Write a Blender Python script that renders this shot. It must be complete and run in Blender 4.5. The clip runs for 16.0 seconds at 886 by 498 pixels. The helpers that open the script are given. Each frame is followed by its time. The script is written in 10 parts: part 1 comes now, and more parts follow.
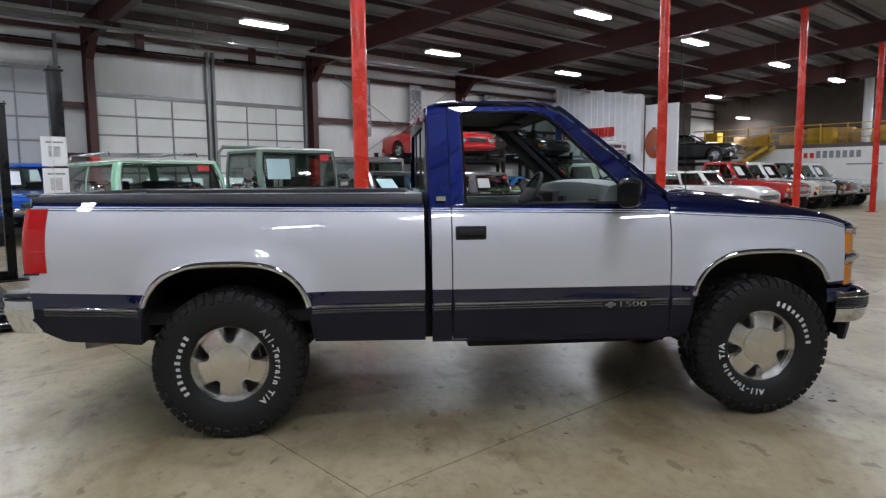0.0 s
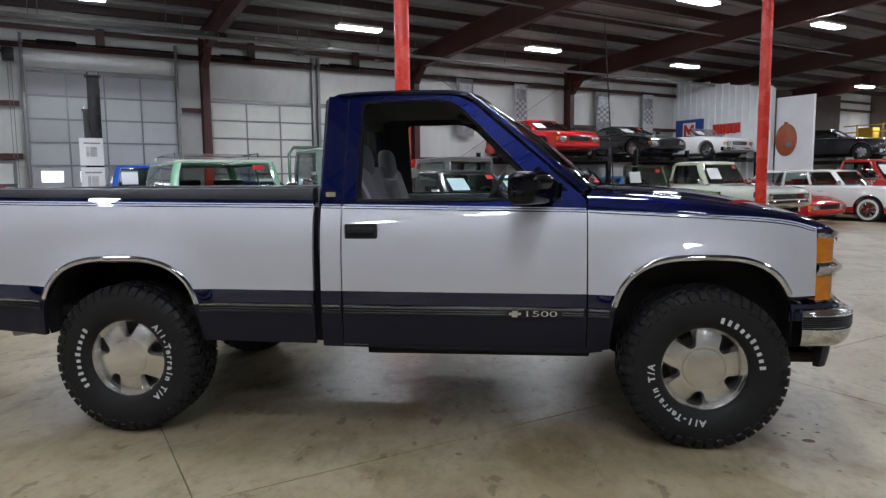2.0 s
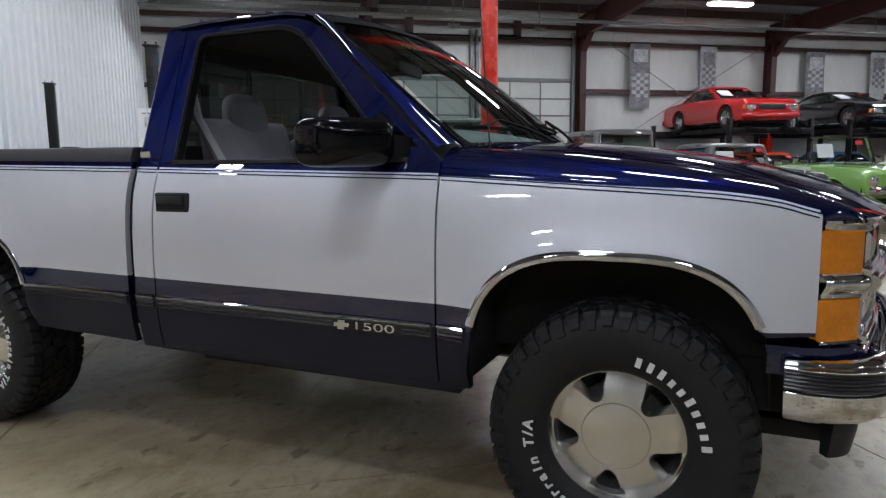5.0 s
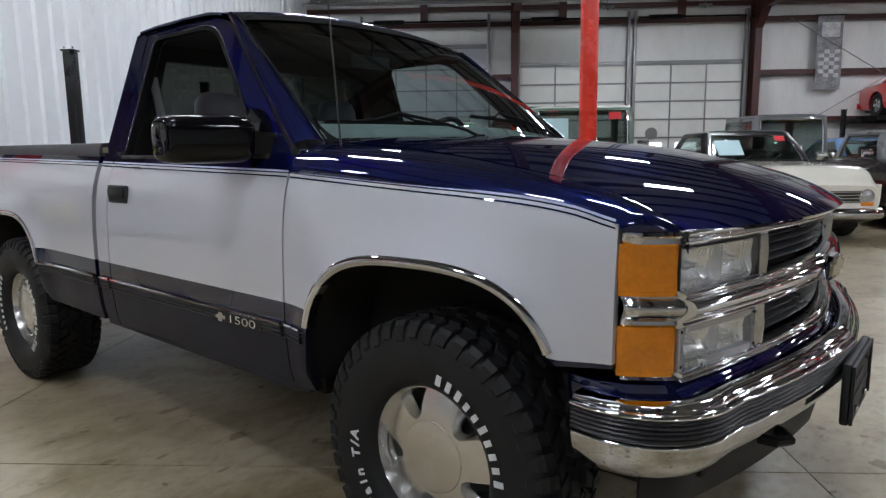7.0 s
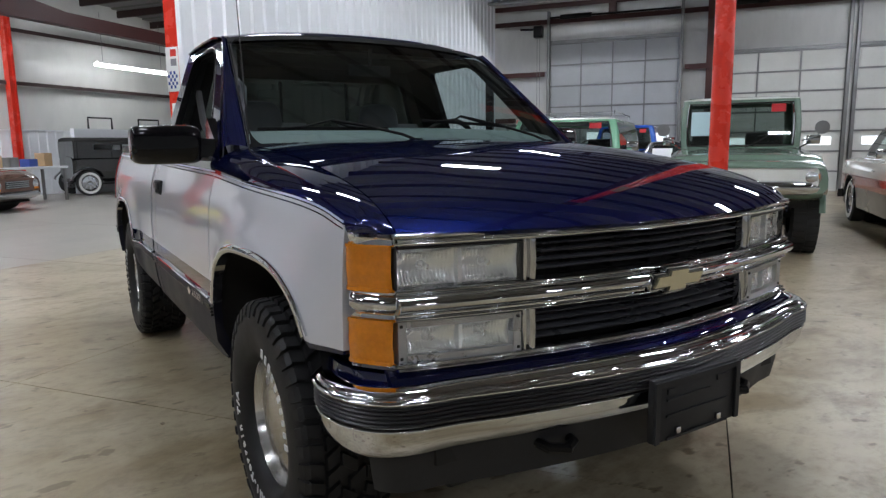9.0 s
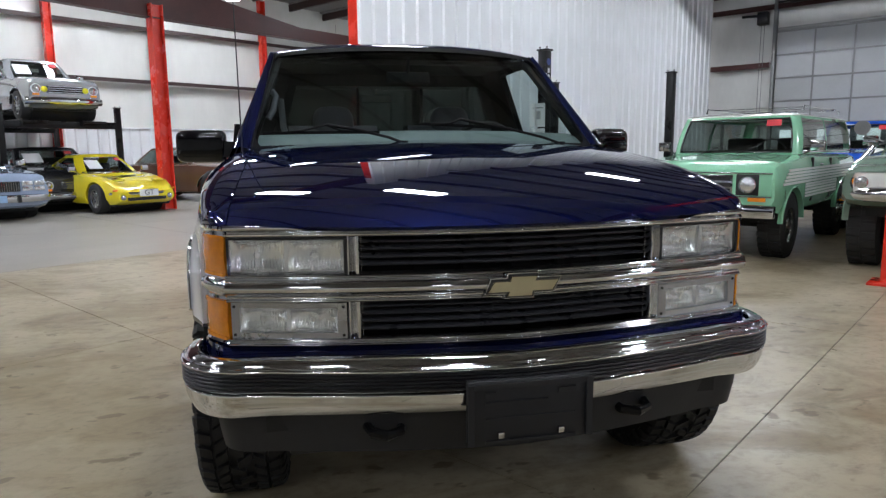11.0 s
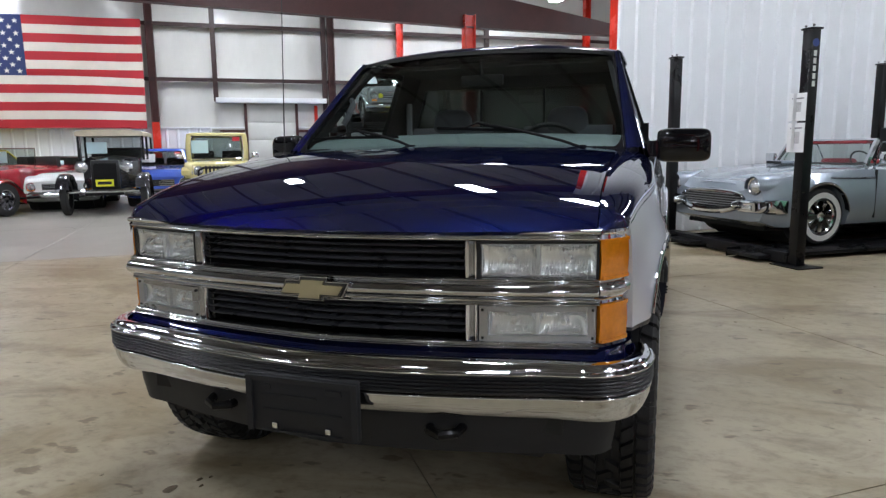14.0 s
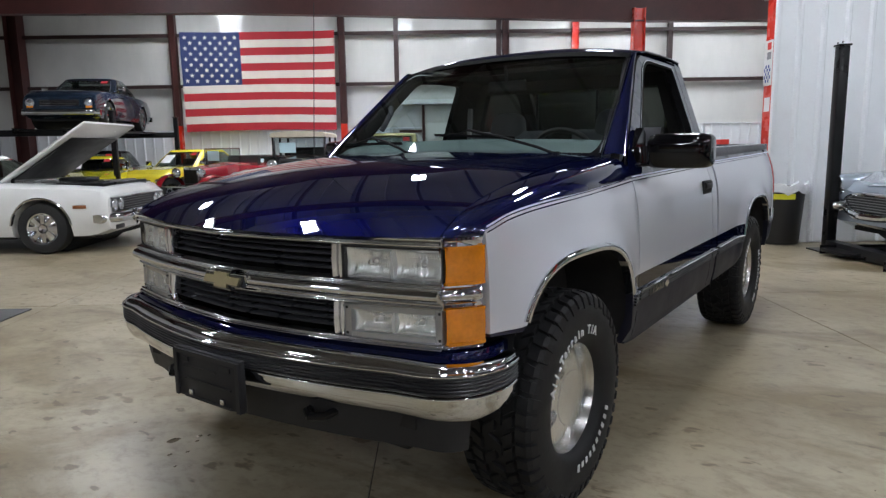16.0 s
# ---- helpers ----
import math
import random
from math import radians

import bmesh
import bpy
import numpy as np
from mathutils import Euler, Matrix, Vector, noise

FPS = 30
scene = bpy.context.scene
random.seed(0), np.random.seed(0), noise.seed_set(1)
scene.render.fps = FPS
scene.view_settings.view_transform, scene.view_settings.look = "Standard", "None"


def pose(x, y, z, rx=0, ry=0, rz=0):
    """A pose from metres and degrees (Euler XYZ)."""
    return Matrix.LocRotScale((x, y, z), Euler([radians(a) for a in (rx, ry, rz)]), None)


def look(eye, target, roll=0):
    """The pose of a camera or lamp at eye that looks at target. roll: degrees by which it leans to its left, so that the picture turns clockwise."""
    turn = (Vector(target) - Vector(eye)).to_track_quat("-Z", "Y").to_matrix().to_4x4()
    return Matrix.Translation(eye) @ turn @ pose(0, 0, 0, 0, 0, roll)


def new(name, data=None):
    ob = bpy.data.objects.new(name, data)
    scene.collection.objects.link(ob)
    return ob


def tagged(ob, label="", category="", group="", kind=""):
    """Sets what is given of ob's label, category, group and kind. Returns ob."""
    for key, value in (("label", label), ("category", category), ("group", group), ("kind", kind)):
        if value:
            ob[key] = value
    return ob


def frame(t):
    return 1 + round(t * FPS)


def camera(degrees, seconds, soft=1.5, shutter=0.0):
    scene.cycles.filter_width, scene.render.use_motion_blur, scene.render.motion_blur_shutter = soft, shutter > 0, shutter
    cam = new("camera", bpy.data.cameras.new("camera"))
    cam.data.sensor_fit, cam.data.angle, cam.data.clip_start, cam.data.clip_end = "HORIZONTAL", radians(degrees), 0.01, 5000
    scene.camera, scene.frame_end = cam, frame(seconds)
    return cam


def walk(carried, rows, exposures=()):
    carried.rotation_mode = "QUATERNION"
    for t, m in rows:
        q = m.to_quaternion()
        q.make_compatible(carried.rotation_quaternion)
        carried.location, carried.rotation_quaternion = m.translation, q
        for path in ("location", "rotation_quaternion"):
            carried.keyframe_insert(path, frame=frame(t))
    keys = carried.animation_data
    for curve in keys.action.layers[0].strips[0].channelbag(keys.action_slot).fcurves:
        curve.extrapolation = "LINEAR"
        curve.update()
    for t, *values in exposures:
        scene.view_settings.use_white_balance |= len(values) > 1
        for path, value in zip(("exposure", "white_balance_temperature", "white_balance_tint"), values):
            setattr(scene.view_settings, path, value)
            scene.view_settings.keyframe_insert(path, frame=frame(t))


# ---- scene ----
cam = camera(67.8, 16.0, soft=1.35)

PATH = [
    (0, (0.803, -4.453, 1.413), (1.0, -2.474, 1.197), -0.5),
    (0.5, (1.147, -4.491, 1.417), (1.232, -2.504, 1.207), -0.6),
    (1, (1.476, -4.461, 1.4), (1.449, -2.472, 1.193), -0.6),
    (1.5, (1.785, -4.337, 1.388), (1.664, -2.352, 1.181), -0.6),
    (2, (2.06, -4.195, 1.368), (1.85, -2.217, 1.159), -0.6),
    (2.5, (2.324, -4.018, 1.344), (2.008, -2.054, 1.135), -0.6),
    (3, (2.563, -3.818, 1.308), (2.162, -1.87, 1.098), -0.6),
    (5.5, (3.48, -2.694, 1.263), (2.583, -0.928, 0.983), -0.6),
    (6, (3.708, -2.559, 1.27), (2.707, -0.853, 0.98), -0.6),
    (6.5, (3.942, -2.419, 1.291), (2.807, -0.799, 0.998), -0.6),
    (7, (4.123, -2.245, 1.277), (2.868, -0.715, 0.984), -0.7),
    (7.5, (4.292, -2.069, 1.288), (2.917, -0.647, 0.989), -0.7),
    (8, (4.51, -1.896, 1.289), (3.039, -0.575, 0.987), -0.7),
    (8.5, (4.772, -1.721, 1.295), (3.193, -0.531, 0.991), -0.8),
    (10.8, (5.496, -0.696, 1.303), (3.579, -0.215, 1.002), -0.5),
    (11, (5.527, -0.591, 1.305), (3.593, -0.181, 1.003), -0.6),
    (11.5, (5.604, -0.344, 1.304), (3.64, -0.115, 1.002), -0.6),
    (12, (5.679, -0.074, 1.318), (3.702, -0.036, 1.018), -0.5),
    (12.5, (5.676, 0.184, 1.316), (3.703, 0.063, 1.014), -0.6),
    (13, (5.632, 0.441, 1.325), (3.674, 0.172, 1.022), -0.6),
    (13.5, (5.566, 0.695, 1.319), (3.638, 0.258, 1.015), -0.7),
    (14, (5.475, 0.968, 1.328), (3.6, 0.342, 1.023), -0.7),
    (14.5, (5.347, 1.21, 1.32), (3.534, 0.422, 1.016), -0.7),
    (15, (5.222, 1.424, 1.332), (3.484, 0.483, 1.027), -0.9),
    (15.5, (5.153, 1.661, 1.347), (3.485, 0.601, 1.042), -0.8),
    (16, (5.157, 1.916, 1.357), (3.554, 0.76, 1.052), -0.9),
]
walk(cam, [(t, look(eye, target, roll)) for t, eye, target, roll in PATH],
     [(0, 0.02, 6380, 10), (2, -0.06, 6380, 10), (5.5, -0.05, 6380, 10), (8.5, -0.06, 6380, 10), (11, 0.10, 6380, 10), (13.5, 0.13, 6380, 10), (16, 0.02, 6380, 10)])

# ---- world and light ----
world = bpy.data.worlds.new("world")
world.use_nodes = True
world.node_tree.nodes["Background"].inputs[0].default_value = (0.6, 0.7, 0.9, 1)
world.node_tree.nodes["Background"].inputs[1].default_value = 0.02
scene.world = world
scene.view_settings.exposure = 0.0
LAMP_STRENGTH = 101.0

# ---- materials ----
def material(name, color, rough=0.5, metal=0.0, vary=0.12, scale=3.0, grain=60.0, bump=0.0, coat=0.0, emit=0.0,
             transmission=0.0, ior=1.45, stain=None, stain_scale=0.8, stain_amount=0.0, per_object=0.0, alpha=1.0,
             rough_vary=0.08, spec=0.5, stretch=None, edge=None, ramp_from=(0.4, 0.95), stain_from=(0.42, 0.80), detail=7, soft=0.62):
    m = bpy.data.materials.new(name)
    m.use_nodes = True
    nt = m.node_tree
    n, l = nt.nodes, nt.links
    p = n["Principled BSDF"]
    p.inputs["Base Color"].default_value = (*color, 1)
    p.inputs["Roughness"].default_value = rough
    p.inputs["Metallic"].default_value = metal
    p.inputs["Coat Weight"].default_value = coat
    p.inputs["Coat Roughness"].default_value = 0.03
    p.inputs["Transmission Weight"].default_value = transmission
    p.inputs["IOR"].default_value = ior
    p.inputs["Specular IOR Level"].default_value = spec
    p.inputs["Alpha"].default_value = alpha
    if edge:
        p.inputs["Specular Tint"].default_value = (*edge, 1)
    if emit:
        p.inputs["Emission Color"].default_value = (*color, 1)
        p.inputs["Emission Strength"].default_value = emit
    if vary or bump or stain or per_object:
        tc = n.new("ShaderNodeTexCoord")
        mp = n.new("ShaderNodeMapping")
        l.new(tc.outputs["Object"], mp.inputs["Vector"])
        if stretch:
            mp.inputs["Scale"].default_value = stretch
        big = n.new("ShaderNodeTexNoise")
        big.inputs["Scale"].default_value = scale
        big.inputs["Detail"].default_value = detail
        big.inputs["Roughness"].default_value = soft
        fine = n.new("ShaderNodeTexNoise")
        fine.inputs["Scale"].default_value = grain
        fine.inputs["Detail"].default_value = 3
        l.new(mp.outputs[0], big.inputs["Vector"])
        l.new(mp.outputs[0], fine.inputs["Vector"])
        add = n.new("ShaderNodeMath")
        add.operation = "MULTIPLY_ADD"
        add.inputs[1].default_value = 0.35
        l.new(fine.outputs[0], add.inputs[0])
        l.new(big.outputs[0], add.inputs[2])
        ramp = n.new("ShaderNodeMapRange")
        ramp.inputs["From Min"].default_value, ramp.inputs["From Max"].default_value = ramp_from
        ramp.inputs["To Min"].default_value = 1 - vary
        ramp.inputs["To Max"].default_value = 1 + vary
        l.new(add.outputs[0], ramp.inputs["Value"])
        value = ramp.outputs[0]
        if per_object:
            info = n.new("ShaderNodeObjectInfo")
            pr = n.new("ShaderNodeMapRange")
            pr.inputs["To Min"].default_value = 1 - per_object
            pr.inputs["To Max"].default_value = 1 + per_object
            l.new(info.outputs["Random"], pr.inputs["Value"])
            mu = n.new("ShaderNodeMath")
            mu.operation = "MULTIPLY"
            l.new(value, mu.inputs[0])
            l.new(pr.outputs[0], mu.inputs[1])
            value = mu.outputs[0]
        mix = n.new("ShaderNodeVectorMath")
        mix.operation = "SCALE"
        mix.inputs[0].default_value = color
        l.new(value, mix.inputs["Scale"])
        col = mix.outputs[0]
        if stain:
            sn = n.new("ShaderNodeTexNoise")
            sn.inputs["Scale"].default_value = stain_scale
            sn.inputs["Detail"].default_value = detail
            sn.inputs["Roughness"].default_value = soft
            l.new(mp.outputs[0], sn.inputs["Vector"])
            sr = n.new("ShaderNodeMapRange")
            sr.inputs["From Min"].default_value, sr.inputs["From Max"].default_value = stain_from
            sr.inputs["To Max"].default_value = stain_amount
            l.new(sn.outputs[0], sr.inputs["Value"])
            mx = n.new("ShaderNodeMix")
            mx.data_type = "RGBA"
            l.new(sr.outputs[0], mx.inputs["Factor"])
            l.new(col, mx.inputs[6])
            mx.inputs[7].default_value = (*stain, 1)
            col = mx.outputs[2]
        l.new(col, p.inputs["Base Color"])
        rr = n.new("ShaderNodeMapRange")
        rr.inputs["From Min"].default_value = 0.3
        rr.inputs["From Max"].default_value = 0.8
        rr.inputs["To Min"].default_value = max(0.0, rough - rough_vary)
        rr.inputs["To Max"].default_value = min(1.0, rough + rough_vary)
        l.new(big.outputs[0], rr.inputs["Value"])
        l.new(rr.outputs[0], p.inputs["Roughness"])
        if bump:
            b = n.new("ShaderNodeBump")
            b.inputs["Strength"].default_value = bump
            b.inputs["Distance"].default_value = 0.004
            l.new(fine.outputs[0], b.inputs["Height"])
            l.new(b.outputs[0], p.inputs["Normal"])
    return m


def poured_concrete(name, pale, brown, dark, rough):
    """Power-floated concrete: broad grey-brown clouds, ragged brown stains, fine mottling and dark flecks."""
    m = material(name, pale, rough, vary=0, spec=0.45)
    nt = m.node_tree
    n, l = nt.nodes, nt.links
    p = n["Principled BSDF"]
    place = n.new("ShaderNodeNewGeometry").outputs["Position"]

    def cloud(scale, detail, soft, lo, hi, to, twist=0.0, stretch=(1, 1, 1), shift=0.0):
        mp = n.new("ShaderNodeMapping")
        mp.inputs["Scale"].default_value = stretch
        mp.inputs["Rotation"].default_value = (0, 0, 0.5)
        mp.inputs["Location"].default_value = (shift, shift * 0.7, 0)
        l.new(place, mp.inputs["Vector"])
        t = n.new("ShaderNodeTexNoise")
        for k, v in (("Scale", scale), ("Detail", detail), ("Roughness", soft), ("Distortion", twist)):
            t.inputs[k].default_value = v
        l.new(mp.outputs[0], t.inputs["Vector"])
        r = n.new("ShaderNodeMapRange")
        r.interpolation_type = "SMOOTHSTEP"
        r.inputs["From Min"].default_value, r.inputs["From Max"].default_value, r.inputs["To Max"].default_value = lo, hi, to
        l.new(t.outputs[0], r.inputs["Value"])
        return r.outputs[0], t.outputs[0]

    def over(col, fac, other):
        mx = n.new("ShaderNodeMix")
        mx.data_type = "RGBA"
        l.new(fac, mx.inputs["Factor"])
        if isinstance(col, tuple):
            mx.inputs[6].default_value = (*col, 1)
        else:
            l.new(col, mx.inputs[6])
        mx.inputs[7].default_value = (*other, 1)
        return mx.outputs[2]

    col = over(pale, cloud(0.55, 4, 0.55, 0.36, 0.66, 0.55)[0], brown)
    col = over(col, cloud(1.5, 7, 0.62, 0.46, 0.68, 0.85, 0.8, (1, 0.6, 1), 4.0)[0], brown)
    col = over(col, cloud(3.4, 8, 0.68, 0.52, 0.74, 0.62, 0.5, (1, 0.55, 1), 9.0)[0], dark)
    mottle, fine = cloud(16.0, 6, 0.7, 0.42, 0.78, 0.45, 0.3, (1, 0.7, 1), 2.0)
    col = over(col, mottle, dark)
    col = over(col, cloud(11.0, 3, 0.5, 0.64, 0.71, 0.65, 0.2, (1, 0.6, 1), 7.0)[0], dark)
    col = over(col, cloud(2.2, 6, 0.6, 0.56, 0.80, 0.40, 0.4, (1, 1, 1), 13.0)[0], tuple(min(1, c * 1.25) for c in pale))
    l.new(col, p.inputs["Base Color"])
    b = n.new("ShaderNodeBump")
    b.inputs["Strength"].default_value, b.inputs["Distance"].default_value = 0.05, 0.004
    l.new(fine, b.inputs["Height"])
    l.new(b.outputs[0], p.inputs["Normal"])
    return m


CONCRETE = poured_concrete("concrete_tan", (0.390, 0.338, 0.240), (0.182, 0.137, 0.070), (0.085, 0.059, 0.028), 0.34)
CONCRETE_OLD = material("concrete_grey", (0.30, 0.282, 0.25), 0.36, vary=0.13, scale=1.2, grain=30, bump=0.08, stain=(0.14, 0.125, 0.10),
                        stain_scale=0.5, stain_amount=0.4, per_object=0.04, rough_vary=0.04, ramp_from=(0.50, 0.86))
JOINT = material("joint_dirt", (0.06, 0.05, 0.04), 0.9, vary=0.3, scale=5)
INSULATION = material("white_vinyl_insulation", (0.62, 0.62, 0.60), 0.42, vary=0.10, scale=1.5, grain=9, bump=0.8, stretch=(1, 1, 0.35), rough_vary=0.12)
# white roof vinyl given a grey base, which carries the dimness overhead
ROOF_VINYL = material("dimmed_roof_vinyl", (0.22, 0.216, 0.208), 0.5, vary=0.12, scale=1.2, grain=7, bump=0.5)
OLD_VINYL = material("shiny_white_vinyl", (0.68, 0.68, 0.65), 0.20, vary=0.08, scale=1.2, grain=3.2, bump=1.0, stretch=(1, 1, 0.45), rough_vary=0.10)
WHITE_STEEL = material("white_painted_steel", (0.80, 0.82, 0.845), 0.38, vary=0.05, scale=0.8, grain=40, stain=(0.5, 0.5, 0.48), stain_scale=0.7, stain_amount=0.3)
DOOR_WHITE = material("overhead_door_white", (0.62, 0.62, 0.59), 0.5, vary=0.07, scale=1.0, grain=30, per_object=0.05, stain=(0.45, 0.44, 0.4), stain_scale=1.2, stain_amount=0.35)
DOOR_GREY = material("overhead_door_grey", (0.40, 0.41, 0.42), 0.5, vary=0.07, scale=1.0, grain=30, per_object=0.05, stain=(0.30, 0.30, 0.30), stain_scale=1.2, stain_amount=0.35)
OXIDE_STEEL = material("oxide_red_steel", (0.060, 0.017, 0.015), 0.5, vary=0.25, scale=1.5, grain=25, stain=(0.03, 0.012, 0.01), stain_scale=1.3, stain_amount=0.5)
DARK_OXIDE = material("dark_oxide_steel", (0.035, 0.017, 0.016), 0.5, vary=0.25, scale=1.5, grain=25)
RED_PAINT = material("bright_red_paint", (0.62, 0.035, 0.018), 0.28, vary=0.08, scale=2, grain=30, coat=0.3)
GREY_STEEL = material("galvanised_steel", (0.22, 0.22, 0.22), 0.45, metal=0.6, vary=0.2, scale=3)
BLACK_STEEL = material("black_painted_steel", (0.006, 0.006, 0.007), 0.32, spec=0.25, vary=0.2, scale=3, stain=(0.02, 0.018, 0.016), stain_scale=4, stain_amount=0.2)
YELLOW_PAINT = material("yellow_rail_paint", (0.55, 0.33, 0.03), 0.45, vary=0.12, scale=3)
PAPER = material("white_paper", (0.75, 0.76, 0.77), 0.7, vary=0.03)
PAPER_BLUE = material("pale_blue_paper", (0.5, 0.68, 0.72), 0.7, vary=0.05)
INK = material("grey_print", (0.25, 0.25, 0.27), 0.7, vary=0.1)
RED_TAG = material("red_tag", (0.6, 0.03, 0.04), 0.6, vary=0.05)
LAMP_GLOW = material("lamp_diffuser", (0.92, 0.96, 1.03), 0.5, emit=LAMP_STRENGTH, vary=0)
DAYLIGHT = material("daylight_pane", (0.9, 0.95, 1.0), 0.5, emit=1.4, vary=0)
TUBE_GLOW = material("lamp_tube", (0.95, 0.98, 1.0), 0.5, emit=22.0, vary=0)
EXIT_GLOW = material("exit_sign_glow", (1.0, 0.12, 0.08), 0.5, emit=1.2, vary=0)
FLAG_RED = material("flag_red", (0.42, 0.022, 0.032), 0.75, vary=0.1, scale=3, bump=0.2)
FLAG_WHITE = material("flag_white", (0.68, 0.63, 0.56), 0.75, vary=0.06, scale=3, bump=0.2)
FLAG_BLUE = material("flag_blue", (0.022, 0.035, 0.12), 0.75, vary=0.1, scale=3, bump=0.2)
BANNER_GREY = material("banner_grey", (0.2, 0.2, 0.21), 0.7, vary=0.6, scale=5, grain=20)
BANNER_LIGHT = material("banner_light", (0.45, 0.45, 0.46), 0.7, vary=0.4, scale=6, grain=20)
SIGN_BLUE = material("sign_blue", (0.03, 0.06, 0.25), 0.5, vary=0.1)
SIGN_ORANGE = material("sign_orange", (0.35, 0.09, 0.04), 0.5, vary=0.2, scale=4)
SIGN_WHITE = material("sign_white", (0.75, 0.75, 0.73), 0.5, vary=0.05)
SIGN_RED = material("sign_red", (0.55, 0.03, 0.02), 0.5, vary=0.1)
# brown kept dark so the store around the mezzanine looks dim
DARK_VOID = material("dim_store_brown", (0.09, 0.072, 0.06), 0.8, vary=0.3, scale=2)
BIN_BLACK = material("black_plastic", (0.018, 0.018, 0.019), 0.45, vary=0.15, scale=4, bump=0.1)
BAG = material("clear_bin_bag", (0.7, 0.72, 0.74), 0.25, vary=0.15, scale=12, bump=0.6)
YELLOW_LABEL = material("yellow_label", (0.75, 0.72, 0.04), 0.6, vary=0.05)
CARTON = material("carton", (0.45, 0.30, 0.16), 0.8, vary=0.2, scale=4, per_object=0.25)
RUBBER = material("tyre_rubber", (0.011, 0.011, 0.012), 0.6, spec=0.35, vary=0.25, scale=8, grain=90, bump=0.15)
RUBBER_FAR = material("tyre_rubber_plain", (0.018, 0.018, 0.018), 0.75, vary=0.2, scale=8)
CHROME = material("chrome", (0.65, 0.665, 0.695), 0.05, metal=1.0, vary=0.03, scale=2, rough_vary=0.02)
ALLOY = material("alloy", (0.62, 0.62, 0.60), 0.25, metal=1.0, vary=0.06, scale=8, rough_vary=0.06)
GLASS_DARK = material("dark_glass", (0.018, 0.024, 0.024), 0.05, vary=0, coat=0.3)
LENS_FAR = material("lamp_lens", (0.62, 0.64, 0.66), 0.2, metal=0.75, vary=0.15, scale=20, coat=0.5)
AMBER_FAR = material("amber_lens_plain", (0.8, 0.25, 0.02), 0.2, vary=0.1)
TAIL_RED = material("red_lens", (0.45, 0.01, 0.012), 0.15, vary=0.1, coat=0.6)
BLACK_TRIM = material("black_trim", (0.014, 0.014, 0.015), 0.5, vary=0.15, scale=6)

# ---- geometry helpers ----
BUILD = pose(0, 0, 0.032, 0, 0, 36.5)


def at_building(u, v, z=0, turn=0):
    """A pose in the hall's own axes."""
    return BUILD @ pose(u, v, z, 0, 0, turn)


def finish(name, bm, mats, parent=None, m=None, smooth=0.0, label=""):
    me = bpy.data.meshes.new(name)
    bmesh.ops.recalc_face_normals(bm, faces=bm.faces)
    bm.to_mesh(me)
    bm.free()
    for k in mats if isinstance(mats, (list, tuple)) else [mats]:
        me.materials.append(k)
    if smooth:
        me.shade_smooth()
        me.set_sharp_from_angle(angle=radians(smooth))
    ob = new(name, me)
    if parent:
        ob.parent = parent
    if m is not None:
        ob.matrix_basis = m
    if label:
        ob["label"] = label
    return ob


def part(name, bm, mat, parent, label="", smooth=35, m=None):
    return finish(name, bm, mat, parent, m, smooth, label)


def shared(name, me, parent, m=None):
    ob = new(name, me)
    ob.parent = parent
    if m is not None:
        ob.matrix_basis = m
    return ob


def thing(name, m, label, category, group="", kind=""):
    ob = new(name)
    ob.empty_display_size = 0.2
    ob.matrix_basis = m
    return tagged(ob, label, category, group, kind)


def box(bm, x0, x1, y0, y1, z0, z1, bevel=0.0, mi=0, m=None):
    c = [(x0, y0, z0), (x1, y0, z0), (x1, y1, z0), (x0, y1, z0), (x0, y0, z1), (x1, y0, z1), (x1, y1, z1), (x0, y1, z1)]
    v = [bm.verts.new(m @ Vector(k) if m else k) for k in c]
    fs = [bm.faces.new([v[i] for i in q]) for q in ((3, 2, 1, 0), (4, 5, 6, 7), (0, 1, 5, 4), (1, 2, 6, 5), (2, 3, 7, 6), (3, 0, 4, 7))]
    for f in fs:
        f.material_index = mi
    if bevel:
        es = list({e for f in fs for e in f.edges})
        r = bmesh.ops.bevel(bm, geom=es, offset=bevel, segments=2, affect="EDGES", profile=0.5)
        for f in r["faces"]:
            f.material_index = mi
    return bm


def boxes(*args, bevel=0.0):
    bm = bmesh.new()
    for a in args:
        box(bm, *a, bevel=bevel)
    return bm


def tube(bm, a, b, r, n=10, r2=None, mi=0, caps=True):
    a, b = Vector(a), Vector(b)
    d = (b - a).normalized()
    s = d.orthogonal().normalized()
    t = d.cross(s)
    r2 = r if r2 is None else r2
    ra, rb = [], []
    for i in range(n):
        w = s * math.cos(2 * math.pi * i / n) + t * math.sin(2 * math.pi * i / n)
        ra.append(bm.verts.new(a + w * r))
        rb.append(bm.verts.new(b + w * r2))
    for i in range(n):
        bm.faces.new((ra[i], ra[(i + 1) % n], rb[(i + 1) % n], rb[i])).material_index = mi
    if caps:
        bm.faces.new(ra[::-1]).material_index = mi
        bm.faces.new(rb).material_index = mi
    return bm


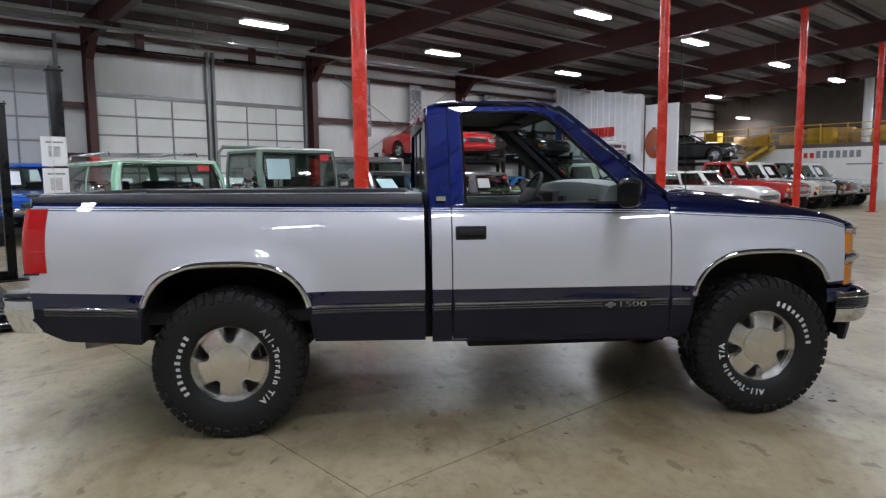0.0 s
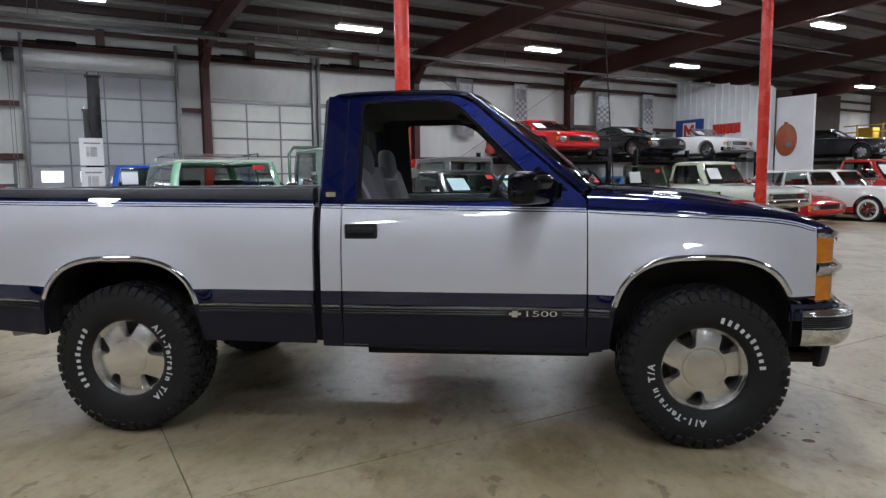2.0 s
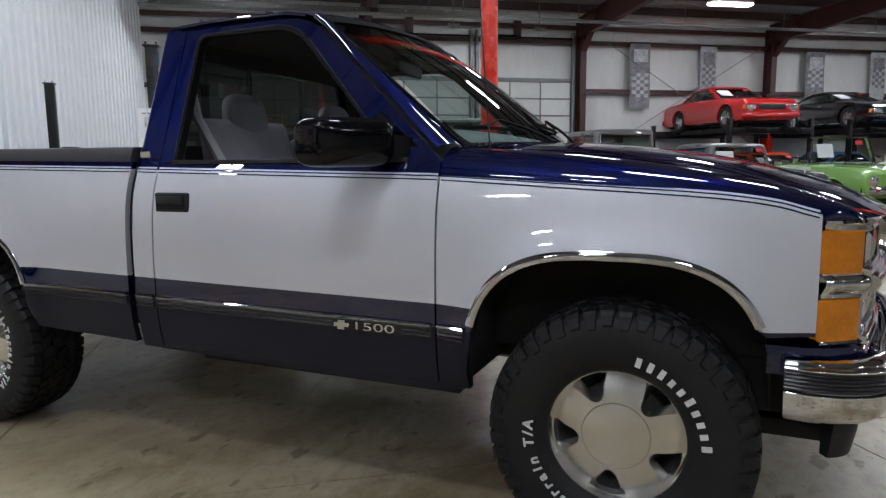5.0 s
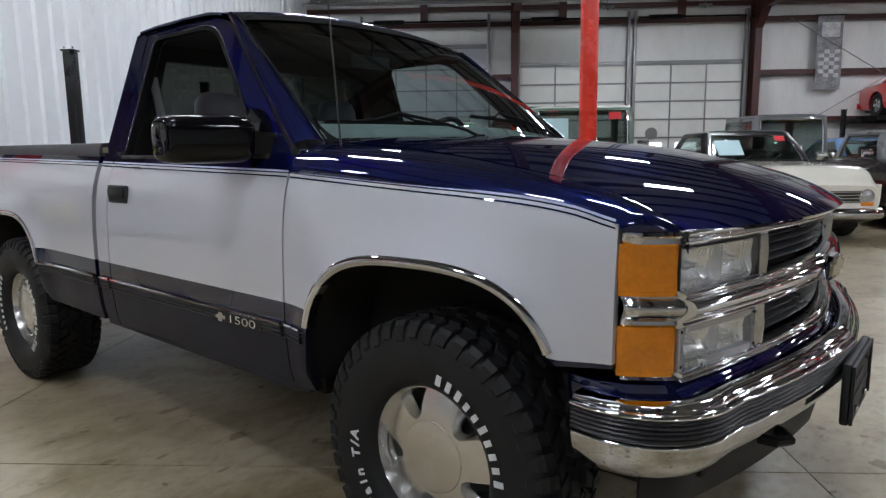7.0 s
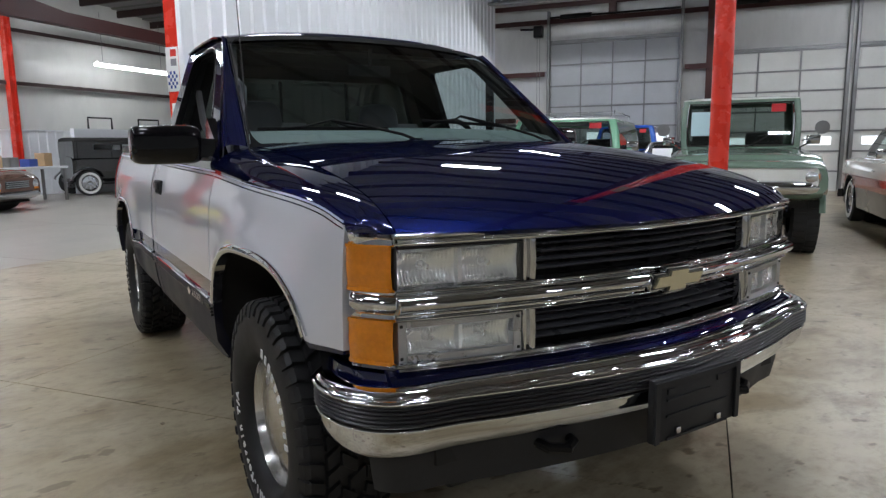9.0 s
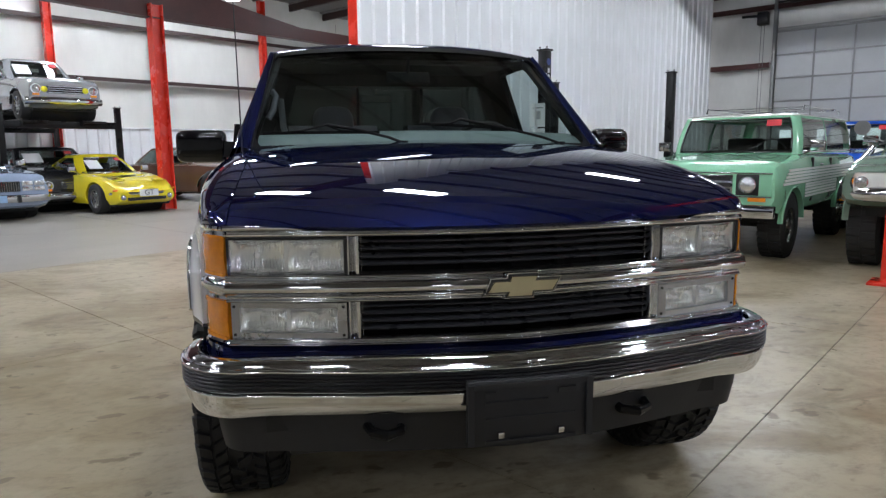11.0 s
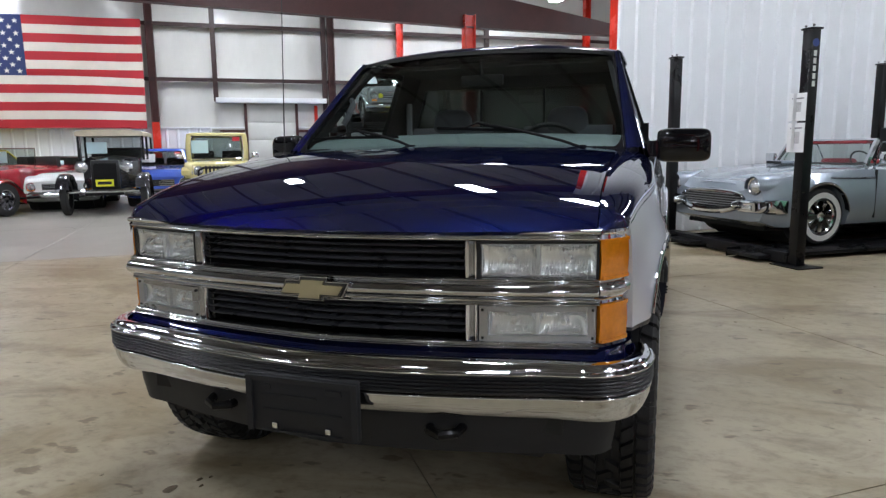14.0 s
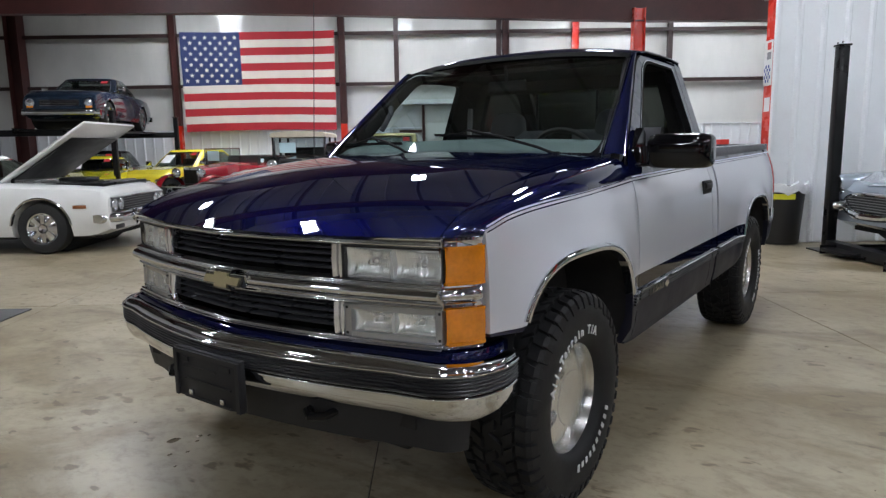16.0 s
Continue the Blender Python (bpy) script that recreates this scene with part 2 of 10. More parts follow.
def pipe(bm, pts, r, n=8, mi=0):
    """A bent tube through the points."""
    pts = [Vector(p) for p in pts]
    rings = []
    s = None
    for i, p in enumerate(pts):
        d = (pts[min(i + 1, len(pts) - 1)] - pts[max(i - 1, 0)]).normalized()
        s = d.orthogonal().normalized() if s is None else (s - d * s.dot(d)).normalized()
        t = d.cross(s)
        rings.append([bm.verts.new(p + r * (s * math.cos(2 * math.pi * k / n) + t * math.sin(2 * math.pi * k / n))) for k in range(n)])
    for a, b in zip(rings, rings[1:]):
        for k in range(n):
            bm.faces.new((a[k], a[(k + 1) % n], b[(k + 1) % n], b[k])).material_index = mi
    bm.faces.new(rings[0][::-1]).material_index = mi
    bm.faces.new(rings[-1]).material_index = mi
    return bm


def loft(bm, rings, closed=True, caps=True, mi=0):
    """Skins rings of points of equal number."""
    vs = [[bm.verts.new(p) for p in r] for r in rings]
    n = len(vs[0])
    for a, b in zip(vs, vs[1:]):
        for k in range(n if closed else n - 1):
            q = [a[k], a[(k + 1) % n], b[(k + 1) % n], b[k]]
            bm.faces.new(q).material_index = mi
    if caps and closed:
        bm.faces.new(vs[0][::-1]).material_index = mi
        bm.faces.new(vs[-1]).material_index = mi
    return vs


def revolve(bm, profile, n=32, mi=0, axis="y", closed=False):
    """Turns a profile of (radius, along) round an axis."""
    rings = []
    for i in range(n):
        a = 2 * math.pi * i / n
        c, s = math.cos(a), math.sin(a)
        rings.append([bm.verts.new((r * c, h, r * s) if axis == "y" else (r * c, r * s, h)) for r, h in profile])
    m = len(profile)
    for i in range(n):
        a, b = rings[i], rings[(i + 1) % n]
        for k in range(m if closed else m - 1):
            bm.faces.new((a[k], a[(k + 1) % m], b[(k + 1) % m], b[k])).material_index = mi
    return rings


def slab(bm, outline, y0, y1, mi=0, plane="xz"):
    """A plate with the outline (pairs), from y0 to y1 across."""
    def at(p, y):
        return (p[0], y, p[1]) if plane == "xz" else ((y, p[0], p[1]) if plane == "yz" else (p[0], p[1], y))
    a = [bm.verts.new(at(p, y0)) for p in outline]
    b = [bm.verts.new(at(p, y1)) for p in outline]
    n = len(a)
    bm.faces.new(a).material_index = mi
    bm.faces.new(b[::-1]).material_index = mi
    for i in range(n):
        bm.faces.new((a[i], b[i], b[(i + 1) % n], a[(i + 1) % n])).material_index = mi
    return bm


def structure(name, label, category, m=None):
    ob = new(name)
    ob.matrix_basis = BUILD if m is None else m
    return tagged(ob, label, category, kind="structure")


def words(text, size, depth, mat, name, parent, m):
    cu = bpy.data.curves.new(name, "FONT")
    cu.body, cu.size, cu.extrude = text, size, depth
    cu.align_x, cu.align_y = "CENTER", "CENTER"
    tmp = bpy.data.objects.new(name, cu)
    me = bpy.data.meshes.new_from_object(tmp)
    bpy.data.objects.remove(tmp)
    bpy.data.curves.remove(cu)
    me.name = name
    me.materials.clear()
    me.materials.append(mat)
    ob = new(name, me)
    ob.parent = parent
    ob.matrix_basis = m
    return ob

# ---- the hall: all in its own axes, u along the row of doors, v towards it ----
V1, U2, U3, U4 = 16.0, -15.9, -3.62, 23.3
VS, UE = -19.0, 40.0


def roof_z(v):
    return 7.25 - 0.085 * abs(v)


# walls
def plain_wall(name, args, mat, label):
    ob = finish(name, boxes(*args), mat, m=BUILD)
    return tagged(ob, label, "wall", kind="structure")


def quilted(name, along, lo, hi, fixed, z0, z1, step, label, face, skin=INSULATION):
    """A wall of vinyl-faced insulation that bellies out between its girts."""
    bm = bmesh.new()
    nu = int((hi - lo) / 0.19)
    zs = np.linspace(z0, z1, 34)
    grid = []
    for i in range(nu + 1):
        a = lo + (hi - lo) * i / nu
        row = []
        for z in zs:
            d = 0.05 * abs(math.sin(math.pi * (a - lo) / step)) * abs(math.sin(math.pi * (z - 0.25) / 1.62)) + 0.012 * noise.noise((a * 2.2, z * 1.4, 3))
            row.append(bm.verts.new((a, fixed + face * d, z) if along == "u" else (fixed + face * d, a, z)))
        grid.append(row)
    for i in range(nu):
        for k in range(len(zs) - 1):
            bm.faces.new((grid[i][k], grid[i + 1][k], grid[i + 1][k + 1], grid[i][k + 1]))
    t = -0.15 * face
    a0, a1 = (lo, hi)
    if along == "u":
        box(bm, a0, a1, min(fixed + t, fixed + t / 3), max(fixed + t, fixed + t / 3), z0, z1)
    else:
        box(bm, min(fixed + t, fixed + t / 3), max(fixed + t, fixed + t / 3), a0, a1, z0, z1)
    ob = finish(name, bm, skin, m=BUILD, smooth=60)
    return tagged(ob, label, "wall", kind="structure")


wall_doors = quilted("wall_north", "u", -16.5, UE, V1 + 0.12, 0, 6.3, 1.5, "white vinyl-faced insulated wall behind red girts", -1)
wall_flag = quilted("wall_west", "v", VS, V1 + 0.1, U2 - 0.14, 0, 7.4, 1.6, "shiny white insulated wall behind dark girts", 1, OLD_VINYL)
wall_south = plain_wall("wall_south", [(-16.5, UE, VS - 0.2, VS, 0, 7.2)], INSULATION, "plain white wall that closes the hall")
wall_east = plain_wall("wall_east", [(UE, UE + 0.2, VS, V1 + 0.3, 0, 7.6)], INSULATION, "plain white end wall far off")


def ribbed_panel(width, height, ribs, depth=0.035):
    """A profiled steel sheet: ribs stand out in +x, the sheet runs along y."""
    bm = bmesh.new()
    p = width / ribs
    prof = []
    for i in range(ribs):
        y = i * p
        prof += [(0, y), (0, y + p * 0.72), (depth, y + p * 0.80), (depth, y + p * 0.92)]
    prof += [(0, width)]
    a = [bm.verts.new((x, y, 0)) for x, y in prof]
    b = [bm.verts.new((x, y, height)) for x, y in prof]
    for i in range(len(prof) - 1):
        bm.faces.new((a[i], a[i + 1], b[i + 1], b[i]))
    me = bpy.data.meshes.new("steel_panel")
    bm.to_mesh(me)
    bm.free()
    me.materials.append(WHITE_STEEL)
    return me


PANEL = ribbed_panel(0.9, 7.1, 3)
wall_mid = structure("wall_middle", "white ribbed steel partition wall", "wall", BUILD @ pose(-3.34, 2.84, 0, 0, 0, -1.95))
part("wall_core", boxes((-0.2, -0.01, 0.05, 12.7, 0, 7.3)), WHITE_STEEL, wall_mid, smooth=0)
for i in range(14):
    shared("steel_panel", PANEL, wall_mid, pose(0, 0.05 + 0.9 * i, 0.02))
bm = boxes((-0.23, 0.05, 0.0, 0.05, 0, 7.2), bevel=0.004)
part("corner_trim", bm, WHITE_STEEL, wall_mid)

wall_signs = structure("wall_signs", "white ribbed steel wall with advertising signs", "wall")
bm = bmesh.new()
slab(bm, [(11.26, 0), (V1, 0), (V1, 5.6), (11.26, 4.75)], U4 + 0.01, U4 + 0.2, plane="yz")
part("wall_core", bm, WHITE_STEEL, wall_signs, smooth=0)
for i in range(5):
    shared("steel_panel", PANEL, wall_signs, pose(U4, V1 - 0.948 * i, 0, 0, 0, 180) @ Matrix.Diagonal((1, 1.053, (5.5 - 0.17 * i) / 7.1, 1)))
# dark sheet in place of the store's dimness
plain_wall("wall_store", [(U4 + 0.45, 36, V1 - 0.35, V1 - 0.25, 0, 5.6)], DARK_VOID, "dark brown sheet standing for the dim store by the mezzanine")

LINER = ribbed_panel(0.9, 1.93, 3, 0.03)
liner = structure("wainscot", "white ribbed steel wainscot along the insulated wall", "wall panel")
part("rail", boxes((U2 - 0.05, U2 + 0.03, VS, V1, 1.93, 1.97)), WHITE_STEEL, liner)
for i in range(38):
    v = VS + 0.9 * i
    if not -3.1 < v < 0.5:
        shared("steel_panel", LINER, liner, pose(U2 - 0.02, v, 0))

# floor: poured bays with sawn joints
floor = structure("floor", "polished tan concrete floor with sawn joints and stains", "floor")
part("floor_bed", boxes((-16.5, UE, VS, V1 + 0.2, -0.25, -0.012)), JOINT, floor, smooth=0)


def slab_mesh(a, b, mat, name):
    bm = boxes((0.003, a - 0.003, 0.003, b - 0.003, -0.1, 0.0))
    for f in bm.faces:
        f.smooth = False
    me = bpy.data.meshes.new(name)
    bmesh.ops.recalc_face_normals(bm, faces=bm.faces)
    bm.to_mesh(me)
    bm.free()
    me.materials.append(mat)
    return me


SLAB_TAN = slab_mesh(3.67, 3.09, CONCRETE, "slab")
SLAB_OLD = slab_mesh(3.67, 3.09, CONCRETE_OLD, "slab")
for i in range(-4, 11):
    for k in range(-6, 6):
        u, v = -0.41 + 3.67 * i, -1.80 + 3.09 * k
        if u > UE or v > V1:
            continue
        shared("slab", SLAB_OLD if u < -4.2 else SLAB_TAN, floor, pose(u, v, 0))
rest = bmesh.new()
box(rest, -16.5, -15.1, VS, V1, -0.1, -0.004)
box(rest, -0.41 + 3.67 * 11, UE, VS, V1, -0.1, 0)
box(rest, -15.1, UE, VS, -1.8 - 6 * 3.09, -0.1, -0.004)
part("floor_edge", rest, CONCRETE_OLD, floor, smooth=0)

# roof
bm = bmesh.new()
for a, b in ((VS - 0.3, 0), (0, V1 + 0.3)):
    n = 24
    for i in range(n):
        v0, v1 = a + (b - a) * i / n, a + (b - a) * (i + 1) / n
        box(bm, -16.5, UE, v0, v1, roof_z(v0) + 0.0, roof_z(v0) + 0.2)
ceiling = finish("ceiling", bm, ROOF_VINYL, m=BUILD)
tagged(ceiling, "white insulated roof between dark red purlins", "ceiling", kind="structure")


def beam_i(bm, a, b, depth, flange=0.2, web=0.02, up=Vector((0, 0, 1)), depth2=None):
    """An I beam whose upper face runs from a to b."""
    a, b = Vector(a), Vector(b)
    depth2 = depth if depth2 is None else depth2
    d = (b - a).normalized()
    s = d.cross(up).normalized()
    u = s.cross(d).normalized()
    for lo, hi, w, lo2, hi2 in ((0, -0.02, flange, 0, -0.02), (-0.02, -depth + 0.02, web, -0.02, -depth2 + 0.02), (-depth + 0.02, -depth, flange, -depth2 + 0.02, -depth2)):
        q = []
        for p, l1, h1 in ((a, lo, hi), (b, lo2, hi2)):
            q += [bm.verts.new(p + s * x * w / 2 + u * y) for x, y in ((-1, l1), (1, l1), (1, h1), (-1, h1))]
        for f in ((0, 1, 2, 3), (7, 6, 5, 4), (0, 4, 5, 1), (1, 5, 6, 2), (2, 6, 7, 3), (3, 7, 4, 0)):
            bm.faces.new([q[i] for i in f])
    return bm


# purlins under the roof
for i in range(24):
    v = V1 - 0.7 - i * 1.47
    bm = bmesh.new()
    z = roof_z(v) - 0.005
    box(bm, -16.5, UE, v - 0.035, v - 0.02, z - 0.22, z)
    box(bm, -16.5, UE, v - 0.035, v + 0.05, z - 0.225, z - 0.21)
    ob = finish("purlin", bm, DARK_OXIDE, m=BUILD)
    tagged(ob, "dark oxide-red steel roof purlin", "purlin", "roof purlins", "structure")

# frames: rafters on the wall columns and the red pipe columns
FRAMES = ((-3.6, -3.6, False), (3.15, 3.25, True), (10.05, 10.78, True), (17.0, 18.3, True), (24.4, 25.6, False), (31.6, 33, False))
for uw, uc, col in FRAMES:
    bm = bmesh.new()
    zc = roof_z(3.4) - 0.23
    beam_i(bm, (uw, V1 - 0.15, roof_z(V1) - 0.23), (uc, 3.4, zc), 0.62 if uw > -10 else 1.5, 0.2, depth2=0.75 if uw > -10 else 2.2)
    beam_i(bm, (uc, 3.4, zc), (uc, 0, roof_z(0) - 0.23), 0.75 if uw > -10 else 2.2, 0.2, depth2=0.6 if uw > -10 else 2.4)
    beam_i(bm, (uc, 0, roof_z(0) - 0.23), (uc, VS, roof_z(VS) - 0.23), 0.6 if uw > -10 else 2.4, 0.2, depth2=0.8)
    ob = finish("rafter", bm, OXIDE_STEEL, m=BUILD)
    tagged(ob, "deep oxide-red steel roof rafter", "rafter", "roof rafters", "structure")
    if col:
        bm = bmesh.new()
        # tapered wall column with a haunch
        for w, t in ((0.2, 0.02),):
            box(bm, uw - 0.1, uw + 0.1, V1 - 0.05, V1 - 0.03, 0, 5.6)
            box(bm, uw - 0.01, uw + 0.01, V1 - 0.40, V1 - 0.05, 0, 5.6)
            box(bm, uw - 0.1, uw + 0.1, V1 - 0.42, V1 - 0.40, 0, 5.4)
            slab(bm, [(V1 - 0.41, 4.6), (V1 - 0.41, 5.7), (V1 - 1.3, 5.7), (V1 - 1.3, 5.45)], uw - 0.012, uw + 0.012, plane="yz")
            slab(bm, [(V1 - 0.41, 4.6), (V1 - 0.43, 4.6), (V1 - 1.32, 5.45), (V1 - 1.3, 5.45)], uw - 0.1, uw + 0.1, plane="yz")
        ob = finish("wall_column", bm, OXIDE_STEEL, m=BUILD)
        tagged(ob, "oxide-red steel wall column with a red foot", "column", "wall columns", "structure")
        bm = boxes((uw - 0.105, uw + 0.105, V1 - 0.425, V1 - 0.025, 0, 2.05), bevel=0.003)
        part("red_foot", bm, RED_PAINT, ob)


# deep level girder over the older bay
bm = bmesh.new()
slab(bm, [(VS, 4.50), (-6.0, 4.38), (3.0, 4.10), (V1, 3.98), (V1, 4.30), (7.0, 4.36), (3.2, 4.95), (0.5, 6.75), (VS, 5.6)], -10.26, -10.24, plane="yz")
ob = finish("girder", bm, OXIDE_STEEL, m=BUILD)
for a, b in zip([(VS, 4.50), (-6.0, 4.38), (3.0, 4.10)], [(-6.0, 4.38), (3.0, 4.10), (V1, 3.98)]):
    bm = bmesh.new()
    slab(bm, [a, b, (b[0], b[1] - 0.02), (a[0], a[1] - 0.02)], -10.37, -10.13, plane="yz")
    part("flange", bm, OXIDE_STEEL, ob, smooth=0)
tagged(ob, "deep oxide-red steel girder across the bay", "girder", "", "structure")


def pipe_column(u, v, r, height, label):
    c = thing("red_column", at_building(u, v), label, "column", "red columns", "structure")
    bm = bmesh.new()
    revolve(bm, [(r, 0), (r, height)], 28, axis="z")
    part("shaft", bm, RED_PAINT, c, smooth=60)
    part("base_plate", boxes((-0.18, 0.18, -0.18, 0.18, 0, 0.02), bevel=0.003), RED_PAINT, c)
    part("cap_plate", boxes((-0.15, 0.15, -0.15, 0.15, height - 0.02, height), bevel=0.003), RED_PAINT, c)
    return c


for u in (3.25, 10.78, 18.3, 25.6, 33.0):
    c = pipe_column(u, 3.38 if u < 4 else 3.2, 0.1, roof_z(3.4) - 0.98, "bright red round steel column")
    if u < 4:
        part("label_plate", boxes((-0.075, 0.075, -0.108, -0.1, 4.15, 4.6)), CARTON, c, "faded orange paper label")

# red H column with a club sign at the end of the partition
c = thing("red_column", at_building(-3.46, 2.95), "bright red steel column with a white sign plate", "column", "red columns", "structure")
bm = boxes((-0.10, 0.10, -0.11, -0.094, 0, 6.2), (-0.10, 0.10, 0.094, 0.11, 0, 6.2), (-0.009, 0.009, -0.094, 0.094, 0, 6.2))
part("shaft", bm, RED_PAINT, c, smooth=0)
sg = part("sign_plate", boxes((-0.10, 0.10, -0.125, -0.114, 2.05, 2.62), bevel=0.002), SIGN_WHITE, c, "white plate with red and grey print", m=None)
sg2 = part("sign_plate", boxes((0.104, 0.110, -0.09, 0.09, 2.05, 2.62), bevel=0.002), SIGN_WHITE, c, "white plate with red and grey print")
part("print_bar", boxes((-0.02, 0.075, -0.128, -0.1255, 2.50, 2.59)), SIGN_RED, sg)
part("print_bar", boxes((-0.02, 0.075, -0.128, -0.1255, 2.38, 2.47)), INK, sg)
bm = bmesh.new()
for i in range(5):
    for k in range(5):
        if (i + k) % 2:
            box(bm, -0.08 + i * 0.032, -0.08 + i * 0.032 + 0.03, -0.128, -0.1255, 2.09 + k * 0.045, 2.09 + k * 0.045 + 0.04)
tagged(part("checks", bm, SIGN_BLUE, sg), kind="stuff")
part("notice", boxes((-0.06, 0.08, -0.116, -0.111, 1.72, 1.9)), PAPER, c, "small white notice")

for u, v, h, red in ((-10.2, 3.17, 4.36, 1), (U2 + 0.2, 2.9, 6.2, 1), (U2 + 0.15, 0.76, 6.2, 0), (U2 + 0.2, -14.2, 6.0, 0), (U2 + 0.15, -9.44, 6.2, 2), (U2 + 0.15, -4.29, 6.2, 2),
                     (U2 + 0.2, 9.5, 6.2, 1)):
    w = 0.13 if u > -13 else (0.2 if v < -13 else 0.1)
    c = thing("steel_column", at_building(u, v), "bright red steel column" if red == 1 else "dark oxide-red wall column", "column", "", "structure")
    bm = boxes((-w, w, -w, -w + 0.02, 0, h), (-w, w, w - 0.02, w, 0, h), (-0.01, 0.01, -w + 0.02, w - 0.02, 0, h))
    part("shaft", bm, RED_PAINT if red == 1 else OXIDE_STEEL, c, smooth=0)
    if red == 2:
        part("red_foot", boxes((-w - 0.003, w + 0.003, -w - 0.003, w + 0.003, 0, 2.1)), RED_PAINT, c, smooth=0)
for v in (-2.62, 0.55, 5.87):
    ob = finish("wall_post", boxes((U2 + 0.02, U2 + 0.17, v - 0.07, v + 0.07, 0 if v != -2.62 else 2.7, 6.4)), DARK_OXIDE, m=BUILD)
    tagged(ob, "dark steel wall post", "post", "wall posts", "structure")


# girts
def girt(name, lo, hi, z, along, fixed, tall=0.11, deep=0.2, face=-1):
    bm = bmesh.new()
    f0, f1 = sorted((fixed, fixed + face * deep))
    web = (lo, hi, f0, f1, z - 0.008, z + 0.008)
    lip = (lo, hi, *sorted((fixed + face * deep, fixed + face * (deep - 0.02))), z - tall, z + 0.008)
    for a in (web, lip):
        box(bm, *(a if along == "u" else (a[2], a[3], a[0], a[1], a[4], a[5])))
    ob = finish("girt", bm, OXIDE_STEEL if along == "u" else DARK_OXIDE, m=BUILD)
    return tagged(ob, "dark oxide-red steel wall girt", "girt", "wall girts", "structure")


for z, spans in ((5.42, ((-3, UE),)), (4.97, ((-3, UE),)), (3.47, ((-3, -1.45), (2.5, 3.05), (10.2, UE))), (2.12, ((-4, -1.45), (2.5, 3.05), (10.2, UE)))):
    for lo, hi in spans:
        girt("girt", lo, hi, z, "u", V1 + 0.05, 0.13, 0.2, -1)
for z, spans in ((4.87, ((VS, V1),)), (3.35, ((VS, V1),))):
    for lo, hi in spans:
        if z > 3:
            girt("girt", lo, hi, z, "v", U2 - 0.02, 0.1, 0.18, 1)
for u in (4.55, 7.95, 0.5):
    ob = finish("header_post", boxes((u - 0.11, u + 0.11, V1 - 0.18, V1 - 0.1, 4.97, 5.6)), OXIDE_STEEL, m=BUILD)
    tagged(ob, "short oxide-red post over a door", "post", "header posts", "structure")


# sectional overhead doors
def overhead_door(u0, u1, top, rows, cols, lites, label, skin=DOOR_WHITE):
    d = structure("door", label, "overhead door")
    h = top / rows
    w = (u1 - u0) / cols
    for r in range(rows):
        sec = part("section", boxes((u0, u1, V1 - 0.07, V1 - 0.02, r * h + 0.004, (r + 1) * h - 0.004)), skin, d, smooth=0)
        for c in range(cols):
            x0 = u0 + c * w
            if r in lites:
                bmw = boxes((x0 + 0.2, x0 + w - 0.2, V1 - 0.085, V1 - 0.072, r * h + 0.16, (r + 1) * h - 0.16))
                part("window_pane", bmw, DAYLIGHT, sec, "small daylight pane", smooth=0)
            box_bm = boxes((x0 + 0.03, x0 + w - 0.03, V1 - 0.084, V1 - 0.07, r * h + 0.03, (r + 1) * h - 0.03), bevel=0.004)
            if r not in lites:
                part("panel", box_bm, skin, sec, smooth=0)
            else:
                box_bm.free()
        bmr = boxes((u0, u1, V1 - 0.11, V1 - 0.085, (r + 1) * h - 0.03, (r + 1) * h + 0.015))
        part("rail", bmr, GREY_STEEL, sec, smooth=0)
        for c in range(1, cols):
            x = u0 + c * w
            part("stile", boxes((x - 0.02, x + 0.02, V1 - 0.105, V1 - 0.085, r * h + 0.016, (r + 1) * h - 0.031)), GREY_STEEL, sec, smooth=0)
    for x in (u0 - 0.1, u1 + 0.02):
        part("track", boxes((x, x + 0.08, V1 - 0.2, V1 - 0.03, 0, 5.2), bevel=0.004), GREY_STEEL, d)
    part("head_rail", boxes((u0, u1, V1 - 0.13, V1 - 0.02, top + 0.02, top + 0.1)), GREY_STEEL, d)
    bm = bmesh.new()
    tube(bm, (u0, V1 - 0.22, 5.0), (u1, V1 - 0.22, 5.0), 0.03, 10)
    tube(bm, (u0 + 0.3, V1 - 0.22, 5.0), (u0 + 1.2, V1 - 0.22, 5.0), 0.07, 12)
    part("spring_shaft", bm, BLACK_STEEL, d)
    return d


door_1 = overhead_door(-1.28, 2.34, 4.26, 7, 4, (2,), "tall pale grey sectional overhead door, shut", DOOR_GREY)
door_2 = overhead_door(3.33, 6.40, 3.69, 7, 3, (2,), "white sectional overhead door, shut")
door_3 = overhead_door(6.70, 9.76, 3.69, 7, 3, (2,), "white sectional overhead door, shut")
for k, d in enumerate((door_1, door_2, door_3)):
    d.name = "door_%d" % (k + 1)

door_4 = structure("door_4", "white steel personnel door, shut", "door")
part("door_frame", boxes((-2.66, -2.58, V1 - 0.05, V1 + 0.03, 0, 1.95), (-1.70, -1.62, V1 - 0.05, V1 + 0.03, 0, 1.95), (-2.58, -1.70, V1 - 0.05, V1 + 0.03, 1.87, 1.95)), GREY_STEEL, door_4)
part("door_leaf", boxes((-2.575, -1.705, V1 - 0.03, V1 + 0.02, 0.01, 1.865), bevel=0.003), DOOR_WHITE, door_4)
bm = bmesh.new()
tube(bm, (-2.5, V1 - 0.09, 0.95), (-2.36, V1 - 0.09, 0.95), 0.012)
tube(bm, (-2.49, V1 - 0.09, 0.95), (-2.49, V1 - 0.03, 0.95), 0.012)
part("door_handle", bm, CHROME, door_4)
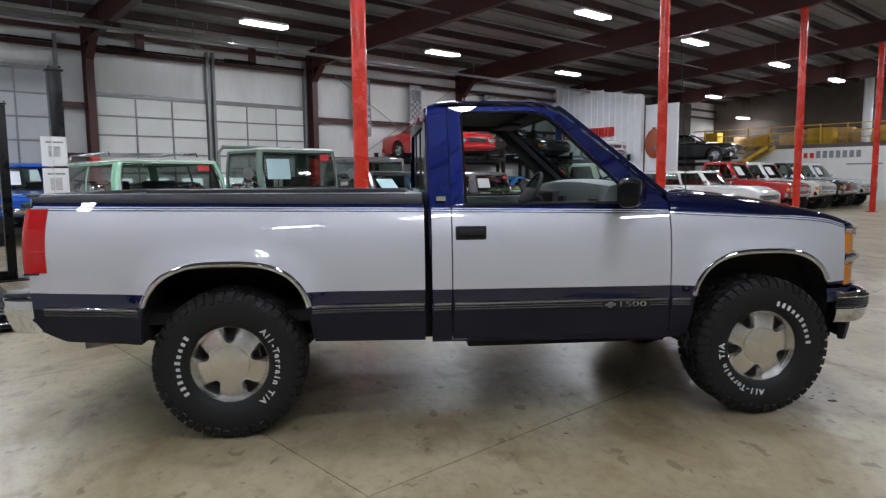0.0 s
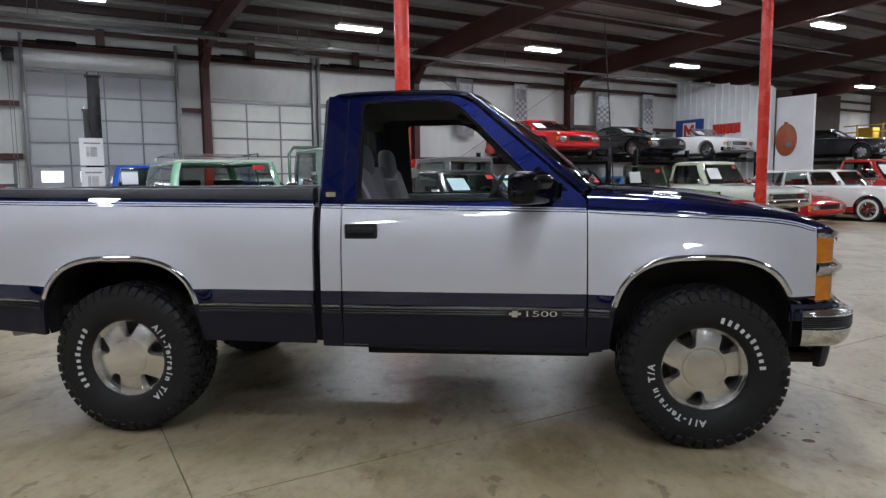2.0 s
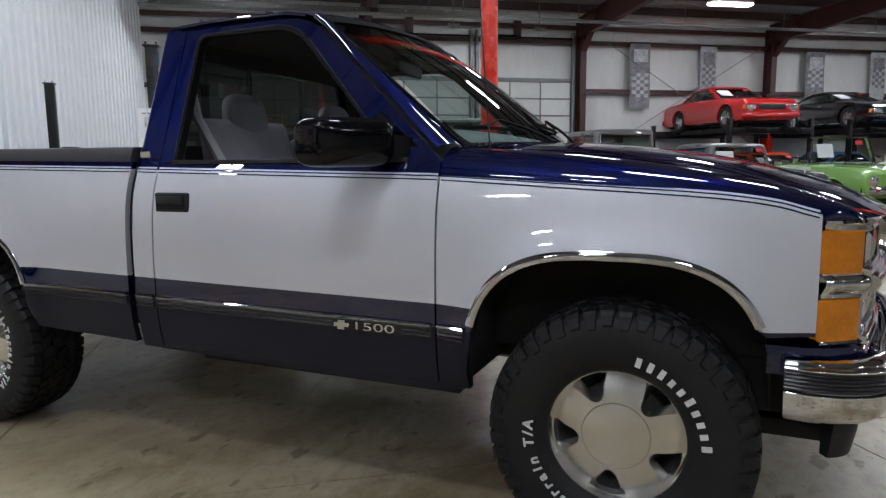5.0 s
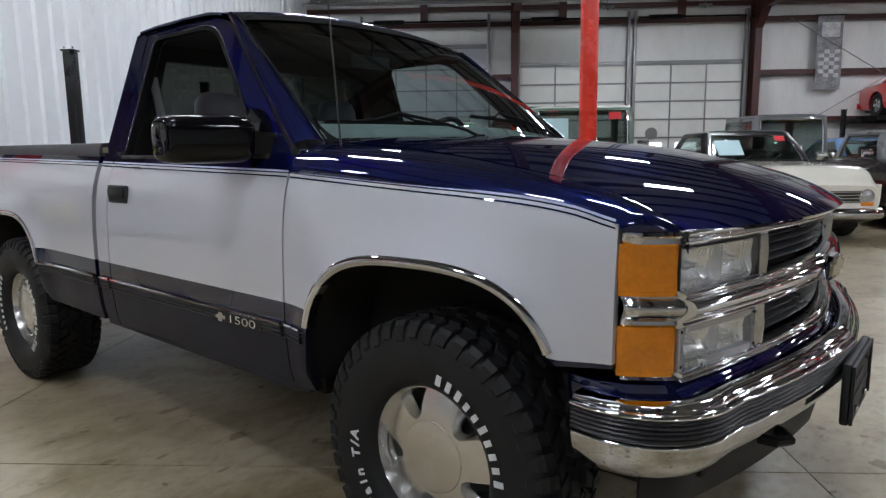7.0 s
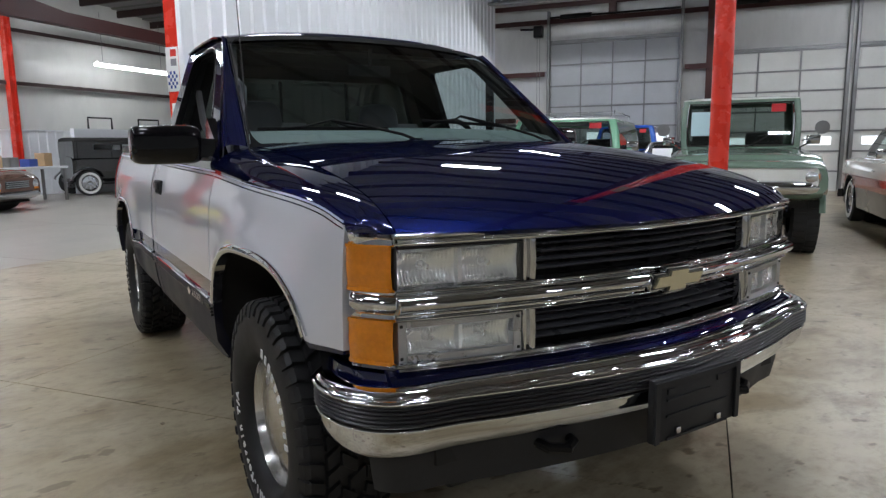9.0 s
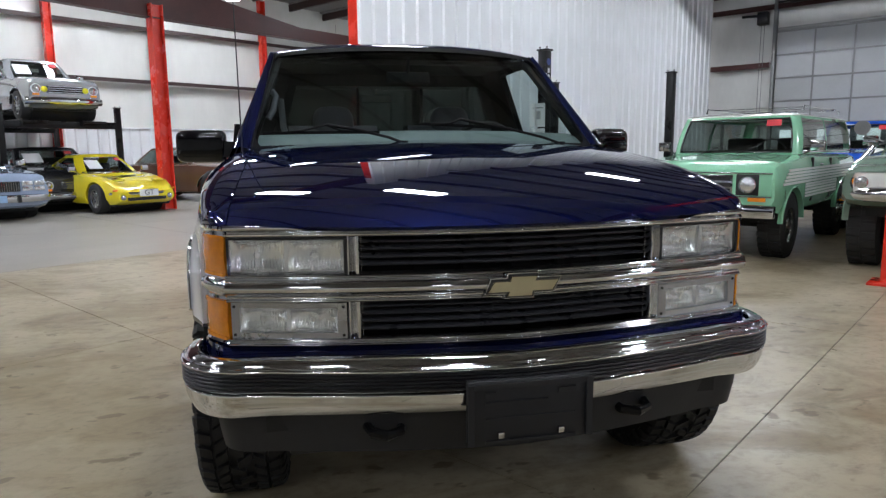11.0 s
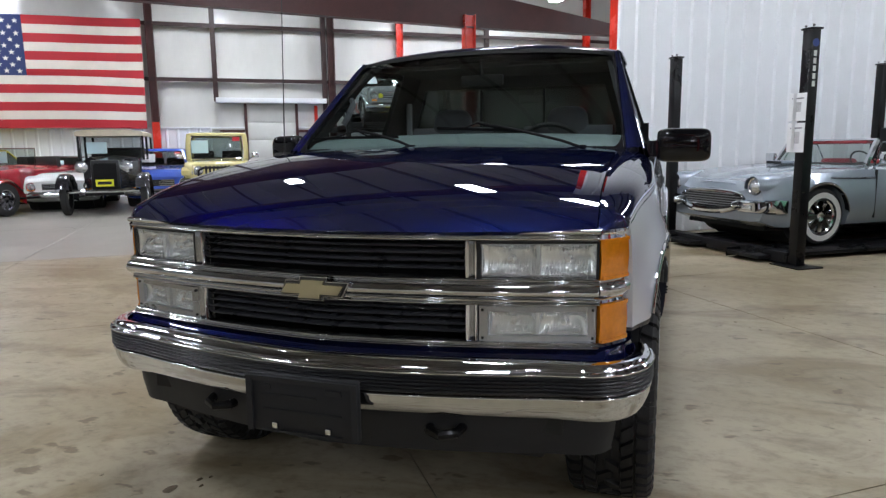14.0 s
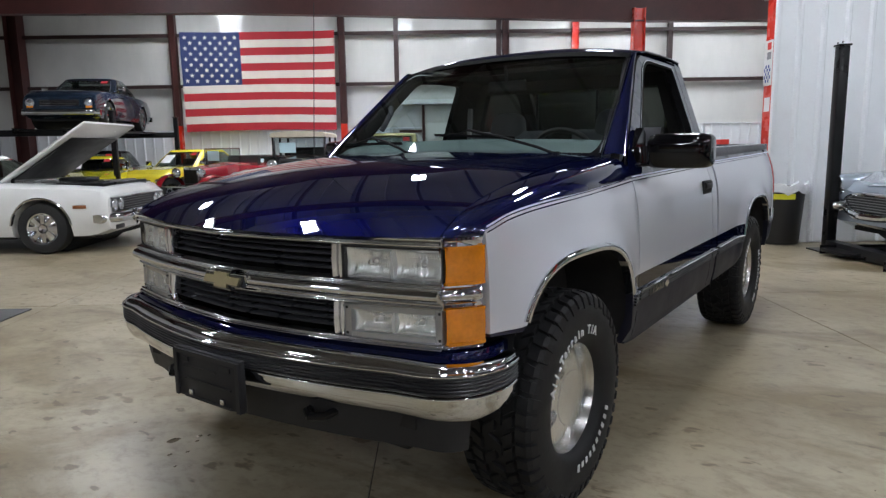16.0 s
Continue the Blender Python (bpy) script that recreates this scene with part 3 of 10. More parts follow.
ex = thing("exit_sign", at_building(-2.18, V1 - 0.16), "small lit red exit sign over the door", "exit sign")
part("housing", boxes((-0.16, 0.16, 0.0, 0.05, 1.93, 2.12), bevel=0.006), SIGN_WHITE, ex)
words("EXIT", 0.13, 0.003, EXIT_GLOW, "letters", ex, pose(0, -0.004, 2.025, 90, 0, 0))

# opener chain hoist beside the tall door
ho = thing("door_opener", at_building(-1.62, V1 - 0.25), "dark wall-mounted door operator with its chain", "door opener")
part("gearbox", boxes((-0.13, 0.13, -0.14, 0.12, 4.45, 4.78), bevel=0.02), BLACK_STEEL, ho)
bm = bmesh.new()
tube(bm, (-0.13, 0, 4.7), (-0.55, 0, 4.72), 0.035)
part("motor", bm, BLACK_STEEL, ho)
bm = bmesh.new()
for x in (-0.03, 0.05):
    tube(bm, (x, -0.05, 1.1), (x, -0.05, 4.5), 0.008, 6)
part("chain", bm, GREY_STEEL, ho)

# dock recess in the flag wall
dock = structure("door_5", "recessed white loading door with dark frame", "dock door")
part("recess", boxes((U2 - 0.02, U2 + 0.0, -2.58, 0.5, 0, 2.66)), INSULATION, dock, smooth=0)
part("header", boxes((U2 - 0.05, U2 + 0.32, -2.63, 0.56, 2.66, 2.8), bevel=0.01), WHITE_STEEL, dock)
for v in (-1.82, -0.33):
    part("jamb", boxes((U2 + 0.002, U2 + 0.09, v - 0.04, v + 0.04, 0, 2.65)), OXIDE_STEEL, dock, smooth=0)
for a, b in ((-2.58, -1.87), (-0.28, 0.5)):
    part("rail", boxes((U2 + 0.005, U2 + 0.08, a, b, 1.8, 1.88)), OXIDE_STEEL, dock, smooth=0)
    part("rail", boxes((U2 + 0.005, U2 + 0.08, a, b, 1.02, 1.08)), OXIDE_STEEL, dock, smooth=0)
for r in range(5):
    part("section", boxes((U2 + 0.003, U2 + 0.045, -1.775, -0.375, r * 0.525 + 0.01, (r + 1) * 0.525 - 0.006), bevel=0.004), DOOR_WHITE, dock)
part("red_foot", boxes((U2 + 0.01, U2 + 0.1, 0.2, 0.3, 0, 2.6)), RED_PAINT, dock, smooth=0)

# lamps
def ceiling_lamp(u, v, z, lab="lit twin fluorescent high-bay lamp on chains"):
    t = thing("ceiling_lamp", at_building(u, v, z), lab, "ceiling lamp", "high-bay lamps")
    bm = bmesh.new()
    box(bm, -0.62, 0.62, -0.17, 0.17, 0.02, 0.09, bevel=0.015)
    part("housing", bm, SIGN_WHITE, t)
    for y in (-0.085, 0.085):
        part("diffuser", boxes((-0.6, 0.6, y - 0.065, y + 0.065, -0.012, 0.018)), LAMP_GLOW, t, "glowing white diffuser", smooth=0)
    top = roof_z(v) - z - 0.22
    for x in (-0.5, 0.5):
        bm = bmesh.new()
        tube(bm, (x, 0, 0.09), (x, 0, top), 0.006, 5)
        part("chain", bm, GREY_STEEL, t)
    return t


LAMPS = [(u, 12.1, 5.35) for u in (-0.2, 6.45, 12.7, 19.3)] + [(u, 6.6, 5.62) for u in (-0.2, 6.5, 13.1, 18.7, 25.5, 32)]
LAMPS += [(-0.85, 1.5, 6.0)] + [(u, 1.0, 6.0) for u in (6.6, 13.4, 20.3, 27, 34)] + [(u, -4.6, 5.95) for u in (-0.6, 13.4, 20.3)] + [(u, -10.2, 5.6) for u in (-0.3, 6.6, 13.4, 20.3)]
LAMPS += [(-3.1, 0.5, 6.0), (3.0, -1.8, 6.0), (-3.3, -7.4, 5.8)]
LAMPS += [(-5.4, 4.8, 5.75)] + [(-7.0, v, 5.75) for v in (9.0, -2.2, -8.0)] + [(-13.6, v, 5.7) for v in (7.45, 3.0, -2.6, -8.5)]
# the three at u -11.9 are unseen lamps, added to brighten the west wall
LAMPS += [(-11.9, v, 5.55) for v in (5.4, 0.2, -5.6)] + [(38.4, 13.6, 4.75), (38.4, 5.0, 4.75), (31.5, 12.1, 5.35)]
for a in LAMPS:
    ceiling_lamp(*a)
t = thing("tube_lamp", at_building(-14.5, 12.9, 3.95), "lit bare fluorescent tube lamp hung by wires", "ceiling lamp")
bm = bmesh.new()
tube(bm, (0, -1.5, 0), (0, 1.5, 0), 0.05, 10)
part("tube", bm, TUBE_GLOW, t, "glowing tube")
part("rail", boxes((-0.05, 0.05, -1.4, 1.4, 0.06, 0.12)), SIGN_WHITE, t)
for y in (-1.2, 1.2):
    bm = bmesh.new()
    tube(bm, (0, y, 0.12), (0, y, 1.6), 0.008, 5)
    part("wire", bm, GREY_STEEL, t)

# ---- the other vehicles ----
def glass_pane(name, tint):
    m = bpy.data.materials.new(name)
    m.use_nodes = True
    n, l = m.node_tree.nodes, m.node_tree.links
    n.remove(n["Principled BSDF"])
    tr = n.new("ShaderNodeBsdfTransparent")
    tr.inputs[0].default_value = (*tint, 1)
    gl = n.new("ShaderNodeBsdfGlossy")
    gl.inputs["Roughness"].default_value = 0.02
    lw = n.new("ShaderNodeLayerWeight")
    lw.inputs[0].default_value = 0.5
    pw = n.new("ShaderNodeMath")
    pw.operation = "POWER"
    pw.inputs[1].default_value = 4.5
    l.new(lw.outputs["Facing"], pw.inputs[0])
    fr = n.new("ShaderNodeMath")
    fr.operation = "MULTIPLY_ADD"
    fr.inputs[1].default_value = 0.93
    fr.inputs[2].default_value = 0.055
    l.new(pw.outputs[0], fr.inputs[0])
    mx = n.new("ShaderNodeMixShader")
    l.new(fr.outputs[0], mx.inputs[0])
    l.new(tr.outputs[0], mx.inputs[1])
    l.new(gl.outputs[0], mx.inputs[2])
    l.new(mx.outputs[0], n["Material Output"].inputs[0])
    return m


CAR_GLASS = glass_pane("car_window_glass", (0.50, 0.56, 0.54))
SEAT_DARK = material("dark_upholstery", (0.03, 0.028, 0.026), 0.8, vary=0.2, scale=6)
SEAT_RED = material("red_upholstery", (0.30, 0.02, 0.03), 0.6, vary=0.15, scale=6)
WHITEWALL = material("white_wall_band", (0.66, 0.65, 0.62), 0.6, vary=0.06)
PAINT_CACHE = {}


def paint(rgb, rough=0.25, metal=0.0):
    key = (rgb, metal)
    if key not in PAINT_CACHE:
        PAINT_CACHE[key] = material("car_paint", rgb, rough, metal=metal, vary=0.06, scale=2, coat=0.9, rough_vary=0.04)
    return PAINT_CACHE[key]


def mesh_of(bm, name, mats, smooth=40):
    me = bpy.data.meshes.new(name)
    bmesh.ops.recalc_face_normals(bm, faces=bm.faces)
    bm.to_mesh(me)
    bm.free()
    for k in mats:
        me.materials.append(k)
    me.shade_smooth()
    me.set_sharp_from_angle(angle=radians(smooth))
    return me


WHEELS = {}


def wheel_meshes(r, wid, style):
    key = (r, wid, style)
    if key in WHEELS:
        return WHEELS[key]
    rim = r * (0.60 if style != "truck" else 0.52)
    bm = bmesh.new()
    h = wid / 2
    revolve(bm, [(rim, h * 0.8), (rim * 1.08, h), (r * 0.86, h * 1.02), (r * 0.96, h * 0.9), (r, h * 0.6), (r, -h * 0.6), (r * 0.96, -h * 0.9), (rim, -h)], 36)
    tyre = mesh_of(bm, "tyre", [RUBBER_FAR])
    band = None
    if style == "truck":
        bm = bmesh.new()
        for i in range(30):
            a = 2 * math.pi * i / 30
            for s in (-1, 1):
                m = Matrix.Rotation(a + (0.1 if s > 0 else 0), 4, "Y") @ pose(r, s * h * 0.5, 0)
                box(bm, -0.01, 0.012, -h * 0.42, h * 0.42, -r * 0.07, r * 0.07, m=m)
        band = mesh_of(bm, "tread", [RUBBER_FAR])
    bm = bmesh.new()
    if style == "wire":
        revolve(bm, [(rim, h * 0.7), (rim * 0.9, h * 0.6), (rim * 0.85, h * 0.1)], 30)
        for i in range(14):
            a = 2 * math.pi * i / 14
            tube(bm, (0.04 * math.cos(a), h * 0.8, 0.04 * math.sin(a)), (rim * 0.9 * math.cos(a), h * 0.35, rim * 0.9 * math.sin(a)), 0.009, 5)
        tube(bm, (0, h * 0.2, 0), (0, h * 1.0, 0), 0.05, 12)
    else:
        revolve(bm, [(0.0, h * 0.75), (rim * 0.25, h * 0.85), (rim * 0.3, h * 0.65), (rim * 0.55, h * 0.6), (rim * 0.75, h * 0.35), (rim * 0.88, h * 0.3), (rim * 0.93, h * 0.75), (rim * 1.02, h * 0.86)], 30)
        n = 5 if style == "alloy" else 8
        for i in range(n):
            a = 2 * math.pi * i / n
            m = Matrix.Rotation(a, 4, "Y") @ pose(rim * 0.6, h * 0.5, 0)
            box(bm, -rim * 0.3, rim * 0.3, -0.02, h * 0.30, -rim * 0.13, rim * 0.13, m=m)
    hub = mesh_of(bm, "rim", [CHROME if style in ("classic", "white") else ALLOY])
    if style == "white":
        bm = bmesh.new()
        revolve(bm, [(rim * 1.1, h * 1.035), (r * 0.85, h * 1.05)], 36)
        band = mesh_of(bm, "white_band", [WHITEWALL])
    WHEELS[key] = (tyre, hub, band)
    return WHEELS[key]


def add_wheels(car, wb, track, r, wid, style, ends=(0, 1)):
    tyre, hub, band = wheel_meshes(r, wid, style)
    for x in (wb / 2, -wb / 2):
        for s in (-1, 1):
            w = shared("wheel", tyre, car, pose(x, s * (track / 2), r, 0, 0, 0 if s > 0 else 180))
            shared("rim", hub, w)
            if band:
                bd = shared("tread" if style == "truck" else "white_band", band, w)
                if style == "truck":
                    bd["kind"] = "stuff"


def greenhouse(car, c, half, pm, rm, chrome, zroof):
    """A closed cabin: one curved shell with its pillars, panes set in it, and a crowned roof."""
    wb_, wt, zb, zr = half * c.get("wb", 0.86), half * c.get("wt", 0.72), c["zb"] - 0.01, c["zr"]
    bow, rad = c.get("bow", 0.07), c.get("rad", 0.13)
    stops = [0.0, 1.0]
    for xm in c.get("mid", ()):
        f = (c["w0"] - xm) / (c["w0"] - c["b0"])
        stops += [f - 0.016, f + 0.016]
    rear = c.get("rear", 0.06) * 1.6 / (c["w0"] - c["b0"])
    stops = sorted(stops + [1 - rear])
    posts = [(f - 0.017, f + 0.017) for f in ((c["w0"] - xm) / (c["w0"] - c["b0"]) for xm in c.get("mid", ()))] + [(1 - rear - 0.001, 1.0)]

    def ring(t):
        xf, xb = c["w0"] + (c["w1"] - c["w0"]) * t, c["b0"] + (c["r0"] - c["b0"]) * t
        hw = wb_ + (wt - wb_) * t + 0.022 * math.sin(math.pi * t)
        out = []
        for y in np.linspace(-1, 1, 11):
            yy = y * (hw - rad)
            out.append((xf - bow * (yy / hw) ** 2, yy))
        xe = out[-1][0]
        for a in np.linspace(0, math.pi / 2, 6)[1:]:
            out.append((xe - rad * 0.8 * (1 - math.cos(a)), hw - rad + rad * math.sin(a)))
        xs, xq = out[-1][0], xb + rad * 0.6
        out += [(xs + (xq - xs) * f, hw) for f in stops[1:]]
        for a in np.linspace(0, math.pi / 2, 5)[1:]:
            out.append((xq - rad * 0.6 * math.sin(a), hw - rad + rad * math.cos(a)))
        half_ring = out[5:]
        back = [(xb - 0.03, 0.0)]
        right = half_ring + back
        return right + [(x, -y) for x, y in right[-2:0:-1]]

    n_side = len(stops) - 1
    kinds = ["F"] * 5 + ["P"] * 5 + ["P" if any(a <= (stops[i] + stops[i + 1]) / 2 <= b for a, b in posts) else "S" for i in range(n_side)] + ["P"] * 4 + ["B"]
    kinds = kinds + kinds[::-1]
    levels = [0.0, 0.05, 0.2, 0.4, 0.6, 0.8, 0.91, 1.0]
    rings = [[(x, y, zb + (zroof - zb) * t) for x, y in ring(t)] for t in levels]
    n = len(rings[0])
    runs, run = [], 0
    for k in range(n):
        run += kinds[k] != kinds[k - 1]
        runs.append(0 if kinds[k] in "FB" else run)
    shell, glaze = bmesh.new(), {}
    for i in range(len(levels) - 1):
        for k in range(n):
            q = [rings[i][k], rings[i][(k + 1) % n], rings[i + 1][(k + 1) % n], rings[i + 1][k]]
            opening = kinds[k] != "P" and 0 < i < len(levels) - 2
            b = glaze.setdefault((kinds[k], runs[k]), bmesh.new()) if opening else shell
            b.faces.new([b.verts.new(p) for p in q])
    for b in (shell, *glaze.values()):
        bmesh.ops.remove_doubles(b, verts=b.verts, dist=0.0005)
    part("cabin_shell", shell, pm, car, smooth=50)
    for (key, _), pane_bm in glaze.items():
        g = part({"F": "windscreen", "S": "side_window", "B": "rear_window"}[key], pane_bm, CAR_GLASS, car, smooth=50)
        g.visible_shadow = False
    top = bmesh.new()
    cx = sum(p[0] for p in rings[-1]) / n
    crown = c.get("crown", 0.06)
    caps = [[(cx + (x - cx) * k, y * k, zroof - 0.004 + h) for x, y, _ in rings[-1]] for k, h in ((0.985, -0.02), (1.012, 0.0), (0.995, 0.2 * crown), (0.93, 0.5 * crown), (0.75, 0.78 * crown), (0.5, 0.93 * crown), (0.02, crown))]
    loft(top, caps)
    part("roof", top, rm, car, smooth=50)
    trim = CHROME if chrome else BLACK_TRIM
    fl, ft = rings[1], rings[6]
    idx = [n - 5 + k for k in range(5)] + list(range(6))
    for line in ([fl[k] for k in idx], [ft[k] for k in idx]):
        b = bmesh.new()
        pipe(b, [Vector(p) + Vector((0.006, 0, 0)) for p in line], 0.013, 6)
        part("screen_trim", b, trim, car)
    for s in (5, n - 5):
        b = bmesh.new()
        pipe(b, [Vector(r_[s]) + Vector((0.006, 0, 0)) for r_ in rings[1:7]], 0.013, 6)
        part("screen_trim", b, trim, car)
    for s in (1, -1):
        b = bmesh.new()
        e = 10 + n_side
        pipe(b, [Vector((p[0], s * (p[1] + 0.004), p[2])) for p in [rings[1][k] for k in (10, e)]], 0.010, 6)
        part("belt_trim", b, trim, car)
    # dark sheet over the painted deck at belt height, for the shaded interior
    part("cabin_floor", boxes((c["b0"] + 0.06, c["w0"] - 0.12, -wb_ * 0.9, wb_ * 0.9, c["zb"] + 0.008, c["zb"] + 0.03)), SEAT_DARK, car, smooth=0)


def vehicle(name, m, label, category, L, W, wb, r, top, gc=0.22, fo=None, cabin=None, body=(0.5, 0.5, 0.5), roof=None, lower=None, metal=0.0, style="classic",
            lamps="round", grille=0.5, chrome=True, arch=1.16, tumble=0.0, sheet=1, tag=1, seat=None, wid=0.2, nose=0.10, group="", stripe=None, sides=1.0, mirror=True, square=6, plain_pillars=False, dip=0.0, bands=None, front=True):
    """A parked vehicle: x forward, origin midway between the axles on the ground. top: deck line (x, z) from nose to tail."""
    car = thing(name, m, label, category, group)
    fo = (L - wb) * 0.42 if fo is None else fo
    x1, x0 = wb / 2 + fo, wb / 2 + fo - L
    pm = paint(body, 0.25, metal)
    rm = paint(roof, 0.3) if roof else pm
    half = W / 2
    xs = sorted(set([x0, x0 + 0.03, x0 + 0.09, x1 - 0.09, x1 - 0.03, x1] + list(np.arange(x0 + 0.12, x1 - 0.1, 0.075)) + [c + e * r * arch for c in (wb / 2, -wb / 2) for e in (-1, -0.97, -0.9, 0.9, 0.97, 1)]))
    tops = sorted(top)
    bm = bmesh.new()
    rings = []
    for x in xs:
        t = smooth_line(x, tops)
        e = abs((x - (x0 + x1) / 2) / (L / 2))
        w = half * (1 - nose * e ** square) * sides
        b = gc + 0.10 * max(0, (e - 0.85) / 0.15) ** 2
        ends = max(0.0, (e - 0.965) / 0.035)
        t2 = t - 0.10 * (t - gc) * ends
        ar = None
        for c in (wb / 2, -wb / 2):
            d = abs(x - c) / (r * arch)
            if d < 1:
                ar = r + r * arch * (1 - d * d) ** 0.5
        h = t2 - b
        pts = [(0.0, b), (0.78 * w, b), (0.95 * w, b + 0.05 * h), (w, b + 0.25 * h), (w * 1.0, b + 0.55 * h), (w * (0.985 - tumble), b + 0.80 * h), (w * (0.95 - tumble), b + 0.94 * h), (w * (0.86 - tumble), t2), (w * 0.45, t2 + 0.014), (0.0, t2 + 0.018)]
        if bands:
            pts[3], pts[4] = (w * 0.995, bands[0]), (w, bands[1])
        if dip and cabin:
            k = dip * min(1.0, max(0.0, (x - cabin["w0"] - 0.05) / 0.35, (cabin["b0"] - 0.05 - x) / 0.35))
            pts[7:] = [(w * 0.80, t2), (w * 0.52, t2 - k), (0.0, t2 - 0.45 * k)]
        if ar is not None:
            pts = [pts[0]] + [(y, max(z, min(ar, t2 - 0.02))) for y, z in pts[1:]]
        full = [(x, y, z) for y, z in pts] + [(x, -y, z) for y, z in pts[-2:0:-1]]
        rings.append(full)
    loft(bm, rings)
    if lower:
        zl, lm = lower
        for f in bm.faces:
            if f.calc_center_median().z < zl:
                f.material_index = 1
    if bands:
        bm.faces.ensure_lookup_table()
        for i in range(len(rings) - 1):
            for k in range(18):
                side = k if k < 9 else 17 - k
                bm.faces[i * 18 + k].material_index = 1 if side < 3 else (2 if side == 3 else 0)
    bd = part("body", bm, [pm, paint(bands[2]), paint(bands[3])] if bands else ([pm, paint(lower[1])] if lower else pm), car, smooth=42)
    for s in (-1, 1):
        for c in (wb / 2, -wb / 2):
            bml = bmesh.new()
            rr = []
            for a in np.linspace(0.12, math.pi - 0.12, 15):
                x, z = c + r * arch * math.cos(a), r + r * arch * math.sin(a)
                e = abs((x - (x0 + x1) / 2) / (L / 2))
                w = half * (1 - nose * e ** square) * sides
                rr.append([Vector((x, s * (w + o), z)) + Vector((math.cos(a), 0, math.sin(a))) * q for o, q in ((-0.05, -0.002), (0.006, -0.004), (0.010, 0.008), (-0.004, 0.022))])
            loft(bml, rr)
            part("arch_lip", bml, CHROME if chrome and style in ("classic", "white") else pm, bd, smooth=60)
    part("underside", boxes((x0 + 0.2, x1 - 0.2, -half * 0.75, half * 0.75, gc * 0.9, gc + 0.12)), UNDER_FAR, car, smooth=0)
    for c in (wb / 2, -wb / 2):
        bmw = bmesh.new()
        if gc > 0.33:
            tube(bmw, (c, -half * 0.8, r), (c, half * 0.8, r), 0.045, 10)
            tube(bmw, (c - 0.02, 0.06, r), (c + 0.12, 0.06, r), 0.13, 12, 0.08)
            part("axle", bmw, UNDER_FAR, car)
            for s in (-1, 1):
                part("wheel_house", boxes((c - r * arch, c + r * arch, *sorted((s * half * 0.40, s * half * 0.44)), gc, r + r * arch * 0.9)), UNDER_FAR, car, smooth=0)
            continue
        tube(bmw, (c, -half * 0.72, r), (c, half * 0.72, r), r * arch * 0.96, 20)
        part("wheel_well", bmw, UNDER_FAR, car)
    if stripe:
        zs, hs, sm = stripe
        for s in (-1, 1):
            for a, b2 in ((x0 + 0.1, -wb / 2 - r * arch - 0.02), (-wb / 2 + r * arch + 0.02, wb / 2 - r * arch - 0.02), (wb / 2 + r * arch + 0.02, x1 - 0.15)):
                if b2 - a > 0.1:
                    bms = bmesh.new()
                    rr = []
                    for x in np.linspace(a, b2, 8):
                        e = abs((x - (x0 + x1) / 2) / (L / 2))
                        w = half * (1 - nose * e ** square) * sides + 0.004
                        rr.append([(x, s * (w - 0.03), zs), (x, s * w, zs), (x, s * w, zs + hs), (x, s * (w - 0.03), zs + hs)])
                    loft(bms, rr)
                    part("side_stripe", bms, sm, car)
    add_wheels(car, wb, W - wid - 0.05, r, wid, style)
    # front
    zt = smooth_line(x1 - 0.08, tops)
    zm = gc + (zt - gc) * 0.66
    gh = (zt - gc) * 0.26
    wf = half * (1 - nose) * sides
    fitted = front and lamps != "own"
    if fitted and lamps == "round":
        for s in (-1, 1):
            bml = bmesh.new()
            revolve(bml, [(0.0, 0.035), (0.05, 0.03), (0.085, 0.01), (0.085, -0.06)], 18)
            hl = finish("headlamp", bml, LENS_FAR, car, pose(x1 - 0.005, s * wf * 0.80, zm, 0, 0, -90), 50)
            bml = bmesh.new()
            revolve(bml, [(0.085, 0.012), (0.10, 0.012), (0.105, -0.05)], 18)
            finish("lamp_ring", bml, CHROME, hl, None, 50)
    elif fitted:
        for s in (-1, 1):
            hl = part("headlamp", boxes((x1 - 0.04, x1 + 0.012, *sorted((s * wf * 0.62, s * wf * 0.95)), zm - 0.06, zm + 0.06), bevel=0.008), LENS_FAR, car)
            part("marker_lamp", boxes((x1 - 0.10, x1 - 0.005, *sorted((s * wf * 0.955, s * wf * 1.03)), zm - 0.055, zm + 0.055), bevel=0.005), AMBER_FAR, car)
    nb = 0 if lamps == "own" else 4
    if nb:
        gr = part("grille", boxes((x1 - 0.03, x1 + 0.006, -wf * grille, wf * grille, zm - gh * 0.5, zm + gh * 0.5), bevel=0.004), BLACK_TRIM, car)
    for k in range(nb):
        z = zm - gh * 0.4 + gh * 0.8 * k / (nb - 1)
        part("grille_bar", boxes((x1 + 0.004, x1 + 0.014, -wf * grille * 0.97, wf * grille * 0.97, z - 0.006, z + 0.006)), CHROME if chrome else BLACK_TRIM, gr, smooth=0)
    for xb, s in ((x1 + 0.02, 1), (x0 - 0.02, -1))[nb == 0:]:
        bmb = bmesh.new()
        rr = []
        for y in np.linspace(-half * 0.98, half * 0.98, 13):
            q = (abs(y) / half) ** 4 * 0.14
            rr.append([(xb + s * (o - q), y, gc + 0.17 + u) for o, u in ((0.02, -0.075), (0.055, -0.045), (0.07, 0.0), (0.055, 0.05), (0.02, 0.075), (-0.05, 0.07), (-0.05, -0.07))])
        loft(bmb, rr)
        part("bumper", bmb, CHROME if chrome else pm, car, smooth=50)
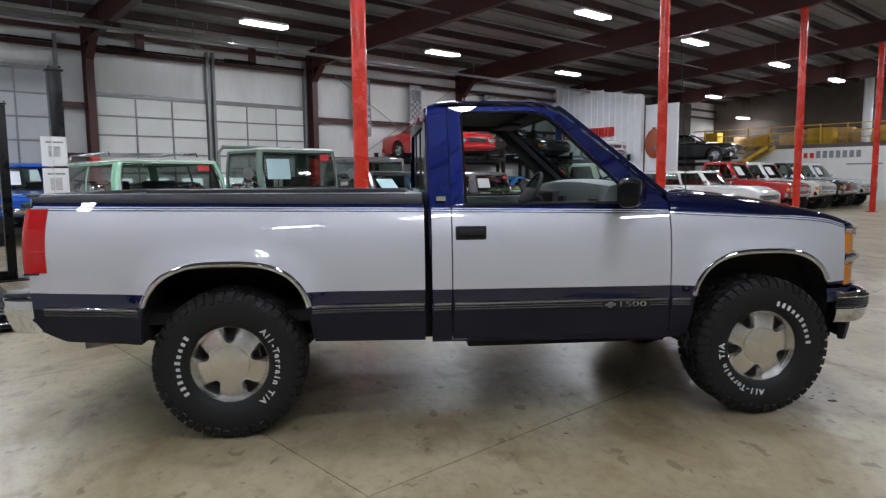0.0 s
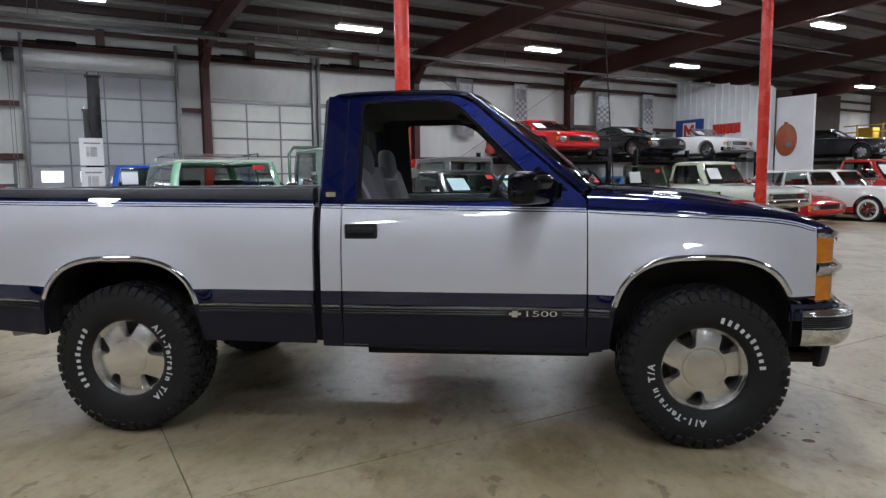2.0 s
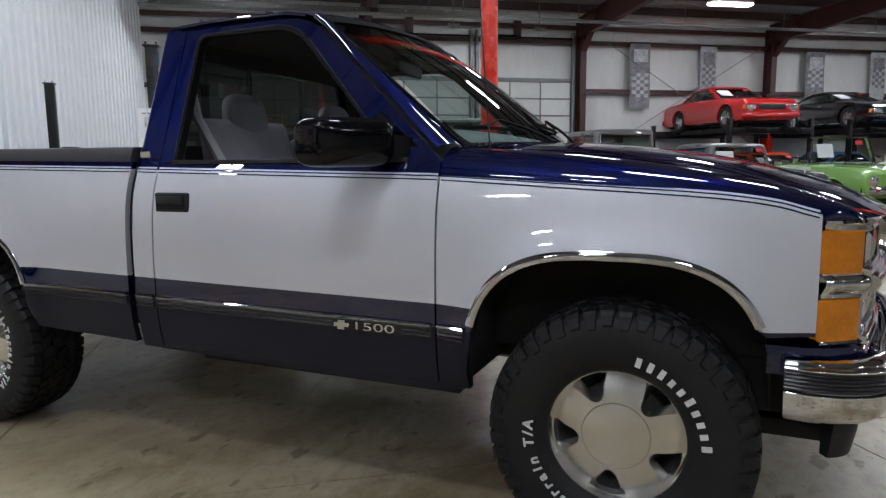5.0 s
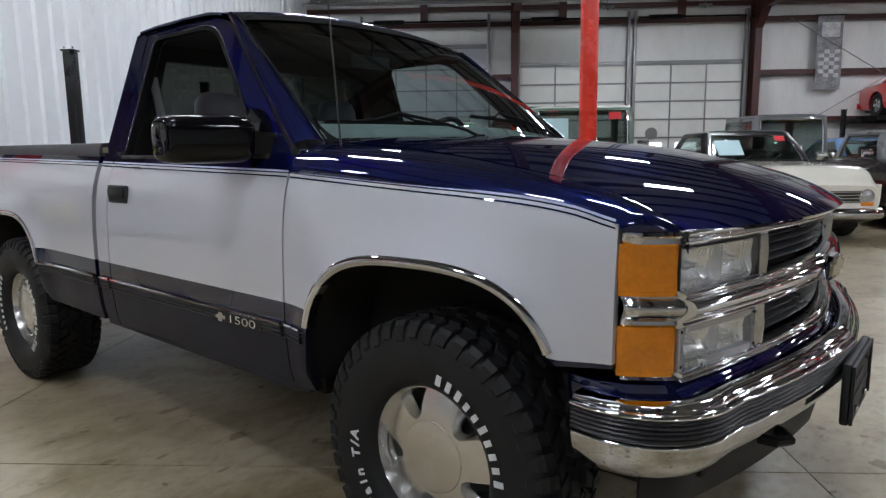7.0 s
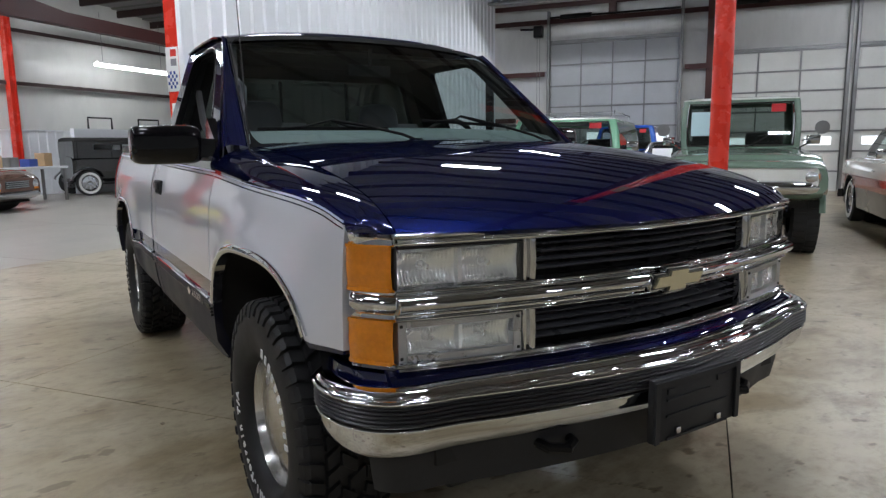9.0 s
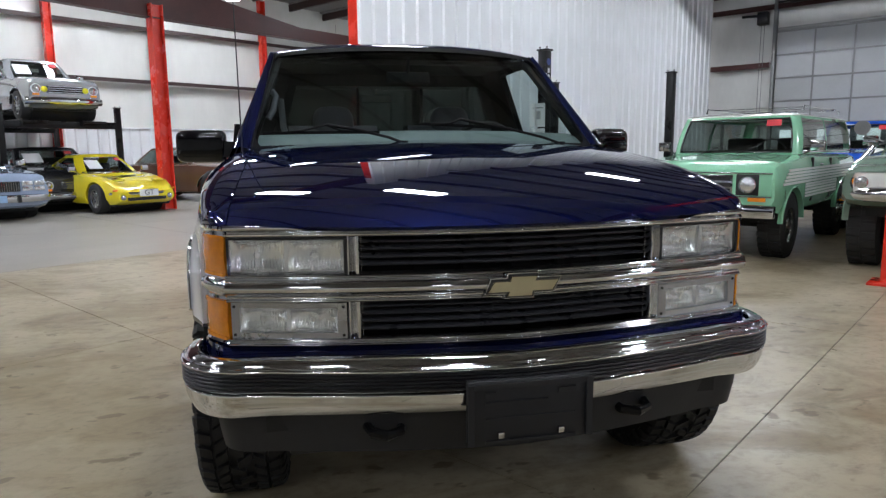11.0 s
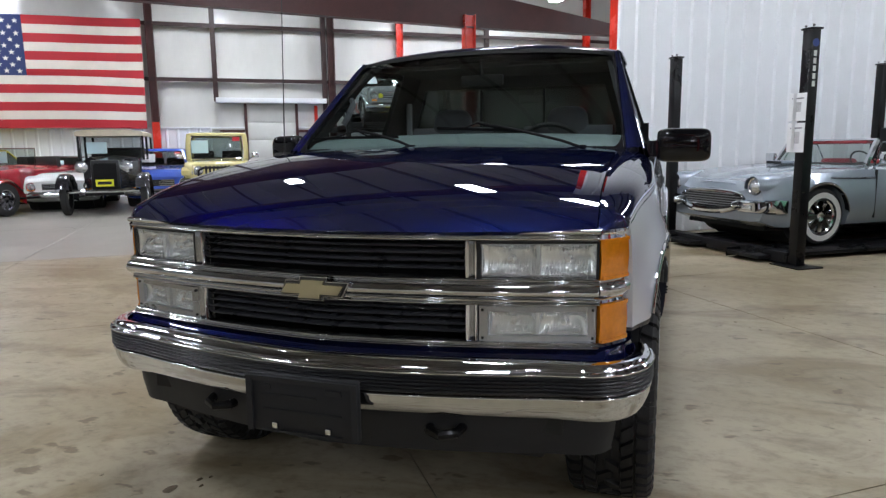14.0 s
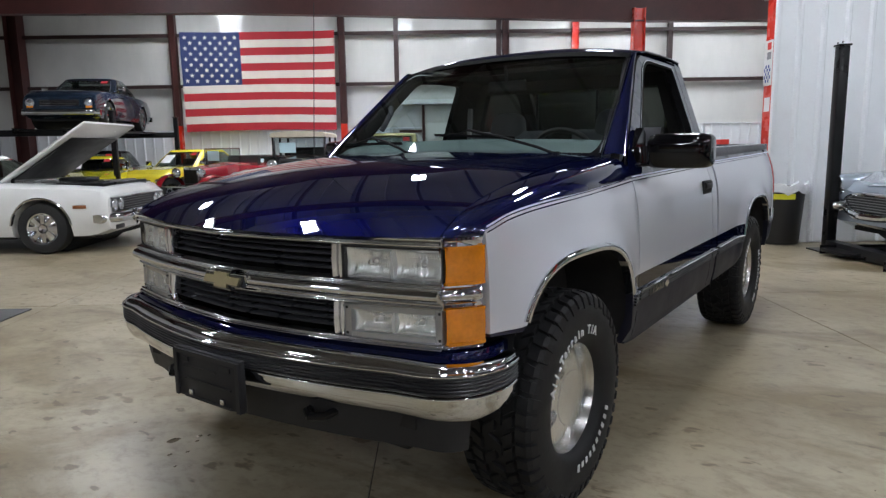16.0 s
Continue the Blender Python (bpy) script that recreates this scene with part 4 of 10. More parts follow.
    for s in (-1, 1):
        if nb:
            part("turn_lamp", boxes((x1 - 0.02, x1 + 0.012, *sorted((s * wf * 0.72, s * wf * 0.9)), gc + 0.27, gc + 0.315), bevel=0.004), AMBER_FAR if lamps == "round" else LENS_FAR, car)
        part("tail_lamp", boxes((x0 - 0.012, x0 + 0.03, *sorted((s * wf * 0.6, s * wf * 0.95)), zm - 0.07, zm + 0.05), bevel=0.006), TAIL_RED, car)
        bms = bmesh.new()
        tube(bms, (0, s * (half * sides * (1 - tumble) - 0.01), gc + (smooth_line(0, tops) - gc) * 0.8), (0.14, s * (half * sides * (1 - tumble) - 0.01), gc + (smooth_line(0, tops) - gc) * 0.8), 0.014, 8)
        part("door_handle", bms, CHROME, car)
        for xd in (cabin["d0"], cabin["d1"]) if cabin and "d0" in cabin else ():
            part("door_gap", boxes((xd - 0.004, xd + 0.004, *sorted((s * (half * sides - 0.03), s * (half * sides + 0.003))), gc + 0.1, smooth_line(xd, tops) - 0.05)), BLACK_TRIM, car, smooth=0)
    if cabin:
        c = cabin
        zb, zr = c["zb"], c["zr"]
        wb_, wt = half * c.get("wb", 0.86), half * c.get("wt", 0.72)
        zroof = zr - 0.03
        pmat = pm if plain_pillars else rm
        if not c.get("open"):
            greenhouse(car, c, half, pmat, rm, chrome, zroof)
        def pillar(xa, xb_, thick, mat):
            for s in (-1, 1):
                bmp = bmesh.new()
                a, b = Vector((xa, s * wb_, zb - 0.03)), Vector((xb_, s * wt, zroof))
                loft(bmp, [[p + Vector((-thick, 0, 0)), p + Vector((thick, 0, 0)), p + Vector((thick, -s * 0.04, 0)), p + Vector((-thick, -s * 0.04, 0))] for p in (a, b)])
                part("pillar", bmp, mat, car)
        if c.get("open"):
            pillar(c["w0"], c["w1"], 0.03, CHROME)
        def pane(nm, pts, lab=""):
            bmp = bmesh.new()
            bmp.faces.new([bmp.verts.new(p) for p in pts])
            g = part(nm, bmp, CAR_GLASS, car, smooth=0)
            g.visible_shadow = False
            return g
        if c.get("open"):
            k = 0.985
            pane("windscreen", [(c["w0"] + 0.012, -wb_ * k, zb), (c["w0"] + 0.012, wb_ * k, zb), (c["w1"] + 0.012, wt * k, zroof), (c["w1"] + 0.012, -wt * k, zroof)])
            bmp = bmesh.new()
            for za, xa, wa in ((zb - 0.01, c["w0"] + 0.01, wb_), (zroof, c["w1"] + 0.01, wt)):
                tube(bmp, (xa, -wa, za), (xa, wa, za), 0.018, 6)
            part("screen_frame", bmp, CHROME if chrome else BLACK_TRIM, car)
            part("cockpit", boxes((c["b0"], c["w0"] - 0.12, -wb_ * 0.86, wb_ * 0.86, zb - 0.02, zb + 0.012), bevel=0.01), SEAT_DARK, car, smooth=0)
        sm = seat or SEAT_DARK
        mid = (c["w0"] + c["b0"]) / 2
        for y in (-wt * 0.5, wt * 0.5):
            bms = boxes((mid - 0.22, mid - 0.06, y - 0.24, y + 0.24, zb - 0.25, min(zb + (0.07 if c.get("open") else 0.20), zroof - 0.1)), bevel=0.04)
            part("seat", bms, sm, car)
        part("dashboard", boxes((c["w0"] - 0.32, c["w0"] - 0.05, -wb_ * 0.95, wb_ * 0.95, zb - 0.15, zb + 0.01), bevel=0.02), SEAT_DARK, car)
        bmsw = bmesh.new()
        tm = pose(c["w0"] - 0.42, wt * 0.5, zb + 0.03, 0, -60, 0)
        rr = [[tm @ Vector(((0.17 + 0.012 * math.cos(b)) * math.cos(a), (0.17 + 0.012 * math.cos(b)) * math.sin(a), 0.012 * math.sin(b))) for b in (0, 1.57, 3.14, 4.71)] for a in np.linspace(0, 2 * math.pi, 15)]
        loft(bmsw, rr, caps=False)
        part("steering_wheel", bmsw, BLACK_TRIM, car)
        sl = Vector((c["w1"] - c["w0"], 0, zroof - zb)).normalized()
        def on_screen(y, t):
            back = 0.0 if c.get("open") else c.get("bow", 0.07) * (y / wb_) ** 2 - 0.008
            return Vector((c["w0"] + 0.02, 0, zb)) + (Vector((c["w1"] + 0.02, 0, zroof)) - Vector((c["w0"] + 0.02, 0, zb))) * t + Vector((-back, y, 0))
        def leaf(nm, y0, y1, t0, t1, mat):
            bmp = bmesh.new()
            q = [on_screen(y0, t0), on_screen(y1, t0), on_screen(y1, t1), on_screen(y0, t1)]
            d = Vector((sl.z, 0, -sl.x)) * 0.004
            loft(bmp, [q, [p + d for p in q]])
            part(nm, bmp, mat, car, smooth=0)
        if sheet:
            leaf("price_sheet", -wt * 0.85, -wt * 0.30, 0.25, 0.75, PAPER_BLUE if sheet == 2 else PAPER)
        if tag:
            leaf("red_tag", wt * 0.52, wt * 0.76, 0.72, 0.88, RED_TAG)
        for y in (wt * 0.1, -wt * 0.55) if not c.get("nowipe") else ():
            bmp = bmesh.new()
            pipe(bmp, [on_screen(y, -0.02) + Vector((0.02, 0, 0.01)), on_screen(y + wt * 0.22, 0.10) + Vector((0.02, 0, 0.01)), on_screen(y + wt * 0.4, 0.24) + Vector((0.014, 0, 0.01))], 0.008, 5)
            part("wiper", bmp, BLACK_TRIM, car)
        if mirror:
            for s in (-1, 1):
                bmp = bmesh.new()
                box(bmp, c["w0"] - 0.16, c["w0"] - 0.10, *sorted((s * (wb_ + 0.08), s * (wb_ + 0.24))), zb + 0.03, zb + 0.15, bevel=0.015)
                tube(bmp, (c["w0"] - 0.12, s * (wb_ - 0.01), zb - 0.02), (c["w0"] - 0.13, s * (wb_ + 0.12), zb + 0.06), 0.012, 6)
                part("door_mirror", bmp, CHROME if chrome else BLACK_TRIM, car)
    return car


def smooth_line(t, table):
    def lin(q):
        if q <= table[0][0]:
            return table[0][1]
        for (a, va), (b, vb) in zip(table, table[1:]):
            if q <= b:
                return va + (vb - va) * (q - a) / (b - a)
        return table[-1][1]
    return sum(lin(t + e) for e in (-0.08, -0.04, 0, 0.04, 0.08)) / 5


UNDER_FAR = material("car_underside", (0.012, 0.012, 0.012), 0.9, vary=0.2, scale=5)
STRIPE_WHITE = material("white_decal", (0.72, 0.74, 0.72), 0.4, vary=0.04)


# shapes
def sedan(zh=0.88, zc=0.95, zt=0.92, x1=2.1, x0=-2.3, w0=0.75, b0=-1.35):
    return [(x1, zh - 0.12), (x1 - 0.3, zh), (w0 + 0.1, zc), (w0 - 0.1, zc), (b0 + 0.1, zc), (b0 - 0.1, zt), (x0 + 0.2, zt - 0.03), (x0, zt - 0.14)]


def cab(w0, w1, r0, b0, zb, zr, **kw):
    return dict(w0=w0, w1=w1, r0=r0, b0=b0, zb=zb, zr=zr, **kw)


# beside the camera's truck
scout = vehicle("off_roader", at_building(1.29, 5.69, 0, -90), "mint green two-door off-roader with white hardtop and roof rack", "off-roader", 4.2, 1.70, 2.54, 0.37,
        [(2.0, 1.02), (1.8, 1.09), (0.75, 1.16), (0.6, 1.17), (-2.2, 1.12)], gc=0.50, cabin=cab(0.82, 0.66, -2.05, -2.12, 1.17, 1.66, wb=0.90, wt=0.80, mid=(-0.45,), rear=0.05, d0=0.5, d1=-0.45, rad=0.10, bow=0.04, crown=0.05),
        body=(0.26, 0.56, 0.36), roof=(0.74, 0.76, 0.72), plain_pillars=True, style="truck", wid=0.26, nose=0.03, stripe=(0.80, 0.025, STRIPE_WHITE), sides=1.0, tag=1, sheet=0, square=12, lamps="own")
SX = 2.54 / 2 + (4.2 - 2.54) * 0.42
for s in (-1, 1):
    for k in range(5):
        part("side_stripe", boxes((-2.0, 1.75 - 0.05 * k, *sorted((s * 0.845, s * 0.8535)), 0.835 + 0.036 * k, 0.862 + 0.036 * k)), STRIPE_WHITE, scout, smooth=0)
    for a, b in ((-0.82, 0.82), (-2.05, -1.72)):
        for k in range(4):
            part("side_stripe", boxes((a, b, *sorted((s * 0.845, s * 0.8535)), 0.66 + 0.036 * k, 0.687 + 0.036 * k)), STRIPE_WHITE, scout, smooth=0)
    sq = part("lamp_square", boxes((SX - 0.01, SX + 0.018, *sorted((s * 0.43, s * 0.67)), 0.735, 0.965), bevel=0.012), BLACK_TRIM, scout)
    bm = bmesh.new()
    revolve(bm, [(0.0, 0.030), (0.045, 0.025), (0.074, 0.008), (0.076, -0.01)], 20)
    hl = finish("headlamp", bm, LENS_FAR, sq, pose(SX + 0.02, s * 0.55, 0.85, 0, 0, -90), 50)
    bm = bmesh.new()
    revolve(bm, [(0.075, 0.006), (0.082, 0.016), (0.092, 0.008), (0.093, -0.01)], 20)
    finish("lamp_ring", bm, CHROME, sq, pose(SX + 0.02, s * 0.55, 0.85, 0, 0, -90), 50)
    part("turn_lamp", boxes((SX - 0.01, SX + 0.02, *sorted((s * 0.56, s * 0.74)), 0.672, 0.714), bevel=0.006), AMBER_FAR, scout)
fbs = part("front_bumper", boxes((SX + 0.05, SX + 0.13, -0.86, 0.86, 0.505, 0.645), bevel=0.018), CHROME, scout, "straight chrome bumper", smooth=40)
part("plate_holder", boxes((SX + 0.131, SX + 0.137, -0.17, 0.17, 0.53, 0.63)), BLACK_TRIM, fbs, smooth=0)
for s in (-1, 1):
    part("bumper_iron", boxes((SX - 0.06, SX + 0.055, s * 0.4 - 0.03, s * 0.4 + 0.03, 0.54, 0.61)), BLACK_TRIM, fbs)
gp = part("grille_panel", boxes((SX - 0.01, SX + 0.012, -0.80, 0.80, 0.722, 0.978), bevel=0.012), paint((0.26, 0.56, 0.36)), scout, smooth=35)
for z in (0.724, 0.974):
    part("chrome_edge", boxes((SX + 0.012, SX + 0.022, -0.80, 0.80, z - 0.008, z + 0.008), bevel=0.003), CHROME, gp)
gi = part("grille_insert", boxes((SX + 0.012, SX + 0.020, -0.40, 0.40, 0.745, 0.955), bevel=0.004), CHROME, gp)
for k in range(3):
    part("grille_slot", boxes((SX + 0.020, SX + 0.026, -0.38, 0.38, 0.758 + 0.066 * k, 0.806 + 0.066 * k)), BLACK_TRIM, gi)
for k in range(4):
    part("louvre", boxes((SX - 0.006, SX + 0.014, -0.46, 0.46, 0.645 + 0.018 * k, 0.655 + 0.018 * k)), paint((0.20, 0.46, 0.29)), gp)
rk = thing("roof_rack", at_building(1.29, 5.69, 1.70, -90), "slim bright roof rack on the off-roader", "roof rack")
bm = bmesh.new()
for y in (-0.6, 0.6):
    pipe(bm, [(0.1, y, 0.0), (0.05, y, 0.06), (-1.9, y, 0.06), (-1.95, y, 0.0)], 0.012, 6)
part("rail", bm, CHROME, rk)
for x in (-0.2, -0.8, -1.4, -1.8):
    part("slat", boxes((x - 0.02, x + 0.02, -0.6, 0.6, 0.05, 0.062)), CHROME, rk)

roadster = vehicle("convertible", at_building(-1.9, 5.50, 0.085, -90), "grey-blue finned convertible with red seats, on a car lift", "convertible", 4.6, 1.80, 2.59, 0.34,
        [(2.15, 0.72), (2.06, 0.80), (1.8, 0.87), (0.8, 0.93), (0.6, 0.93), (-0.6, 0.90), (-2.0, 0.94), (-2.5, 0.92)], gc=0.20, cabin=cab(0.50, 0.26, -0.6, -0.8, 0.92, 1.27, open=True, nowipe=True, wb=0.82, wt=0.76, d0=0.5, d1=-0.6),
        body=(0.29, 0.33, 0.38), metal=0.35, style="white", nose=0.07, square=8, seat=SEAT_RED, sheet=0, tag=0, lamps="own", dip=0.05)
RX = 2.59 / 2 + (4.6 - 2.59) * 0.42
GREY_BLUE = paint((0.29, 0.33, 0.38), 0.25, 0.35)
bm = bmesh.new()
loft(bm, [[(x, w * math.cos(a), z + h * math.sin(a)) for a in np.linspace(0, math.pi, 13)] for x, w, z, h in ((RX - 0.05, 0.30, 0.72, 0.02), (RX - 0.25, 0.40, 0.78, 0.055), (1.4, 0.44, 0.83, 0.08), (0.75, 0.42, 0.86, 0.09))], closed=False, caps=False)
part("hood_bulge", bm, GREY_BLUE, roadster, smooth=60)
def oval(k, n=28, y=0.54, z=0.105, zc=0.53):
    """Points (y, z) of a wide flat mouth."""
    return [(k * y * math.copysign(abs(math.cos(a)) ** 0.6, math.cos(a)), zc + k * z * math.copysign(abs(math.sin(a)) ** 0.8, math.sin(a))) for a in np.linspace(0, 2 * math.pi, n, endpoint=False)]
bm = bmesh.new()
slab(bm, oval(1.0), RX - 0.02, RX + 0.004, plane="yz")
mouth = part("grille", bm, BLACK_TRIM, roadster, "wide oval grille with bright bars", smooth=0)
bm = bmesh.new()
pipe(bm, [(RX + 0.008, y, z) for y, z in oval(1.03) + oval(1.03)[:1]], 0.022, 8)
part("grille_rim", bm, CHROME, mouth)
for k in range(6):
    z = 0.455 + 0.03 * k
    w = 0.52 * (1 - abs((z - 0.53) / 0.115) ** 2.5) ** 0.5
    bm = bmesh.new()
    tube(bm, (RX + 0.010, -w, z), (RX + 0.010, w, z), 0.005, 6)
    part("grille_bar", bm, GREY_STEEL, mouth)
bm = bmesh.new()
pipe(bm, [(RX + 0.11 - 0.10 * (y / 0.55) ** 2, y, 0.40 + 0.10 * (abs(y) / 0.55) ** 3) for y in np.linspace(-0.55, 0.55, 15)], 0.045, 10)
fbr = part("front_bumper", bm, CHROME, roadster, "curved chrome bumper with side pods")
for s in (-1, 1):
    bm = bmesh.new()
    loft(bm, [[(x, s * y, 0.40), (x + 0.05, s * y, 0.42), (x + 0.055, s * y, 0.53), (x + 0.01, s * y, 0.56), (x - 0.10, s * y, 0.55), (x - 0.10, s * y, 0.40)] for x, y in ((RX + 0.03, 0.53), (RX + 0.035, 0.66), (RX + 0.01, 0.78), (RX - 0.06, 0.86), (RX - 0.20, 0.905))])
    pod = part("bumper_pod", bm, CHROME, fbr, smooth=50)
    part("park_lamp", boxes((RX + 0.082, RX + 0.090, *sorted((s * 0.60, s * 0.74)), 0.44, 0.50), bevel=0.003), LENS_FAR, pod)
    bm = bmesh.new()
    revolve(bm, [(0.0, 0.12), (0.035, 0.10), (0.055, 0.05), (0.06, 0.0), (0.06, -0.06)], 16)
    finish("bumper_guard", bm, CHROME, fbr, pose(RX + 0.06, s * 0.53, 0.49, 0, 0, -90), 60)
    bm = bmesh.new()
    revolve(bm, [(0.0, 0.035), (0.05, 0.028), (0.088, 0.006), (0.09, -0.03)], 20)
    hl = finish("headlamp", bm, LENS_FAR, roadster, pose(RX - 0.005, s * 0.70, 0.715, 0, 0, -90), 50)
    bm = bmesh.new()
    revolve(bm, [(0.088, 0.012), (0.100, 0.020), (0.108, 0.008), (0.108, -0.03)], 20)
    finish("lamp_ring", bm, CHROME, hl, None, 50)
    bm = bmesh.new()
    loft(bm, [[(x, s * 0.70 + rr_ * math.cos(a), 0.715 + rr_ * math.sin(a)) for a in np.linspace(-0.3, math.pi + 0.3, 13)] for x, rr_ in ((RX + 0.05, 0.118), (RX + 0.03, 0.132), (RX - 0.10, 0.145), (RX - 0.45, 0.15))], closed=False, caps=False)
    part("lamp_brow", bm, GREY_BLUE, roadster, smooth=60)
    bm = bmesh.new()
    pipe(bm, [(0.34, s * 0.72, 0.93), (0.20, s * 0.68, 1.21), (-0.22, s * 0.66, 1.19), (-0.42, s * 0.70, 0.94)], 0.011, 6)
    part("window_frame", bm, CHROME, roadster)
    bm = bmesh.new()
    pipe(bm, [(RX - 0.9, s * 0.905, 0.80), (0.9, s * 0.912, 0.79), (0.55, s * 0.912, 0.785)], 0.008, 6)
    part("side_spear", bm, CHROME, roadster)
sc = part("hood_scoop", boxes((0.85, 1.20, -0.14, 0.14, 0.945, 0.99), bevel=0.02), GREY_BLUE, roadster, "raised intake scoop on the hood")
part("scoop_mouth", boxes((1.195, 1.206, -0.12, 0.12, 0.95, 0.984), bevel=0.003), BLACK_TRIM, sc)
part("red_visor", boxes((0.18, 0.30, -0.55, 0.55, 1.19, 1.225), bevel=0.01), SEAT_RED, roadster)
vehicle("suv", at_building(1.2, 13.9, 0, -90), "bright blue square-cut utility truck with blue roof", "suv", 3.7, 1.85, 2.35, 0.42,
        [(1.7, 1.0), (1.5, 1.08), (0.6, 1.14), (-2.0, 1.15)], gc=0.58, cabin=cab(0.5, 0.3, -1.7, -1.8, 1.15, 1.78, mid=(-0.4,)), body=(0.02, 0.10, 0.50), style="truck", wid=0.28, nose=0.03, sheet=1, square=12)
vehicle("sedan", at_building(2.75, 9.2, 0, -90), "dark grey coupe parked behind the off-roader", "car", 4.5, 1.8, 2.7, 0.33, sedan(0.85, 0.92, 0.9), gc=0.2, cabin=cab(0.7, 0.1, -0.7, -1.3, 0.92, 1.32), body=(0.05, 0.052, 0.06), metal=0.3, style="alloy")
fj = vehicle("pickup_truck", at_building(3.53, 5.95, 0, -90), "sage green vintage pickup with white-edged cab roof", "pickup truck", 4.6, 1.68, 2.85, 0.44,
        [(2.0, 1.05), (1.8, 1.14), (0.6, 1.20), (-0.9, 1.22), (-1.0, 1.10), (-2.4, 1.10)], gc=0.62, cabin=cab(0.52, 0.44, -0.72, -0.80, 1.22, 1.88, wb=0.86, wt=0.84, rear=0.06, d0=0.5, d1=-0.7, rad=0.09, bow=0.02, crown=0.045),
        body=(0.16, 0.23, 0.18), roof=(0.66, 0.68, 0.64), plain_pillars=True, style="truck", wid=0.28, nose=0.03, grille=0.45, sheet=2, square=12)
for s in (-1, 1):
    bm = bmesh.new()
    pipe(bm, [(0.50, s * 0.74, 1.30), (0.56, s * 0.90, 1.36), (0.56, s * 0.95, 1.44)], 0.010, 6)
    tube(bm, (0.57, s * 0.95, 1.46), (0.545, s * 0.95, 1.46), 0.085, 16)
    part("round_mirror", bm, GREY_STEEL, fj)
bm = bmesh.new()
pipe(bm, [(-0.95, -0.74, 1.12), (-0.95, -0.74, 1.82), (-0.95, -0.66, 1.93), (-0.95, 0.66, 1.93), (-0.95, 0.74, 1.82), (-0.95, 0.74, 1.12)], 0.03, 8)
part("roll_bar", bm, paint((0.16, 0.23, 0.18)), fj)
part("lamp_panel", boxes((2.155, 2.18, -0.72, 0.72, 0.80, 1.00), bevel=0.03), paint((0.66, 0.68, 0.64)), fj, "white grille panel")
vehicle("hardtop_car", at_building(6.28, 6.75, 0, -90), "fifties hardtop in black, white and red with whitewall tyres", "car", 5.0, 1.92, 2.94, 0.35,
        [(2.2, 0.80), (2.0, 0.98), (0.8, 1.02), (-1.2, 1.02), (-2.5, 1.0), (-2.8, 0.95)], gc=0.22, cabin=cab(0.75, 0.25, -0.9, -1.35, 1.02, 1.50, wb=0.84, wt=0.70), body=(0.72, 0.69, 0.60), roof=(0.015, 0.015, 0.017), bands=(0.58, 0.76, (0.015, 0.015, 0.017), (0.55, 0.06, 0.02)),
        style="white", grille=0.72, sheet=2)
vehicle("hot_rod", at_building(8.75, 6.25, 0, -90), "black chopped hot rod with bare chrome front axle", "car", 3.8, 1.62, 2.65, 0.37,
        [(1.5, 0.95), (1.3, 1.0), (0.3, 1.05), (-1.9, 1.02)], gc=0.35, fo=0.25, cabin=cab(0.2, 0.1, -1.0, -1.2, 1.05, 1.48, wb=0.8, wt=0.72), body=(0.02, 0.012, 0.014), roof=(0.10, 0.10, 0.11), style="truck", wid=0.26, nose=0.25, grille=0.4, sheet=1)
vehicle("bus_car", at_building(8.4, 10.0, 0, -90), "small yellow open car with grey rounded top", "car", 3.6, 1.6, 2.2, 0.32, [(1.6, 0.8), (1.2, 0.9), (0.5, 0.95), (-1.7, 0.95)], gc=0.3,
        cabin=cab(0.45, 0.35, -1.3, -1.5, 0.95, 1.90, wb=0.92, wt=0.92), body=(0.55, 0.42, 0.04), roof=(0.12, 0.12, 0.13), nose=0.05, sheet=0, tag=0)
vehicle("suv", at_building(10.9, 6.6, 0, -90), "lime green and white open off-roader on large tyres", "off-roader", 4.0, 1.75, 2.34, 0.40, [(1.8, 0.98), (1.6, 1.05), (0.6, 1.10), (-2.0, 1.10)], gc=0.5,
        cabin=cab(0.5, 0.38, -1.7, -1.8, 1.10, 1.62, open=True), body=(0.24, 0.45, 0.12), stripe=(0.98, 0.07, STRIPE_WHITE), style="truck", wid=0.28, nose=0.03, square=12)
vehicle("sedan", at_building(12.6, 10.2, 0, -90), "orange-red coupe beneath the lifted cars", "car", 4.5, 1.8, 2.7, 0.33, sedan(), gc=0.2, cabin=cab(0.7, 0.1, -0.7, -1.3, 0.95, 1.35), body=(0.5, 0.05, 0.02))
vehicle("sedan", at_building(10.4, 10.6, 0, -90), "pale blue hardtop with a sheet in the screen", "car", 4.7, 1.85, 2.9, 0.34, sedan(), gc=0.2, cabin=cab(0.7, 0.2, -0.8, -1.3, 0.98, 1.42), body=(0.16, 0.30, 0.55), sheet=2)
vehicle("pickup_truck", at_building(14.75, 7.5, 0, -90), "white pickup with pale green cab and wood-look side band", "pickup truck", 5.1, 1.98, 3.3, 0.38,
        [(2.4, 0.98), (2.2, 1.06), (0.8, 1.12), (-0.6, 1.14), (-0.7, 1.10), (-2.6, 1.10)], gc=0.50, cabin=cab(0.72, 0.40, -0.5, -0.62, 1.14, 1.74, wb=0.88, wt=0.78), body=(0.66, 0.68, 0.62), roof=(0.45, 0.50, 0.36), style="truck", wid=0.24,
        nose=0.04, grille=0.78, stripe=(0.82, 0.14, BLACK_TRIM), square=12)
